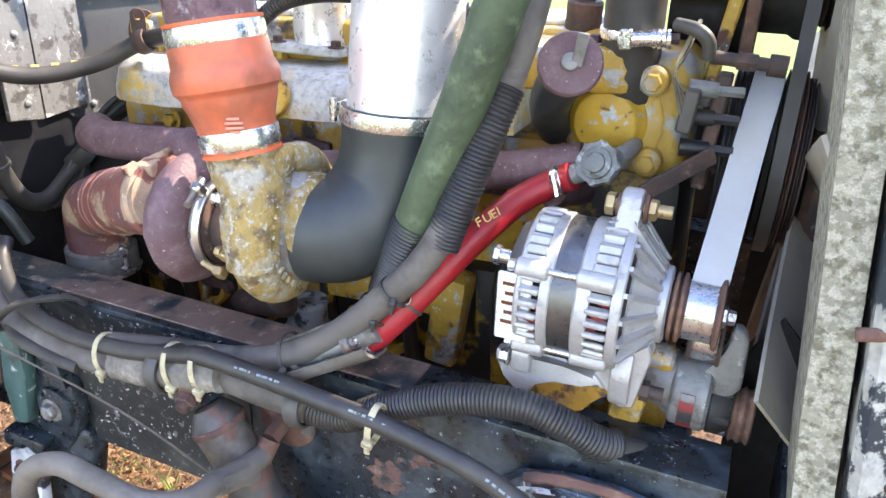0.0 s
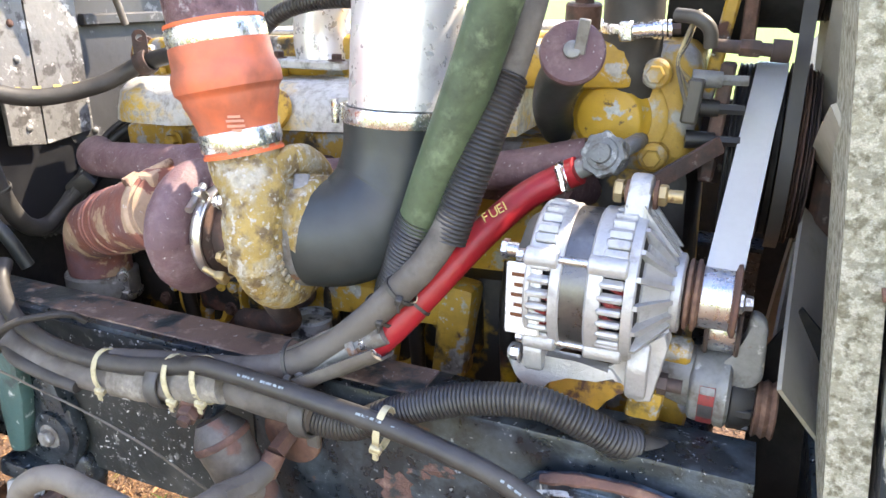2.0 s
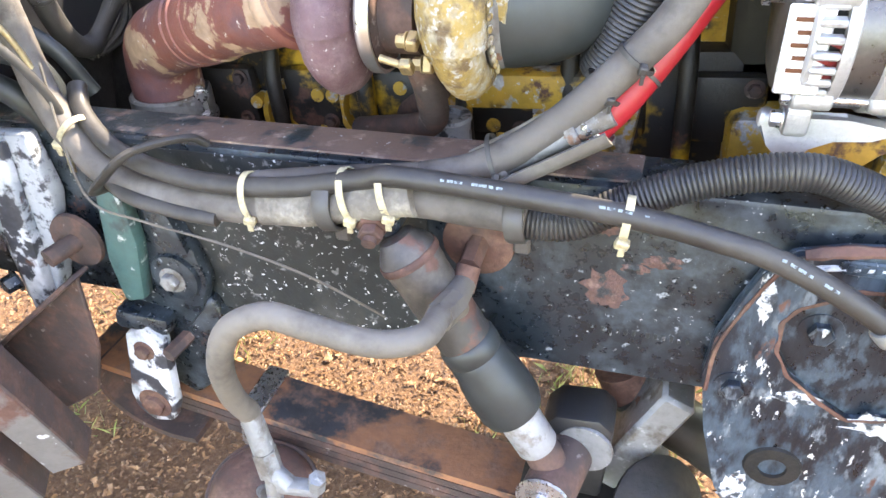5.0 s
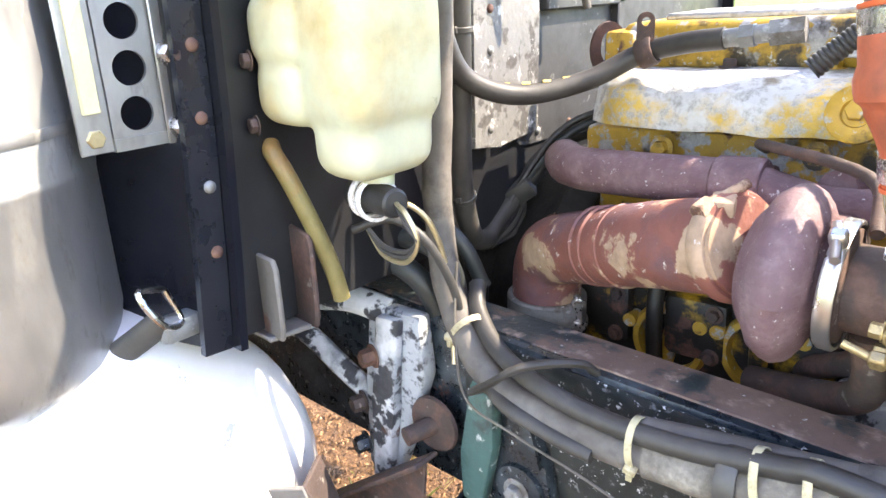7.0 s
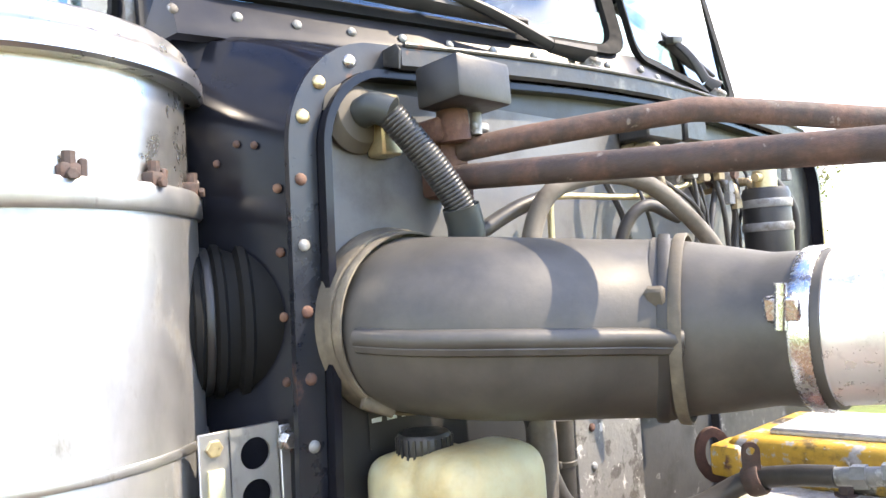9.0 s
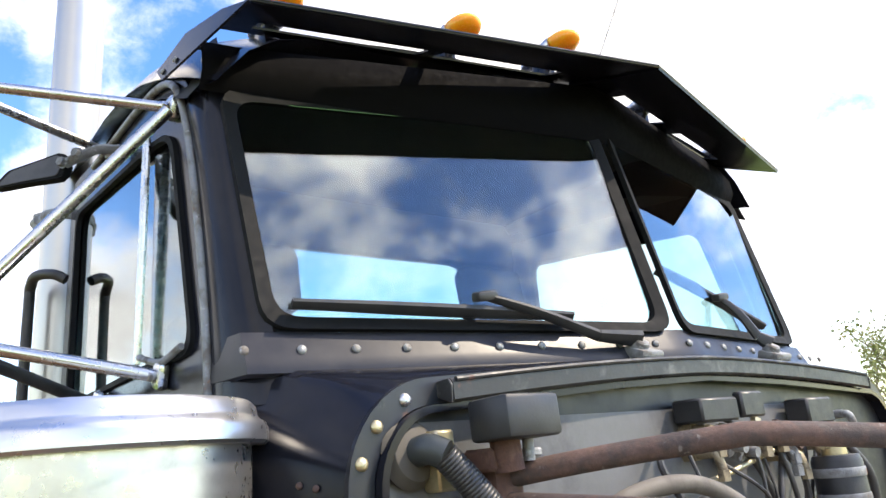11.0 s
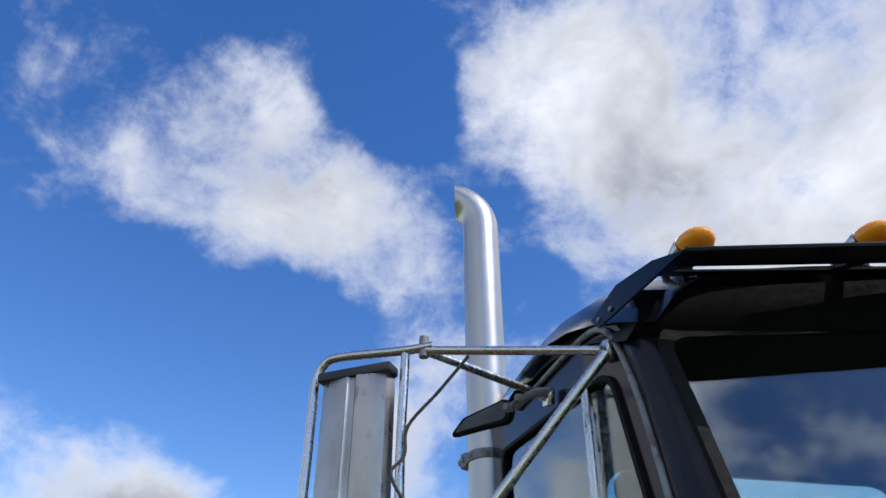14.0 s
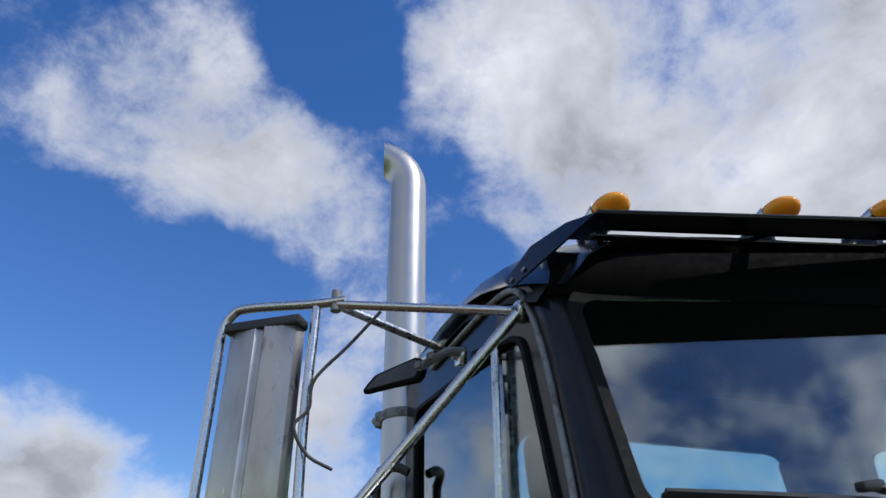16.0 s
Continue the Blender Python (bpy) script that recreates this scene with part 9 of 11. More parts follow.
# rubber grommet and corrugated loom at the arch
gr = thing("loom_boot", (-1.0, -0.665, 1.86), "beige rubber boot and black corrugated loom through the firewall", "loom")
bm = B()
lathe(bm, (FX, -0.650, 1.906), (1, 0.15, 0.1), [(0, 0), (0.044, 0), (0.046, 0.006), (0.041, 0.012), (0.036, 0.020), (0.024, 0.024), (0, 0.024)], 28)
part("boot", bm, boot_rubber, gr)
bm = B()
sweep(bm, [(-1.005, -0.648, 1.908), (-0.985, -0.645, 1.910), (-0.968, -0.632, 1.901)], 0.019, 16, 6)
part("elbow", bm, black_rubber, gr)
bm = B()
sweep(bm, [(-0.970, -0.634, 1.901), (-0.958, -0.606, 1.865), (-0.948, -0.578, 1.826), (-0.940, -0.553, 1.785)], 0.0185, 20, 8, rib=0.0011, pitch=0.005)
part("loom_sleeve", bm, loom, gr)
bm = B()
sweep(bm, [(-0.941, -0.556, 1.79), (-0.945, -0.545, 1.755), (-0.96, -0.545, 1.70), (-0.98, -0.54, 1.62)], 0.023, 16, 6)
part("loom_cuff", bm, black_rubber, gr)

# lines on the firewall beyond the duct
for pts_, r, mm, lab in (
    ([(-0.92, -0.46, 1.68), (-0.93, -0.44, 1.76), (-0.92, -0.40, 1.815), (-0.90, -0.30, 1.835), (-0.89, -0.20, 1.815), (-0.87, -0.10, 1.74), (-0.86, -0.05, 1.66)], 0.013, beige_hose, "grey-green hose arching over the firewall"),
    ([(-0.97, -0.50, 1.76), (-0.96, -0.44, 1.79), (-0.95, -0.38, 1.81)], 0.011, loom, "short corrugated loom by the firewall"),
    ([(-0.99, -0.33, 1.60), (-0.99, -0.33, 1.80), (-0.985, -0.31, 1.815), (-0.98, -0.10, 1.822), (-0.97, 0.10, 1.86)], 0.005, brass_zinc, "thin tan metal pipe along the firewall"),
    ([(-0.97, -0.20, 1.60), (-0.97, -0.19, 1.74), (-0.95, -0.15, 1.80), (-0.93, -0.08, 1.78)], 0.010, dark_hose, "black hose looped by the firewall"),
    ([(-0.98, 0.00, 1.90), (-0.97, 0.07, 1.80), (-0.97, 0.10, 1.70)], 0.006, dark_hose, "thin black cable on the firewall"),
    ([(-0.98, 0.16, 1.88), (-0.97, 0.10, 1.78), (-0.97, 0.07, 1.66)], 0.006, dark_hose, "thin black cable on the firewall"),
    ([(-0.98, 0.12, 1.90), (-0.96, 0.13, 1.80), (-0.97, 0.16, 1.66)], 0.005, dark_hose, "thin black cable on the firewall"),
    ([(-0.95, 0.30, 1.88), (-0.92, 0.34, 1.80), (-0.93, 0.35, 1.68)], 0.008, dark_hose, "black hose beside the filter"),
    ([(-0.97, -0.03, 1.45), (-0.98, -0.05, 1.52), (-0.99, -0.12, 1.58), (-0.99, -0.18, 1.62)], 0.007, beige_hose, "grey cable on the lower firewall"),
):
    bm = B()
    sweep(bm, pts_, r, 12, 8)
    solo("firewall_line", bm, mm, lab, "pipe", "lines along the firewall")
flt = thing("filter_bottle", (-0.93, 0.24, 1.68), "black cylindrical filter bottle with pale bands", "filter")
bm = B()
lathe(bm, (-0.93, 0.24, 1.66), (0, 0, 1), [(0, 0), (0.040, 0), (0.044, 0.01), (0.044, 0.17), (0.040, 0.18), (0, 0.182)], 26)
part("bottle", bm, plastic, flt)
for z in (1.705, 1.765, 1.81):
    bm = B()
    band(bm, (-0.93, 0.24, z), (0, 0, 1), 0.0442, 0.016, 0.0015)
    part("band", bm, dull_alu, flt)
bm = B()
cyl(bm, (-0.93, 0.24, 1.84), (-0.93, 0.24, 1.875), 0.022, seg=16)
cyl(bm, (-0.93, 0.20, 1.86), (-0.93, 0.28, 1.86), 0.008, seg=10)
part("head", bm, brass_zinc, flt)
tan_fitting = M("tan_tarnished_fitting", (0.34, 0.27, 0.17), 0.5, 0.4, 0.3, 30, [((0.12, 0.09, 0.06), 0.3, 40, 0.06, 0.7, 0)], 0.3, 160)
rf = random.Random(12)
for k in range(11):
    y0, z0 = -0.16 + 0.055 * k, rf.uniform(1.86, 1.93)
    y1, z1 = y0 + rf.uniform(-0.10, 0.12), rf.uniform(1.60, 1.70)
    d = rf.uniform(0.03, 0.07)
    bm = B()
    sweep(bm, [(FX + 0.02, y0, z0), (FX + d, y0 + rf.uniform(-0.03, 0.03), z0 - 0.04), (FX + d + rf.uniform(0, 0.03), (y0 + y1) / 2 + rf.uniform(-0.04, 0.04), (z0 + z1) / 2), (FX + d, y1, z1)], rf.choice((0.0028, 0.0035, 0.0045, 0.006)), 7, 6)
    solo("firewall_wire", bm, rf.choice((dark_hose, black_nylon, dark_hose, tan_fitting)), "thin dusty wire hanging on the firewall", "wire", "wires along the firewall")
for k in range(9):
    y0, z0 = rf.uniform(-0.15, 0.45), rf.uniform(1.835, 1.925)
    bm = B()
    cyl(bm, (FX + 0.004, y0, z0), (FX + 0.030, y0, z0), 0.013, seg=6)
    cyl(bm, (FX + 0.030, y0, z0), (FX + 0.055, y0, z0), 0.009, seg=12)
    sweep(bm, [(FX + 0.052, y0, z0), (FX + 0.066, y0, z0 - 0.004), (FX + 0.070, y0 + 0.004, z0 - 0.030)], 0.008, 10, 4)
    cyl(bm, (FX + 0.070, y0 + 0.004, z0 - 0.028), (FX + 0.070, y0 + 0.004, z0 - 0.046), 0.011, seg=6)
    solo("elbow_fitting", bm, tan_fitting if k % 3 else dull_alu, "small tarnished elbow fitting on the firewall", "pipe fitting", "fittings along the firewall")
vb = thing("valve_block", (-1.0, 0.02, 1.84), "cluster of valves and fittings on the firewall", "valve")
for x, y, z, w, mm in ((-1.0, 0.02, 1.865, 0.05, dull_alu), (-0.99, 0.09, 1.88, 0.035, brass_zinc), (-0.98, -0.03, 1.875, 0.03, dull_alu), (-0.99, 0.16, 1.87, 0.04, dark_rust)):
    bm = B()
    block(bm, (x, y, z), (w, w, w), (10, 20, 15), 0.006, 2)
    cyl(bm, (x, y, z + w / 2), (x, y + 0.01, z + w / 2 + 0.02), 0.010, seg=6)
    cyl(bm, (x + w / 2, y, z), (x + w / 2 + 0.025, y, z - 0.004), 0.009, seg=12)
    part("valve", bm, mm, vb)
for c, sz in (((-0.99, -0.05, 1.937), (0.06, 0.11, 0.040)), ((-0.965, 0.045, 1.943), (0.02, 0.07, 0.045)), ((-0.99, 0.30, 1.925), (0.05, 0.10, 0.05))):
    bm = B()
    block(bm, c, sz, (0, 0, 0), 0.004)
    solo("fuse_box", bm, plastic, "black plastic fuse box under the gutter", "fuse box", "fuse boxes under the gutter")

# ---- black moulded intake duct ----
duct = thing("intake_duct", (-0.88, -0.5, 1.55), "large black moulded intake duct bending out of the firewall", "duct")
bm = B()
lathe(bm, (FX, -0.605, 1.656), (1, 0, 0), [(0.085, 0), (0.113, 0), (0.116, 0.006), (0.115, 0.012), (0.112, 0.017), (0.112, 0.026), (0.110, 0.034), (0.085, 0.036)], 48)
part("wall_collar", bm, boot_rubber, duct, "tan rubber collar at the firewall")
DP = [(-1.015, -0.605, 1.655), (-0.955, -0.600, 1.650), (-0.905, -0.575, 1.646), (-0.860, -0.520, 1.641), (-0.815, -0.445, 1.635), (-0.785, -0.405, 1.632), (-0.765, -0.388, 1.630)]
bm = B()
sweep(bm, DP, 0.106, 48, 8, flat=0.95)
part("elbow_body", bm, grey_plastic, duct)
bm = B()
line = spline(DP, 8)
rib_pts = []
for i in range(6, len(line) - 4):
    t = (line[i + 1] - line[i - 1]).normalized()
    out = Vector((t.y, -t.x, 0)).normalized()
    rib_pts.append(line[i] + out * 0.1025 + Vector((0, 0, -0.006)))
sweep(bm, rib_pts, 0.0115, 10, 1, smooth=False)
sweep(bm, [p - Vector((0, 0, 0.009)) for p in rib_pts], 0.0085, 8, 1, smooth=False)
part("mould_rib", bm, grey_plastic, duct)
bm = B()
band(bm, (-0.990, -0.604, 1.653), (1, 0.03, -0.02), 0.1075, 0.016, 0.002, 44)
cyl(bm, (-0.988, -0.682, 1.570), (-0.975, -0.650, 1.555), 0.008, seg=10)
part("wall_clamp", bm, boot_rubber, duct)
bm = B()
band(bm, (-0.775, -0.396, 1.631), (0.85, 0.52, -0.07), 0.1072, 0.014, 0.002, 44)
part("outlet_ring", bm, plastic, duct)
hump = thing("duct_coupler", (-0.68, -0.37, 1.56), "black rubber coupler between duct and bright tube", "hose")
bm = B()
sweep(bm, [(-0.782, -0.402, 1.631), (-0.755, -0.388, 1.630), (-0.70, -0.372, 1.629), (-0.65, -0.366, 1.629), (-0.592, -0.360, 1.629)], lambda u: 0.1065 - 0.0245 * min(1, max(0, (u - 0.15) * 1.7)), 44, 8)
part("coupler_body", bm, grey_plastic, hump)
bm = B()
band(bm, (-0.752, -0.386, 1.630), (0.9, 0.40, -0.03), 0.1072, 0.013, 0.002, 44)
block(bm, (-0.728, -0.482, 1.665), (0.02, 0.014, 0.035), (20, 0, 20), 0.003)
part("wide_clamp", bm, boot_rubber, hump)
bm = B()
band(bm, (-0.610, -0.361, 1.629), (1, 0.1, -0.01), 0.0832, 0.020, 0.002, 44)
block(bm, (-0.614, -0.444, 1.655), (0.034, 0.012, 0.026), (10, 0, 5), 0.003)
cyl(bm, (-0.616, -0.449, 1.635), (-0.612, -0.449, 1.680), 0.006, seg=10)
part("t_bolt_clamp", bm, zinc, hump, "bright t-bolt clamp")

# ---- washer / coolant bottle ----
wt = thing("expansion_tank", (-0.95, -0.58, 1.29), "yellowed translucent plastic tank with a black cap, half full", "tank")
bm = B()
for x0, x1, y0, y1, z0, z1, r in ((-1.032, -0.945, -0.660, -0.535, 1.352, 1.432, 0.026), (-1.034, -0.940, -0.664, -0.530, 1.414, 1.500, 0.028), (-0.962, -0.858, -0.655, -0.505, 1.350, 1.512, 0.034), (-0.960, -0.868, -0.645, -0.515, 1.296, 1.400, 0.030)):
    block(bm, ((x0 + x1) / 2, (y0 + y1) / 2, (z0 + z1) / 2), (x1 - x0, y1 - y0, z1 - z0), (0, 0, 0), r, 4)
cyl(bm, (-0.968, -0.612, 1.47), (-0.968, -0.612, 1.506), 0.034, seg=24)
bottle = part("body", bm, tank_plastic, wt, sharp=85)
md = bottle.modifiers.new("one_skin", "REMESH")
md.mode, md.voxel_size, md.use_smooth_shade = "VOXEL", 0.005, True
md = bottle.modifiers.new("soft", "SMOOTH")
md.factor, md.iterations = 0.5, 9
bm = B()
lathe(bm, (-0.968, -0.612, 1.492), (0, 0, 1), [(0, 0), (0.029, 0), (0.032, 0.004), (0.032, 0.030), (0.029, 0.034), (0, 0.035)], 28)
part("cap", bm, plastic, wt, "black ribbed cap")
for k in range(24):
    a = 2 * math.pi * k / 24
    bm = B()
    block(bm, (-0.968 + 0.0325 * math.cos(a), -0.612 + 0.0325 * math.sin(a), 1.510), (0.003, 0.003, 0.024), (0, 0, math.degrees(a)))
    part("cap_rib", bm, plastic, wt)
for z in (1.426, 1.354):
    bm = B()
    bolt(bm, (-1.020, -0.662, z), (-0.3, -1, 0), 0.009, 0.008, 1.3)
    part("screw", bm, dark_rust, wt)
bm = B()
cyl(bm, (-0.915, -0.575, 1.302), (-0.912, -0.58, 1.283), 0.018, seg=18)
part("outlet", bm, tank_plastic, wt)
# printed data plate on the firewall, its printing not readable
dp = thing("data_plate", (FX, -0.588, 1.50), "black printed data plate on the firewall", "plate")
bm = B()
plate(bm, rounded(0.115, 0.085, 0.004, 3, -0.590, 1.545), FACE_FWD(FX + 0.001, 0, 0), 0.0015)
part("plate", bm, plastic, dp)
for r_ in range(4):
    for k in range(1 if r_ == 0 else 5):
        bm = B()
        y, w = (-0.580, 0.060) if r_ == 0 else (-0.636 + 0.023 * k, 0.015)
        block(bm, (FX + 0.0026, y, 1.576 - 0.013 * r_), (0.0006, w, 0.0045 if r_ == 0 else 0.0055))
        part("printed_bar", bm, pale_text, dp)
bm = B()
lathe(bm, (FX + 0.0026, -0.632, 1.576), (1, 0, 0), [(0, 0), (0.006, 0), (0.006, 0.0006), (0, 0.0006)], 16)
part("emblem", bm, pale_text, dp)
# level sensor with its wires
ls = thing("level_sensor", (-0.92, -0.57, 1.22), "black level sensor with white clips and looped wires", "sensor")
bm = B()
cyl(bm, (-0.965, -0.565, 1.262), (-0.875, -0.59, 1.268), 0.022, 0.017, 20, 0.003)
part("body", bm, plastic, ls)
for o in (0.0, 0.016):
    bm = B()
    band(bm, (-0.935 + o, -0.575 - o * 0.28, 1.264), (1, -0.28, 0.06), 0.023, 0.008, 0.003, 22)
    part("white_clip", bm, white_label, ls)
for k, mm in ((0, brass_zinc), (1, black_nylon), (2, black_nylon)):
    bm = B()
    o = 0.006 * k
    sweep(bm, [(-0.875, -0.59, 1.268), (-0.85, -0.60, 1.262 - o), (-0.835, -0.60, 1.235), (-0.855, -0.598, 1.205 + o), (-0.90, -0.59, 1.200 + o), (-0.93, -0.585, 1.225)], 0.0032, 6, 7)
    part("wire", bm, mm, ls)
# amber drain hose
bm = B()
sweep(bm, [(-1.032, -0.640, 1.326), (-1.020, -0.645, 1.317), (-1.004, -0.640, 1.290), (-0.990, -0.622, 1.230), (-0.982, -0.604, 1.17), (-0.979, -0.595, 1.125)], 0.0112, 14, 8)
dh = solo("drain_hose", bm, M("amber_braided_hose", (0.20, 0.165, 0.065), 0.45, 0, 0.25, 10, [((0.30, 0.13, 0.04), 0.3, 9, 0.1, 0.65, 0)], 0.3, 250), "amber braided drain hose hanging from the firewall", "hose")

# rusty channel bracket below the bottle
cb_ = thing("channel_bracket", (-1.058, -0.640, 1.074), "rusty channel bracket with flaking white paint", "bracket")
bm = B()
block(bm, (-1.092, -0.640, 1.135), (0.007, 0.062, 0.120), (0, 0, -9), 0.002)
part("back", bm, dark_rust, cb_)
bm = B()
plate(bm, [(-1.090, 1.072), (-1.000, 1.084), (-0.996, 1.100), (-0.997, 1.178), (-1.004, 1.190), (-1.090, 1.186)], frame_at((0, -0.828, 0), (1, -0.155, 0), (0, 0, 1)), -0.007, 0.002)
part("near_leg", bm, worn_angle, cb_)
bm = B()
plate(bm, [(-1.090, 1.072), (-1.000, 1.082), (-0.994, 1.098), (-0.993, 1.196), (-1.000, 1.208), (-1.055, 1.212), (-1.090, 1.190)], frame_at((0, -0.776, 0), (1, -0.155, 0), (0, 0, 1)), -0.007, 0.002)
part("far_leg", bm, dark_rust, cb_)
bm = B()
block(bm, (-1.046, -0.645, 1.079), (0.098, 0.060, 0.007), (0, -6, -9), 0.002)
part("floor_plate", bm, worn_angle, cb_)
cb_.location += Vector((0, -0.012, 0.012))
bm = B()
block(bm, (-1.052, -0.655, 1.215), (0.03, 0.03, 0.12), (0, 0, 0), 0.003)
solo("upright_bracket", bm, dark_rust, "rusty upright bracket behind the cowl strip", "bracket")
# hood latch catch and rubber strap
lat = thing("hood_latch", (-1.084, -0.832, 1.078), "black rubber hood latch with a bright wire bail", "latch")
bm = B()
sweep(bm, [(-1.059, -0.787, 1.183), (-1.046, -0.822, 1.193), (-1.032, -0.807, 1.153), (-1.049, -0.777, 1.143), (-1.059, -0.787, 1.183)], 0.004, 8, 6)
part("wire_bail", bm, dull_chrome, lat)
bm = B()
sweep(bm, [(-1.054, -0.797, 1.148), (-1.084, -0.827, 1.118), (-1.109, -0.857, 1.093)], 0.016, 12, 6, flat=0.5)
block(bm, (-1.114, -0.862, 1.086), (0.05, 0.06, 0.028), (15, 10, 35), 0.008, 2)
part("rubber_strap", bm, grey_plastic, lat)
bm = B()
block(bm, (-1.059, -0.777, 1.133), (0.03, 0.05, 0.03), (0, 0, 0), 0.008, 2)
part("hinge", bm, dull_alu, lat)

# ---- air cleaner on the cowl side ----
CX, CY = -1.235, -0.973
cleaner = thing("air_cleaner", (CX, CY, 1.07), "polished stainless canister air cleaner on the cowl side", "air cleaner")
bm = B()
lathe(bm, (CX, CY, 0), (0, 0, 1), [(0, 1.075), (0.12, 1.075), (0.165, 1.085), (0.188, 1.11), (0.196, 1.15), (0.1965, 1.318), (0.1975, 1.322), (0.1975, 1.328), (0.1955, 1.332), (0.1955, 1.800), (0, 1.800)], 72)
part("canister", bm, brushed, cleaner)
bm = B()
band(bm, (CX, CY, 1.806), (0, 0, 1), 0.194, 0.030, 0.005, 72)
part("rim_band", bm, brushed, cleaner)
bm = B()
lathe(bm, (CX, CY, 0), (0, 0, 1), [(0.178, 1.80), (0.186, 1.80), (0.186, 1.938), (0.178, 1.938)], 72)
part("upper_shell", bm, satin, cleaner)
bm = B()
for k in range(16):
    for q in range(26):
        a = radians(66 + 0.9 * k + (0.45 if q % 2 else 0))
        c = Vector((CX + 0.1865 * math.cos(a), CY + 0.1865 * math.sin(a), 1.826 + 0.0042 * q))
        d = Vector((math.cos(a), math.sin(a), 0))
        lathe(bm, c, d, [(0.0013, 0.0006), (0, 0.0006)], 5)
part("perforations", bm, dark_void, cleaner, "band of small round perforations")
bm = B()
lathe(bm, (CX, CY, 0), (0, 0, 1), [(0.184, 1.936), (0.204, 1.936), (0.208, 1.940), (0.208, 1.956), (0.204, 1.964), (0.197, 1.968), (0.194, 1.973), (0.192, 1.984), (0.185, 1.991), (0.10, 1.996), (0, 1.998)], 72)
part("lid", bm, polished, cleaner, "stepped polished lid")
for k in range(9):
    a = radians(-80 + 27.5 * k)
    d = Vector((math.cos(a), math.sin(a), 0))
    bm = B()
    block(bm, Vector((CX, CY, 1.824)) + d * 0.192, (0.018, 0.020, 0.020), (0, 0, math.degrees(a)), 0.004, 2)
    cyl(bm, Vector((CX, CY, 1.828)) + d * 0.194, Vector((CX, CY, 1.845)) + d * 0.194, 0.0065, seg=8)
    block(bm, Vector((CX, CY, 1.826)) + d * 0.194 + Vector((-d.y, d.x, 0)) * 0.012, (0.010, 0.008, 0.026), (0, 6, math.degrees(a)), 0.002)
    bolt(bm, Vector((CX, CY, 1.822)) + d * 0.201, d, 0.006, 0.005, 0)
    part("lid_clip", bm, dark_rust, cleaner, "rusty lid clip")
port = thing("air_cleaner_duct", (-1.17, -0.76, 1.58), "black rubber duct from the air cleaner into the cowl", "duct")
pd = Vector((0.30, 0.95, 0)).normalized()
p0 = Vector((CX, CY, 1.668)) + pd * 0.16
bm = B()
lathe(bm, p0, pd, [(0, 0), (0.088, 0), (0.088, 0.020), (0.093, 0.022), (0.094, 0.028), (0.089, 0.031), (0.089, 0.044), (0.096, 0.047), (0.097, 0.054), (0.092, 0.058), (0.092, 0.070), (0.102, 0.074), (0.104, 0.082), (0.100, 0.086), (0.100, 0.12), (0, 0.12)], 48)
part("duct_body", bm, seal_rubber, port)
bm = B()
band(bm, p0 + pd * 0.038, pd, 0.0895, 0.009, 0.0015, 40)
part("duct_band", bm, plastic, port)
mb = thing("cleaner_bracket", (-1.07, -0.79, 1.35), "stainless bracket with four round holes holding the air cleaner", "bracket")
for z in (1.3815, 1.4280, 1.4745, 1.5210):
    c = (-0.779, z)
    bm = B()
    ring_plate(bm, rounded(0.058, 0.0465, 0.0005, 5, c[0], c[1]), [(c[0] + 0.0180 * math.cos(radians(7.5 + 15 * q)), c[1] + 0.0180 * math.sin(radians(7.5 + 15 * q))) for q in range(24)], FACE_FWD(-1.066, 0, 0), 0.004)
    part("holed_plate", bm, brushed, mb)
bm = B()
plate(bm, [(-0.752, 1.345), (-0.726, 1.345), (-0.738, 1.548), (-0.752, 1.548)], FACE_FWD(-1.058, 0, 0), 0.004, 0.001)
block(bm, (-1.062, -0.780, 1.352), (0.006, 0.058, 0.013))
block(bm, (-1.062, -0.780, 1.548), (0.006, 0.058, 0.008))
part("cowl_flange", bm, brushed, mb)
bm = B()
plate(bm, [(-0.843, 1.346), (-0.8085, 1.346), (-0.8085, 1.552), (-0.843, 1.552)], FACE_FWD(-1.068, 0, 0), 0.004, 0.001)
part("cleaner_flange", bm, brushed, mb)
bm = B()
block(bm, (-1.0615, -0.826, 1.450), (0.006, 0.018, 0.125), (0, 0, 0), 0.001)
part("rubber_strip", bm, M("yellowed_strip", (0.55, 0.52, 0.33), 0.7, 0, 0.15, 20), mb, "yellowed rubber strip")
for y, z in ((-0.826, 1.535), (-0.826, 1.362), (-0.742, 1.530), (-0.739, 1.440), (-0.737, 1.362)):
    bm = B()
    bolt(bm, (-1.071 if y < -0.8 else -1.054, y, z), (1, 0, 0), 0.010, 0.009, 1.4)
    part("bolt", bm, steel if y > -0.8 else brass_zinc, mb)
bm = B()
band(bm, (CX, CY, 1.535), (0, 0, 1), 0.1958, 0.010, 0.0012, 72)
band(bm, (CX, CY, 1.375), (0, 0, 1), 0.1958, 0.012, 0.0012, 72)
part("band_strap", bm, brushed, mb)

# ---- cab ----
cab = thing("truck_cab", (-1.75, 0, 1.05), "dark blue-black truck cab with a two-piece windscreen", "cab")


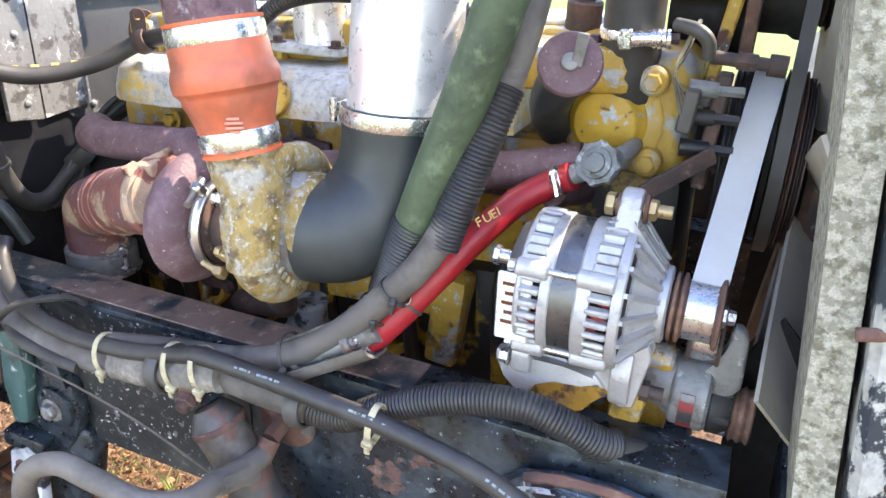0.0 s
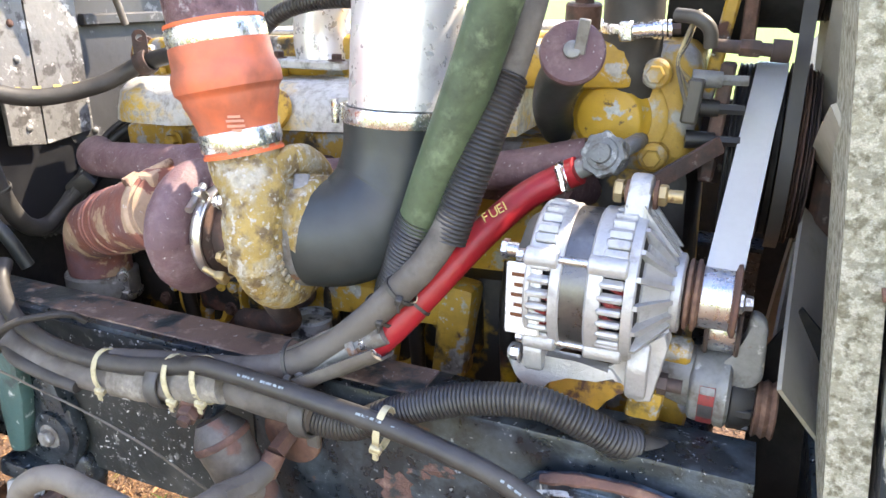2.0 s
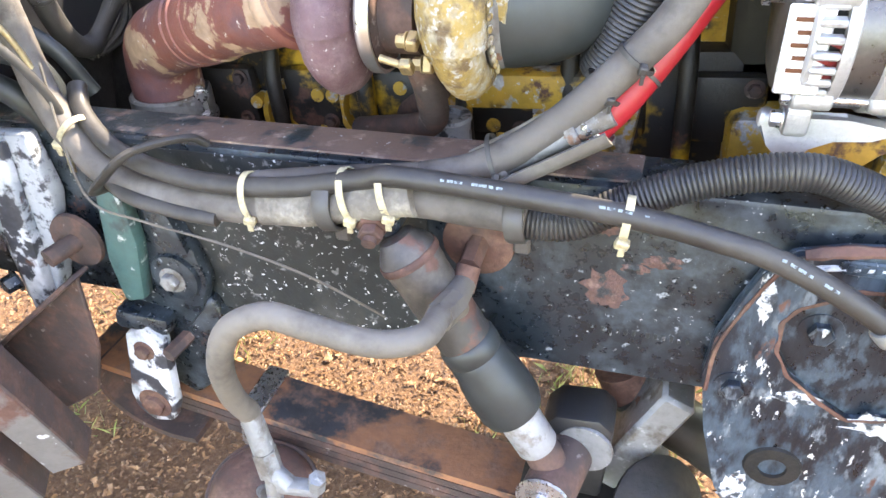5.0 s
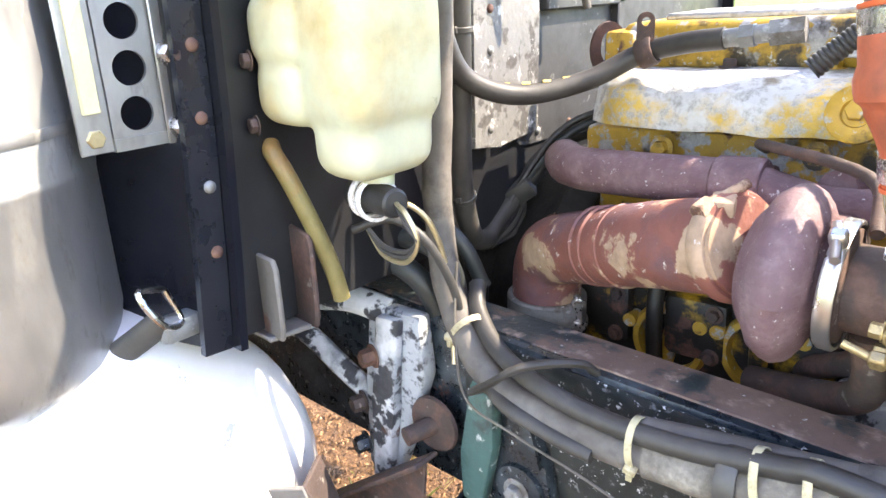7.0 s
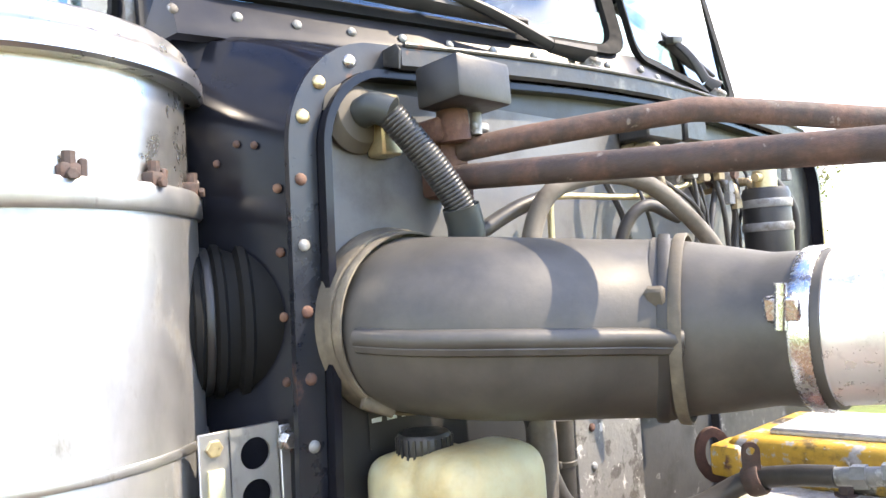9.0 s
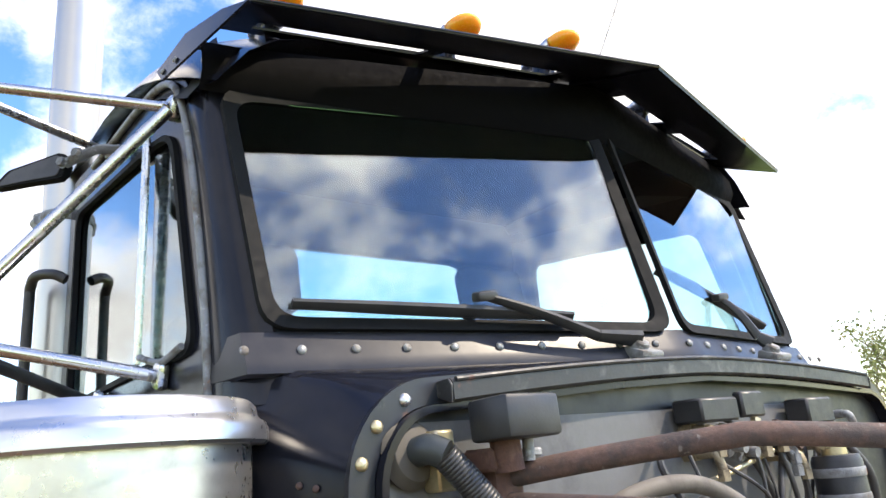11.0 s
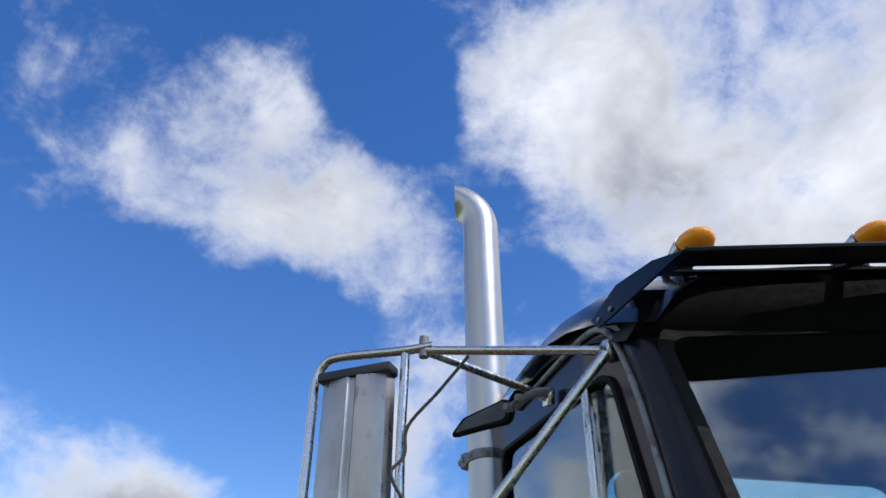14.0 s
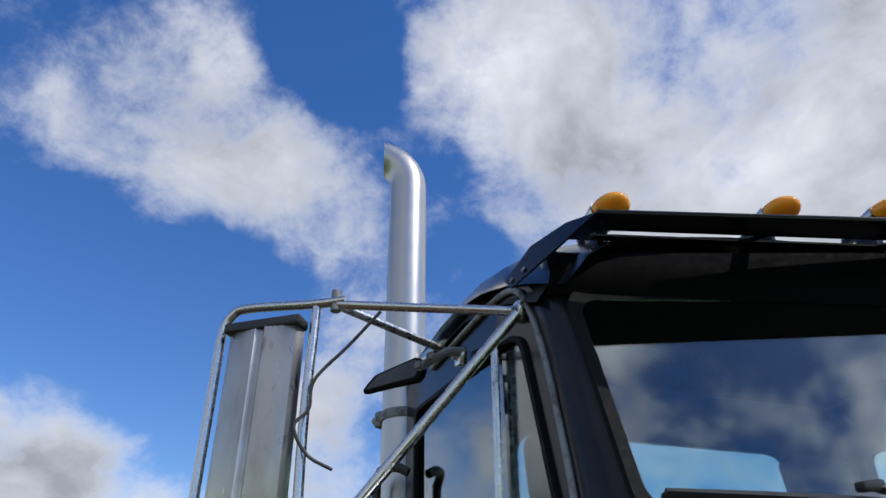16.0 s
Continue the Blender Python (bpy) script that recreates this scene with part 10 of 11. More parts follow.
def ws_strip(bm, outer, inner, s, proud=0.012):
    """A frame between two outlines on one pane's plane."""
    n = len(outer)
    rows = []
    for ol, off in ((outer, 0.0), (outer, proud), (inner, proud * 0.6), (inner, -0.004)):
        rows.append([bm.verts.new(ws(y, z) + Vector((off, s * 0.0, off * 0.2))) for y, z in ol])
    for a, b in zip(rows, rows[1:]):
        for k in range(n):
            j = (k + 1) % n
            bm.faces.new((a[k], a[j], b[j], b[k]))
    for k in range(n):
        j = (k + 1) % n
        bm.faces.new((rows[3][k], rows[3][j], rows[0][j], rows[0][k]))


def rounded_pts(ol, r, n=5):
    """Rounds the corners of an outline, n points each."""
    out = []
    m = len(ol)
    for k in range(m):
        a, p, b = Vector(ol[k - 1]), Vector(ol[k]), Vector(ol[(k + 1) % m])
        u, v = (a - p).normalized(), (b - p).normalized()
        for q in range(n + 1):
            t = q / n
            out.append(tuple((p + u * r) * (1 - t) ** 2 + p * 2 * t * (1 - t) + (p + v * r) * t * t))
    return out


for s, nm in ((-1, "near"), (1, "far")):
    w = 0.125 if s > 0 else 0.0          # the divider stands a little off the middle
    c = -0.026 if s > 0 else 0.0
    quad = [(s * (0.770 - w), 2.094), (s * (0.797 - w), 2.526), (s * (0.026 + c), 2.556), (s * (0.026 + c), 2.084)]
    quad_in = [(s * (0.748 - w), 2.114), (s * (0.774 - w), 2.504), (s * (0.048 + c), 2.532), (s * (0.048 + c), 2.104)]
    bm = B()
    ws_strip(bm, rounded_pts(quad, 0.045), rounded_pts(quad_in, 0.040), s)
    seal = part("windscreen_seal", bm, seal_rubber, cab, "black rubber windscreen seal")
    bm = B()
    ol = rounded_pts(quad_in, 0.040)
    va = [bm.verts.new(ws(y, z) + Vector((0.003 + 0.030 * (z - 2.31), 0, 0))) for y, z in ol]
    vb = [bm.verts.new(ws(y, z) + Vector((0.030 * (z - 2.31) - 0.003, 0, 0))) for y, z in ol]
    bm.faces.new(va)
    bm.faces.new(vb[::-1])
    for k in range(len(ol)):
        j = (k + 1) % len(ol)
        bm.faces.new((va[k], va[j], vb[j], vb[k]))
    g = part("windscreen", bm, glass, cab, "flat tinted windscreen pane")
    g.visible_shadow = False

# cab front below and around the panes: header, sill, pillars
bm = B()
rows = []
rows.append([bm.verts.new((x_, y_, z_)) for x_, y_, z_ in ((-1.286, -0.806, 2.026), (-1.282, -0.816, 2.030), (-1.282, -0.816, 2.040), (-1.284, -0.815, 2.055), (-1.292, -0.810, 2.092), (-1.30, -0.78, 2.092))])
for y in [-0.805 + 1.61 * k / 32 for k in range(33)]:
    yy = max(-0.80, min(0.68, y))
    rows.append([bm.verts.new(q) for q in (ws(yy, 2.026) - Vector((0.004, 0, 0)), ws(yy, 2.030) + Vector((0.013, 0, 0)), ws(yy, 2.040) + Vector((0.014, 0, 0)), ws(yy, 2.055) + Vector((0.011, 0, 0)), ws(yy, 2.092) + Vector((0.002, 0, 0)), ws(yy, 2.092) - Vector((0.04, 0, 0)))])
for a, b in zip(rows, rows[1:]):
    for k in range(5):
        bm.faces.new((a[k], a[k + 1], b[k + 1], b[k]))
part("windscreen_sill", bm, dusty_paint, cab)
for k in range(21):
    y = -0.80 + 0.08 * k
    bm = B()
    rivet(bm, ws(y, 2.064) + Vector((0.0095, 0, 0)), (1, 0, 0.25), 0.0075)
    part("rivet", bm, dull_alu, cab)


def roof_z(x, y):
    """The cab's crowned roof."""
    u = min(1.0, max(0.0, (-1.20 - x) / 0.75))
    crown = 0.155 * (1 - (abs(y) / 0.86) ** 2.2)
    return 2.555 + 0.265 * math.sin(u * math.pi / 2) ** 0.9 * (1 - 0.06 * (abs(y) / 0.86) ** 3) + crown * (0.75 + 0.25 * u) - 0.0


bm = B()
xs = [-1.19, -1.215, -1.25, -1.30, -1.38, -1.48, -1.60, -1.75, -1.90, -2.05, -2.20, -2.30]
ys = [-0.86 + 1.72 * k / 30 for k in range(31)]
grid = []
for x in xs:
    row = []
    for y in ys:
        e = max(0.0, (abs(y) - 0.70) / 0.16)
        z = roof_z(x, y) - 0.078 * e ** 2.6
        fx = x
        if x > -1.24:
            fx = ws(max(-0.82, min(0.82, y)), 2.545).x + (x + 1.19)
            z = 2.545 + (0.03 if x < -1.20 else 0.0) + (z - 2.545) * (0.35 if x > -1.20 else 0.7)
        row.append(bm.verts.new((fx, y * -near_y(fx) / 0.85 if y < 0 else y * 0.85, z)))
    grid.append(row)
for a, b in zip(grid, grid[1:]):
    for k in range(len(ys) - 1):
        bm.faces.new((a[k], a[k + 1], b[k + 1], b[k]))
part("roof", bm, cowl_paint, cab)

# header above the panes, near-black to carry the visor's shade
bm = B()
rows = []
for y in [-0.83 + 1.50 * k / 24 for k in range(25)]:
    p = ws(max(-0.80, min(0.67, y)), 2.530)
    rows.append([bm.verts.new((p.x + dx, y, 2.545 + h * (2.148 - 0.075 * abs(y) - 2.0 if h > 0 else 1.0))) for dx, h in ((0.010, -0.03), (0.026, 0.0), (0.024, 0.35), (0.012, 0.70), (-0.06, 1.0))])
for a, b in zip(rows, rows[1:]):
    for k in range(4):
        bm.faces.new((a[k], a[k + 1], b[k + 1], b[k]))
part("header_panel", bm, header_black, cab, "black header above the windscreen with the visor's shade painted in")

# side walls with door, window openings
def side_wall(s):
    y = -0.82 if s < 0 else 0.735
    m = frame_at((0, y, 0), (1, 0, 0), (0, 0, 1))
    th = 0.03 * (1 if s < 0 else -1)
    # window opening outline (x, z) and the panel round it
    win = rounded_pts([(-1.335, 2.085), (-1.432, 2.500), (-1.54, 2.512), (-2.17, 2.585), (-2.17, 2.085), (-1.54, 2.085)], 0.05, 6)
    out = rounded_pts([(-1.275, 2.00), (-1.385, 2.600), (-1.54, 2.622), (-2.29, 2.700), (-2.29, 2.00), (-1.54, 2.00)], 0.07, 6)
    bm = B()
    ring_plate(bm, out, win, m, th)
    follow_side(bm, s)
    part("door_upper", bm, cowl_paint, cab)
    bm = B()
    for x0, x1 in ((-1.265, -1.54), (-1.54, -2.30)):
        plate(bm, [(x0, 1.15), (x0, 2.03), (x1, 2.03), (x1, 1.15)], m, th * 0.8)
    bmesh.ops.remove_doubles(bm, verts=bm.verts, dist=0.0004)
    follow_side(bm, s)
    part("door_lower", bm, cowl_paint, cab)
    return win


def follow_side(bm, s):
    """Lays a flat piece of the door along the tapering near side."""
    if s < 0:
        for v in bm.verts:
            v.co.y += near_y(v.co.x) + 0.85


for s in (-1, 1):
    win = side_wall(s)
    y = -0.85 if s < 0 else 0.735
    m = frame_at((0, y - s * 0.012, 0), (1, 0, 0), (0, 0, 1))
    for nm, inside in (("vent_glass", lambda x: max(x, -1.54)), ("door_glass", lambda x: min(x, -1.54))):
        pane = []
        for x, z in win:
            q = (inside(x), z)
            if q not in pane and (x >= -1.541 if nm == "vent_glass" else x <= -1.539):
                pane.append(q)
        bm = B()
        plate(bm, pane, m, 0.006)
        follow_side(bm, s)
        g = part(nm, bm, glass, cab, "tinted " + nm.replace("_", " "))
        g.visible_shadow = False
    bm = B()
    small = [(-1.74 + (x + 1.74) * 0.965, 2.31 + (z - 2.31) * 0.955) for x, z in win]
    ring_plate(bm, [(x, z) for x, z in win], small, frame_at((0, y - s * 0.004, 0), (1, 0, 0), (0, 0, 1)), 0.012 * (1 if s < 0 else -1))
    follow_side(bm, s)
    part("window_seal", bm, seal_rubber, cab)

# door frame trim and pillar on the near side
bm = B()
TRIM = [(1.99, -1.283), (2.10, -1.292), (2.242, -1.314), (2.405, -1.349), (2.52, -1.388), (2.585, -1.430)]
line = [(x, near_y(x) - 0.006, z) for z, x in TRIM] + [(x, near_y(x) - 0.006, z) for x, z in ((-1.49, 2.612), (-1.60, 2.622), (-1.75, 2.632), (-2.0, 2.645))]
sweep(bm, line, 0.0072, 10, 7)
part("door_frame_trim", bm, dull_alu, cab, "bright worn door frame trim")


def trim_x(z):
    for (z0, x0), (z1, x1) in zip(TRIM, TRIM[1:]):
        if z <= z1:
            return x0 + (x1 - x0) * (z - z0) / (z1 - z0)
    return TRIM[-1][1]


for s in (-1, 1):
    bm = B()
    rows = []
    for k in range(17):
        z = 1.99 + (0.655 if s < 0 else 0.540) * k / 16
        far = 0.125 if s > 0 else 0.0
        tuck = max(0.0, z - 2.535)
        a, b = ws(s * (0.752 + 0.062 * (z - 2.06) - far), z) + Vector((0.002, 0, 0)), Vector((trim_x(z) - 0.35 * tuck, s * ((0.866 if s > 0 else 0.003 - near_y(trim_x(z))) - far - 0.55 * tuck), z))
        mid = (a + b) / 2 + Vector((0.022, s * 0.030, 0))
        rows.append([bm.verts.new(a * (1 - t) ** 2 + mid * 2 * t * (1 - t) + b * t * t) for t in [q / 8 for q in range(9)]])
    for a, b in zip(rows, rows[1:]):
        for k in range(8):
            bm.faces.new((a[k], a[k + 1], b[k + 1], b[k]))
    part("front_pillar", bm, cowl_paint, cab)
bm = B()
for o in (0.0, 0.017):
    sweep(bm, [(-1.556 + 0.45 * o, -0.850, 2.10), (-1.550 + o, -0.850, 2.30), (-1.540 + o, -0.850, 2.518)], 0.0055, 8, 5)
part("vent_window_post", bm, dull_chrome, cab, "bright vent window post")
bm = B()
sweep(bm, [(-1.54, -0.850, 2.11), (-1.45, -0.840, 2.088), (-1.365, -0.832, 2.10)], 0.006, 8, 5)
part("vent_window_sill", bm, dull_alu, cab)
# back wall with its window
bm = B()
ring_plate(bm, rounded(1.70, 1.62, 0.12, 6, 0, 1.95), rounded(1.00, 0.48, 0.08, 6, 0, 2.345), frame_at((-2.27, 0, 0), (0, 1, 0), (0, 0, 1)), -0.02)
part("back_wall", bm, cowl_paint, cab)
bm = B()
plate(bm, rounded(1.01, 0.49, 0.08, 6, 0, 2.345), frame_at((-2.272, 0, 0), (0, 1, 0), (0, 0, 1)), -0.005)
g = part("rear_window", bm, glass, cab)
g.visible_shadow = False
bm = B()
block(bm, (-1.72, 0, 1.14), (1.10, 1.66, 0.03))
part("cab_floor", bm, fabric, cab)

# back wall above its window, up to the roof, and the headliner
bm = B()
ys2 = [-0.84 + 1.68 * k / 28 for k in range(29)]
lo_ = [bm.verts.new((-2.262, y, 2.60)) for y in ys2]
hi_ = [bm.verts.new((-2.262, y, roof_z(-2.27, y) - 0.13 * max(0.0, (abs(y) - 0.70) / 0.16) ** 2.6 - 0.004)) for y in ys2]
for k in range(28):
    bm.faces.new((lo_[k], lo_[k + 1], hi_[k + 1], hi_[k]))
part("back_wall_head", bm, fabric, cab)
bm = B()
grid2 = []
for x in (-1.33, -1.48, -1.60, -1.75, -1.90, -2.05, -2.255):
    grid2.append([bm.verts.new((x, y, min(roof_z(x, y) - 0.13 * max(0.0, (abs(y) - 0.70) / 0.16) ** 2.6, 2.80) - 0.035)) for y in ys2])
for a, b in zip(grid2, grid2[1:]):
    for k in range(28):
        bm.faces.new((a[k], a[k + 1], b[k + 1], b[k]))
part("headliner", bm, fabric, cab, "dark cloth headliner")

# interior
dash = thing("dashboard", (-1.38, 0, 1.9), "black dashboard under the windscreen", "dashboard")
bm = B()
block(bm, (-1.50, -0.06, 1.97), (0.34, 1.50, 0.16), (0, -8, 0), 0.03, 2)
part("dash_body", bm, plastic, dash)
for y in (-0.42, 0.44):
    t = thing("driver_seat", (-1.95, y, 1.2), "dark cloth truck seat with a headrest", "seat", "truck seats")
    bm = B()
    block(bm, (-2.02, y, 1.95), (0.14, 0.46, 0.72), (0, -8, 0), 0.05, 3)
    part("backrest", bm, fabric, t)
    bm = B()
    block(bm, (-2.08, y, 2.42), (0.09, 0.26, 0.20), (0, -8, 0), 0.035, 3)
    part("headrest", bm, fabric, t)
    bm = B()
    block(bm, (-1.78, y, 1.52), (0.50, 0.48, 0.16), (0, 0, 0), 0.05, 3)
    part("cushion", bm, fabric, t)
    bm = B()
    cyl(bm, (-1.80, y, 1.15), (-1.80, y, 1.46), 0.14, seg=16)
    part("pedestal", bm, plastic, t)
bm = B()
lathe(bm, (-1.56, 0.44, 2.02), (0.55, 0, -0.85), [(0.222, -0.012), (0.232, 0), (0.222, 0.012), (0.212, 0), (0.222, -0.012)], 36)
cyl(bm, (-1.56, 0.44, 2.02), (-1.38, 0.44, 1.90), 0.03, seg=14)
block(bm, (-1.56, 0.44, 2.02), (0.05, 0.42, 0.02), (0, 55, 0), 0.006)
solo("steering_wheel", bm, plastic, "black steering wheel on its column", "steering wheel")

# ---- sun visor over the windscreen ----
vis = thing("sun_visor", (-1.15, 0, 2.55), "black painted steel sun visor with long slots above the windscreen", "sun visor")
for s in (-1, 1):
    o = 0.0 if s < 0 else 0.165
    A = Vector((-1.387, s * (0.862 - o), 2.565))
    C = Vector((-1.110, s * (0.815 - o), 2.572 if s < 0 else 2.553))
    D = Vector((-0.985, 0, 2.620))
    E = Vector((-1.225, 0, 2.700))
    F = Vector((-1.300, s * (0.800 - o), 2.640))
    up = Vector((-0.003, 0, 0.004))

    def quad(bm, p, t=0.004):
        n_ = (p[1] - p[0]).cross(p[2] - p[0]).normalized() * t
        va = [bm.verts.new(q) for q in p]
        vb = [bm.verts.new(q + n_) for q in p]
        bm.faces.new(va)
        bm.faces.new(vb[::-1])
        for i in range(len(p)):
            j = (i + 1) % len(p)
            bm.faces.new((va[i], va[j], vb[j], vb[i]))

    bm = B()
    # front blade: from the outer edge forward of the slots
    C2, D2 = C.lerp(F, 0.60), D.lerp(E, 0.60)
    C3, D3 = C.lerp(F, 0.80), D.lerp(E, 0.80)
    quad(bm, [C, D, D2, C2])
    blade = part("blade", bm, cowl_paint, vis)
    bm = B()
    quad(bm, [C3, D3, E, F])
    part("rear_blade", bm, cowl_paint, vis)
    for u0, u1 in ((0.0, 0.06), (0.46, 0.50), (0.86, 1.0)) if s < 0 else ((0.0, 0.14), (0.46, 0.58), (0.86, 1.0)):
        bm = B()
        quad(bm, [C2.lerp(D2, u0), C2.lerp(D2, u1), C3.lerp(D3, u1), C3.lerp(D3, u0)])
        part("slot_bridge", bm, cowl_paint, vis)
    if s > 0:
        bm = B()
        sweep(bm, [C + up, C.lerp(D, 0.5) + up, D + up], 0.0045, 8, 3)
        part("front_bead", bm, cowl_paint, vis)
        continue
    bm = B()
    quad(bm, [A, C, C.lerp(F, 0.55) + Vector((0, s * 0.012, 0.008)), F + Vector((-0.03, s * 0.040, -0.008)), A + Vector((-0.030, 0, 0.032))])
    part("side_flap", bm, cowl_paint, vis, "downturned end flap")
    for u in (0.04, 0.20):
        bm = B()
        q = A.lerp(C, u) + Vector((-0.012, 0, 0.016))
        rivet(bm, q + Vector((0, s * 0.003, 0.004)), (0.1, s, 0.3), 0.006)
        part("rivet", bm, dull_alu, vis)
    bm = B()
    sweep(bm, [C + up, C.lerp(D, 0.5) + up, D + up], 0.0045, 8, 3)
    part("front_bead", bm, cowl_paint, vis)

# ---- roof lamps ----
for y, x in ((-0.70, -1.255), (-0.32, -1.215), (-0.03, -1.205), (0.32, -1.215), (0.70, -1.255)):
    z = {0.03: 2.787, 0.32: 2.738, 0.70: 2.698}[abs(y)]
    t = thing("cab_lamp", (x, y, z - 0.06), "amber ribbed marker lamp on the cab roof", "marker lamp", "cab marker lamps")
    bm = B()
    sect = []
    for k in range(15):
        u = k / 14
        r = 0.036 * math.sqrt(max(0.0, 1 - u ** 2.4)) + (0.0005 if k % 2 else -0.0005)
        sect.append((max(r, 0.003), 0.055 * u))
    lathe(bm, (x - 0.005, y, z), (1, 0, 0.10), [(0, -0.001)] + sect + [(0, 0.0555)], 28)
    for v in bm.verts:
        v.co.z = z + (v.co.z - z) * 0.68
        v.co.y = y + (v.co.y - y) * 1.02
    part("lens", bm, amber, t)
    bm = B()
    lathe(bm, (x - 0.006, y, z), (-1, 0, 0), [(0, 0), (0.038, 0), (0.0385, 0.006), (0.035, 0.03), (0.026, 0.075), (0.014, 0.115), (0, 0.13)], 24)
    for v in bm.verts:
        v.co.z = z + (v.co.z - z) * 0.68
        v.co.y = y + (v.co.y - y) * 1.02
    part("housing", bm, dull_chrome, t)
    bm = B()
    block(bm, (x - 0.065, y, z - 0.055), (0.05, 0.030, 0.085), (0, 0, 0), 0.006, 2)
    part("pedestal", bm, cowl_paint, t)
bm = B()
cyl(bm, (-1.32, 0.14, 2.70), (-1.28, 0.80, 3.9), 0.0022, 0.0012, 6)
solo("whip_aerial", bm, dull_alu, "thin whip aerial on the cab roof", "aerial", base=(-1.32, 0.16, 2.70))

# ---- wipers ----
for pv, tip0, tip1, el in (((-1.055, -0.135, 2.045), (-1.190, -0.735, 2.128), (-1.092, -0.26, 2.110), (-1.125, -0.43, 2.140)), ((-1.055, 0.30, 2.045), (-1.16, 0.10, 2.24), (-1.12, 0.40, 2.12), (-1.13, 0.25, 2.18))):
    t = thing("windscreen_wiper", pv, "black windscreen wiper arm and blade at rest", "wiper", "windscreen wipers")
    P, a, b, e = Vector(pv), Vector(tip0), Vector(tip1), Vector(el)
    off = Vector((0.030, 0, 0.004))
    bm = B()
    cyl(bm, P - Vector((0.01, 0, 0.02)), P + Vector((0.02, 0, 0.022)), 0.020, 0.016, 16, 0.003)
    block(bm, P + Vector((0.012, 0.01, 0.0)), (0.045, 0.06, 0.018), (0, 20, 0), 0.005, 2)
    part("pivot", bm, dull_alu, t)
    bm = B()
    q = P + (e - P) * 0.30 + off * 0.7
    sweep(bm, [P + Vector((0.015, 0.0, 0.025)), q], lambda u: 0.018 - 0.006 * u, 8, 4, flat=0.6)
    sweep(bm, [q, P + (e - P) * 0.7 + off, e + off * 0.8], lambda u: 0.011 - 0.004 * u, 8, 4, flat=0.6)
    part("arm", bm, plastic, t)
    bm = B()
    sweep(bm, [a + off * 0.6, a.lerp(b, 0.5) + off * 0.6, b + off * 0.6], lambda u: 0.009 + 0.004 * math.sin(math.pi * u), 8, 6, flat=0.55)
    part("blade_frame", bm, plastic, t)
    bm = B()
    sweep(bm, [a + off * 0.25, b + off * 0.25], 0.006, 6, 4, flat=0.4)
    part("rubber", bm, black_rubber, t)
    bm = B()
    block(bm, e + off * 0.85, (0.02, 0.045, 0.016), (10, 10, 5), 0.004, 2)
    part("clip", bm, plastic, t)

# ---- near-side mirror ----
mir = thing("side_mirror", (-1.60, -1.28, 2.10), "tall stainless west-coast mirror on bright tube arms, cable hanging", "mirror")
ma, mb2 = Vector((-1.730, -1.375, 0)), Vector((-1.640, -1.235, 0))
mu = (mb2 - ma).normalized()
mn = Vector((mu.y, -mu.x, 0))          # out of the back, towards the front of the truck
mc = (ma + mb2) / 2
bm = B()
prof = [(-0.083, 0.0), (-0.080, 0.022), (-0.060, 0.034), (-0.012, 0.040), (-0.006, 0.034), (0.004, 0.034), (0.010, 0.041), (0.050, 0.038), (0.075, 0.028), (0.083, 0.0)]
rows = []
for z in (2.166, 2.180, 2.30, 2.45, 2.545, 2.555):
    sc = 0.93 if z in (2.166, 2.555) else 1.0
    rows.append([bm.verts.new(Vector((0, 0, z)) + mc + mu * u * sc + mn * w * sc) for u, w in prof])
for a, b in zip(rows, rows[1:]):
    for k in range(len(prof)):
        j = (k + 1) % len(prof)
        bm.faces.new((a[k], a[j], b[j], b[k]))
bm.faces.new(rows[0])
bm.faces.new(rows[-1][::-1])
part("back_shell", bm, M("weathered_mirror_back", (0.44, 0.42, 0.39), 0.34, 0.9, 0.08, 7, [((0.33, 0.31, 0.28), 0.34, 9, 0.12, 0.42, 0.8), ((0.22, 0.19, 0.16), 0.10, 30, 0.05, 0.6, 0.5)], 0.04, 50, stretch=(1, 1, 0.35)), mir, "stainless mirror back with streaks")
bm = B()
plate(bm, rounded(0.160, 0.380, 0.01, 3, 0, 0), frame_at(mc + Vector((0, 0, 2.360)) - mn * 0.001, mu, (0, 0, 1)), 0.004)
part("mirror_glass", bm, mirror_glass, mir)
for z, wide, o in ((2.553, 0.176, 0.0), (2.164, 0.085, 0.044)):
    bm = B()
    block(bm, mc + mu * o + Vector((0, 0, z)) + mn * 0.018, (wide, 0.048, 0.022), (0, 0, math.degrees(math.atan2(mu.y, mu.x))), 0.005, 2)
    part("end_cap", bm, plastic, mir)
W0, W1 = ma + mn * 0.01 - mu * 0.028, mb2 + mn * 0.01 + mu * 0.022
bm = B()
sweep(bm, [W1 + Vector((0.03, 0.06, 2.600)), W1 + Vector((0, 0, 2.597)), W0 + mu * 0.055 + Vector((0, 0, 2.610)), W0 + mu * 0.018 + Vector((0, 0, 2.596)), W0 + mu * 0.003 + Vector((0, 0, 2.568)), W0 + Vector((0, 0, 2.525)), W0 + Vector((0, 0, 2.36)), W0 + Vector((0, 0, 2.21)), W0 + mu * 0.006 + Vector((0, 0, 2.174)), W0 + mu * 0.022 + Vector((0, 0, 2.152)), W0 + mu * 0.055 + Vector((0, 0, 2.143)), W1 + Vector((0, 0, 2.137)), (W1 + Vector((0, 0, 2.130))).lerp(Vector((-1.560, -1.150, 2.138)), 0.5), Vector((-1.560, -1.150, 2.138))], 0.0105, 12, 6)
part("outer_loop", bm, dull_chrome, mir, "bright tube loop round the mirror")
bm = B()
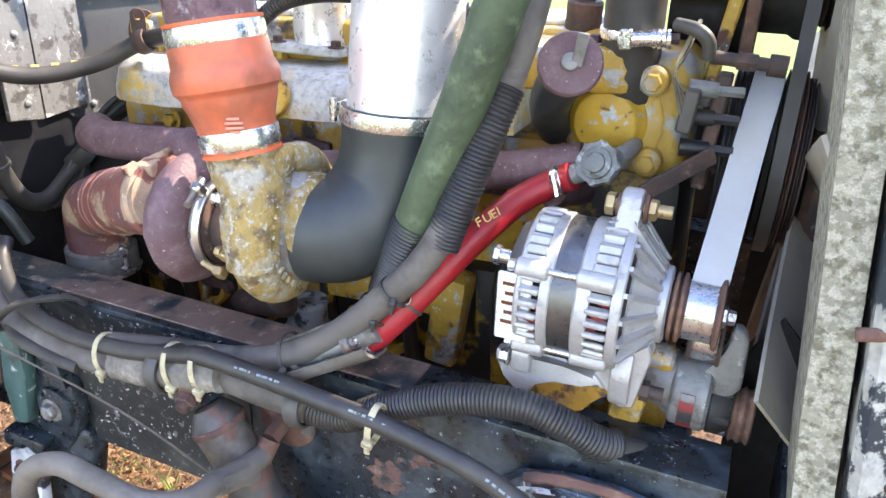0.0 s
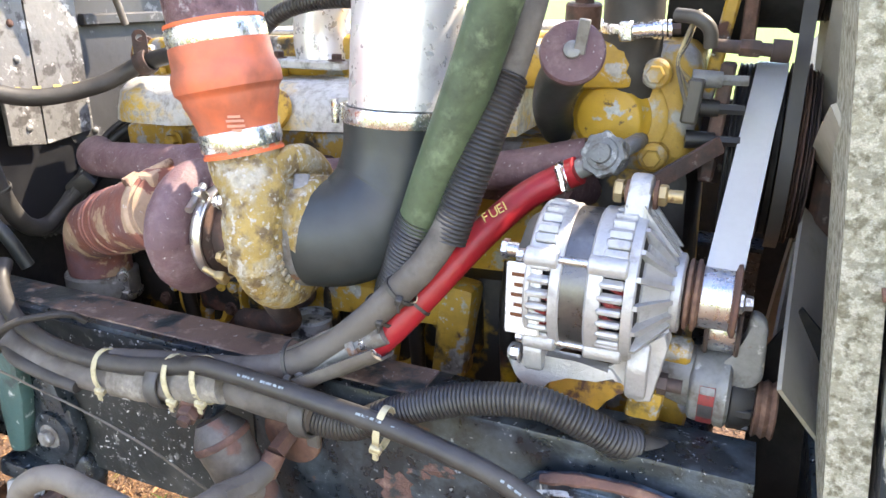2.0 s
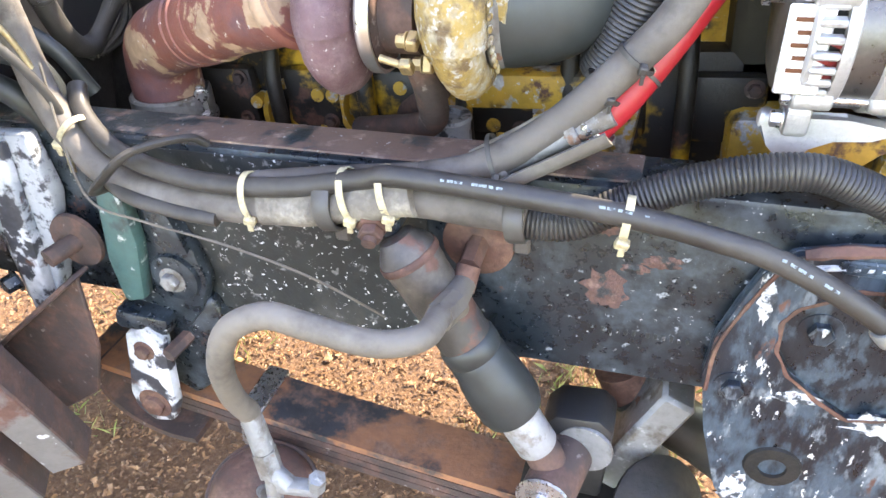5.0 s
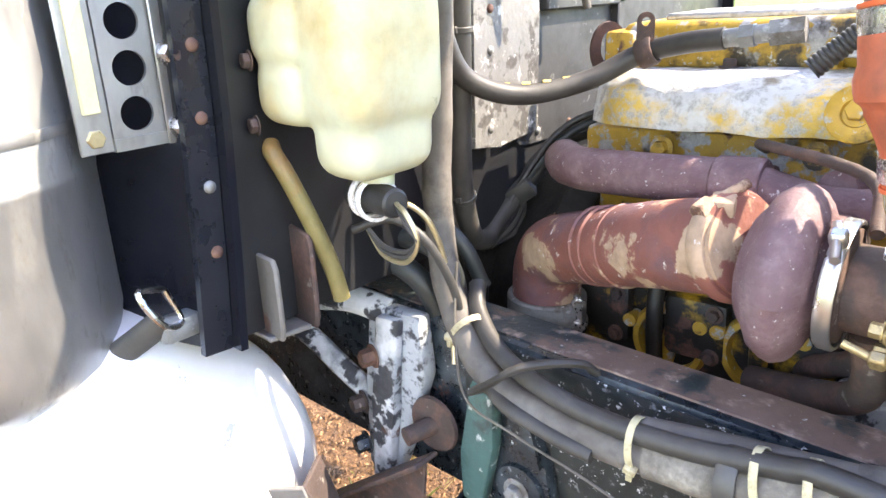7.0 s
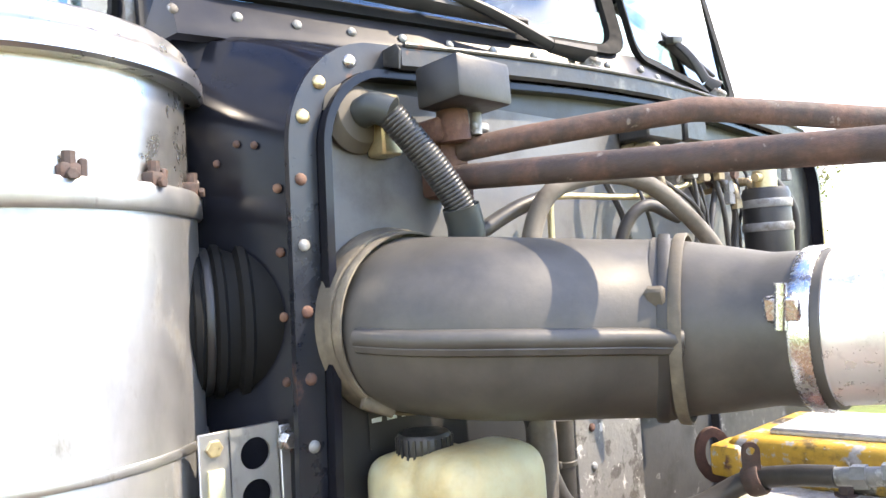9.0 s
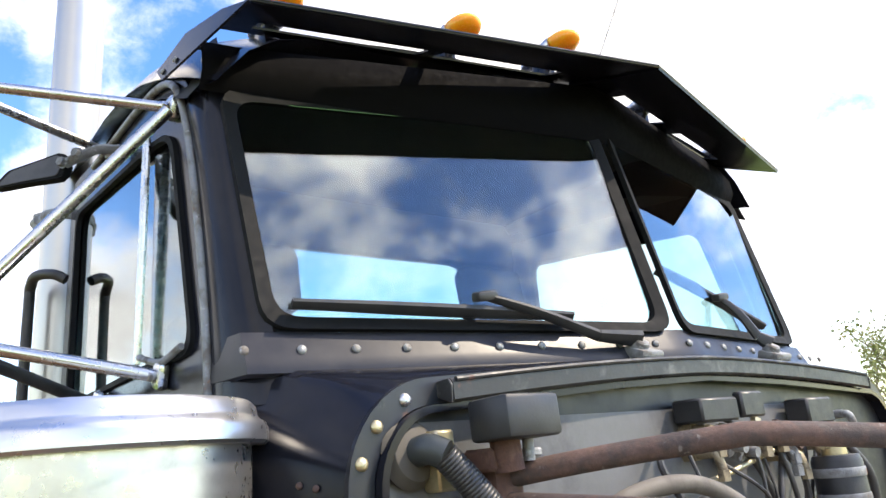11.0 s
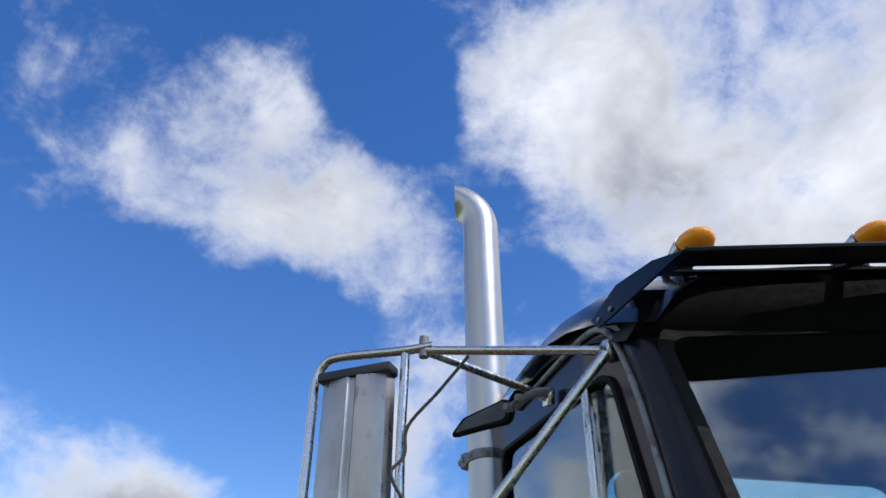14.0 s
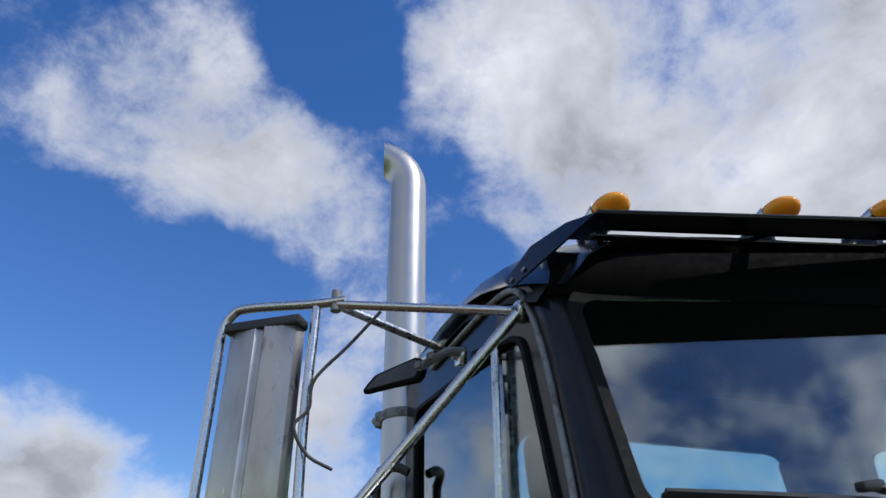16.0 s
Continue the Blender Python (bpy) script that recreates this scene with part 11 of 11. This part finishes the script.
sweep(bm, [W1 + Vector((0.0, 0.005, 2.598)), W1 + Vector((0, 0, 2.36)), W1 + Vector((0, 0.005, 2.135))], 0.010, 12, 5)
part("inner_tube", bm, dull_chrome, mir)
J = Vector((-1.600, -1.180, 2.592))
K = Vector((-1.560, -1.150, 2.140))
for p, q, r, mm in ((J, Vector((-1.430, -0.842, 2.540)), 0.0098, dull_chrome), (J, Vector((-1.72, -0.880, 2.565)), 0.0098, dull_chrome), (K, Vector((-1.452, -0.842, 2.066)), 0.0108, dull_chrome), (K, Vector((-1.80, -0.868, 2.060)), 0.0115, dark_hose), (Vector((-1.412, -0.846, 2.525)), Vector((-1.545, -1.14, 2.150)), 0.0112, dull_chrome)):
    bm = B()
    sweep(bm, [p, p.lerp(q, 0.5), q], r, 12, 3)
    part("arm_tube", bm, mm, mir)
for q, w in ((Vector((-1.428, -0.833, 2.540)), 0.04), (Vector((-1.452, -0.838, 2.066)), 0.04), (Vector((-1.72, -0.862, 2.56)), 0.05), (Vector((-1.80, -0.857, 2.062)), 0.05)):
    bm = B()
    block(bm, q, (w, 0.02, 0.045), (0, 15, 0), 0.008, 2)
    bolt(bm, q - Vector((0, 0.011, 0)), (0, -1, 0), 0.009, 0.008, 1.3)
    part("foot", bm, dull_chrome, mir)
for q in (J, K):
    bm = B()
    cyl(bm, q - Vector((0, 0, 0.016)), q + Vector((0, 0, 0.032)), 0.011, seg=10)
    part("joint", bm, dull_alu, mir)
bm = B()
sweep(bm, [J.lerp(Vector((-1.430, -0.866, 2.535)), 0.28) - Vector((0, 0, 0.012)), J + Vector((0.02, 0.03, -0.10)), W1 + Vector((0.02, 0.012, 2.42)), W1 + Vector((0.018, 0.006, 2.36)), W1 + Vector((0.025, -0.02, 2.32)), W1 + Vector((0.02, 0.01, 2.27)), W1 + Vector((0.02, 0.06, 2.245))], 0.0035, 8, 7)
part("heater_cable", bm, black_nylon, mir, "black heater cable")
cvx = thing("convex_mirror", (-1.68, -1.29, 2.02), "round stainless convex mirror hung under the tall mirror", "mirror")
cc_ = mc + mu * 0.042 + Vector((0, 0, 2.062)) + mn * 0.01
bm = B()
lathe(bm, cc_ - mn * 0.012, mn, [(0, 0), (0.078, 0), (0.081, 0.004), (0.076, 0.014), (0.053, 0.026), (0.02, 0.032), (0, 0.033)], 36)
part("shell", bm, dull_steel, cvx)
bm = B()
cyl(bm, cc_ + mn * 0.015, cc_ + mn * 0.015 + Vector((0, 0, 0.085)), 0.007, seg=10)
block(bm, cc_ + mn * 0.02 + Vector((0, 0, 0.06)), (0.035, 0.02, 0.03), (0, 0, 45), 0.005)
part("bracket", bm, dark_rust, cvx)
# look-down mirror on the door head
ld = thing("look_down_mirror", (-1.80, -0.92, 2.48), "small black look-down mirror above the door", "mirror")
LC = Vector((-1.7835, -1.000, 2.5265))
lm = frame_at(LC, (0.711, 0.651, 0.265), (-0.236, -0.136, 0.962))
lens = [(-0.105, 0.004), (-0.060, 0.029), (0.066, 0.016), (0.074, -0.008), (0.055, -0.042), (-0.030, -0.016)]
bm = B()
plate(bm, rounded_pts(lens, 0.010, 4), lm @ Matrix.Translation((0, 0, -0.020)), 0.020, 0.005, 2)
part("shell", bm, seal_rubber, ld)
bm = B()
plate(bm, rounded_pts([(u * 0.86 - 0.001, v * 0.78) for u, v in lens], 0.008, 4), lm @ Matrix.Translation((0, 0, 0.0004)), 0.0015)
part("face", bm, grey_plastic, ld, "dull dark grey face")
bm = B()
sweep(bm, [(-1.738, -0.962, 2.526), (-1.716, -0.930, 2.545), (-1.702, -0.900, 2.560), (-1.700, -0.862, 2.565)], 0.011, 10, 5, flat=0.6)
for q in ((-1.728, -0.958, 2.530), (-1.712, -0.935, 2.548)):
    bolt(bm, q, (0.5, -0.8, 0), 0.010, 0.010, 1.2)
part("bracket", bm, dull_alu, ld)

# ---- exhaust stack and grab handle behind the cab ----
stk = thing("exhaust_stack", (-2.36, -0.91, 1.2), "tall bright curved-tip exhaust stack behind the cab", "exhaust stack")
SX, SY = -2.35, -0.845
bm = B()
BEND, TIP = 0.15, Vector((-0.25, -0.968, 0))     # the tip bends outwards and is cut off upright
line = [Vector((SX, SY, z)) for z in (1.2, 2.0, 2.8, 3.3, 3.505)]
for k in range(1, 11):
    a = math.radians(7.6 * k)
    line.append(Vector((SX, SY, 3.505 + BEND * math.sin(a))) + TIP * BEND * (1 - math.cos(a)))
line.append(line[-1] + (TIP * math.sin(a) + Vector((0, 0, math.cos(a)))) * 0.05)
sweep(bm, line, 0.066, 40, 8, smooth=False, cap=False)
bmesh.ops.bisect_plane(bm, geom=bm.verts[:] + bm.edges[:] + bm.faces[:], plane_co=Vector((SX, SY, 3.5)) + TIP * 0.094, plane_no=TIP, clear_outer=True)
part("stack_pipe", bm, stack_steel, stk)
for z in (2.62, 2.0):
    bm = B()
    band(bm, (SX, SY, z), (0, 0, 1), 0.0665, 0.03, 0.003, 36)
    block(bm, (SX - 0.035, SY - 0.065, z), (0.03, 0.03, 0.05), (0, 0, 30), 0.005)
    cyl(bm, (SX - 0.06, SY - 0.075, z + 0.002), (SX - 0.02, SY - 0.07, z + 0.002), 0.013, seg=12)
    part("stack_clamp", bm, dull_alu, stk)
bm = B()
block(bm, (SX + 0.02, SY + 0.12, 1.9), (0.06, 0.14, 1.4), bev=0.01)
part("stack_bracket", bm, black_frame, stk)
bm = B()
sweep(bm, [(-2.27, -0.872, 1.50), (-2.27, -0.93, 1.52), (-2.275, -0.935, 1.9), (-2.28, -0.935, 2.36), (-2.27, -0.935, 2.405), (-2.23, -0.93, 2.425), (-2.18, -0.90, 2.42), (-2.165, -0.872, 2.405)], 0.013, 12, 7)
solo("grab_handle", bm, dark_hose, "black tubular grab handle beside the door", "grab handle")
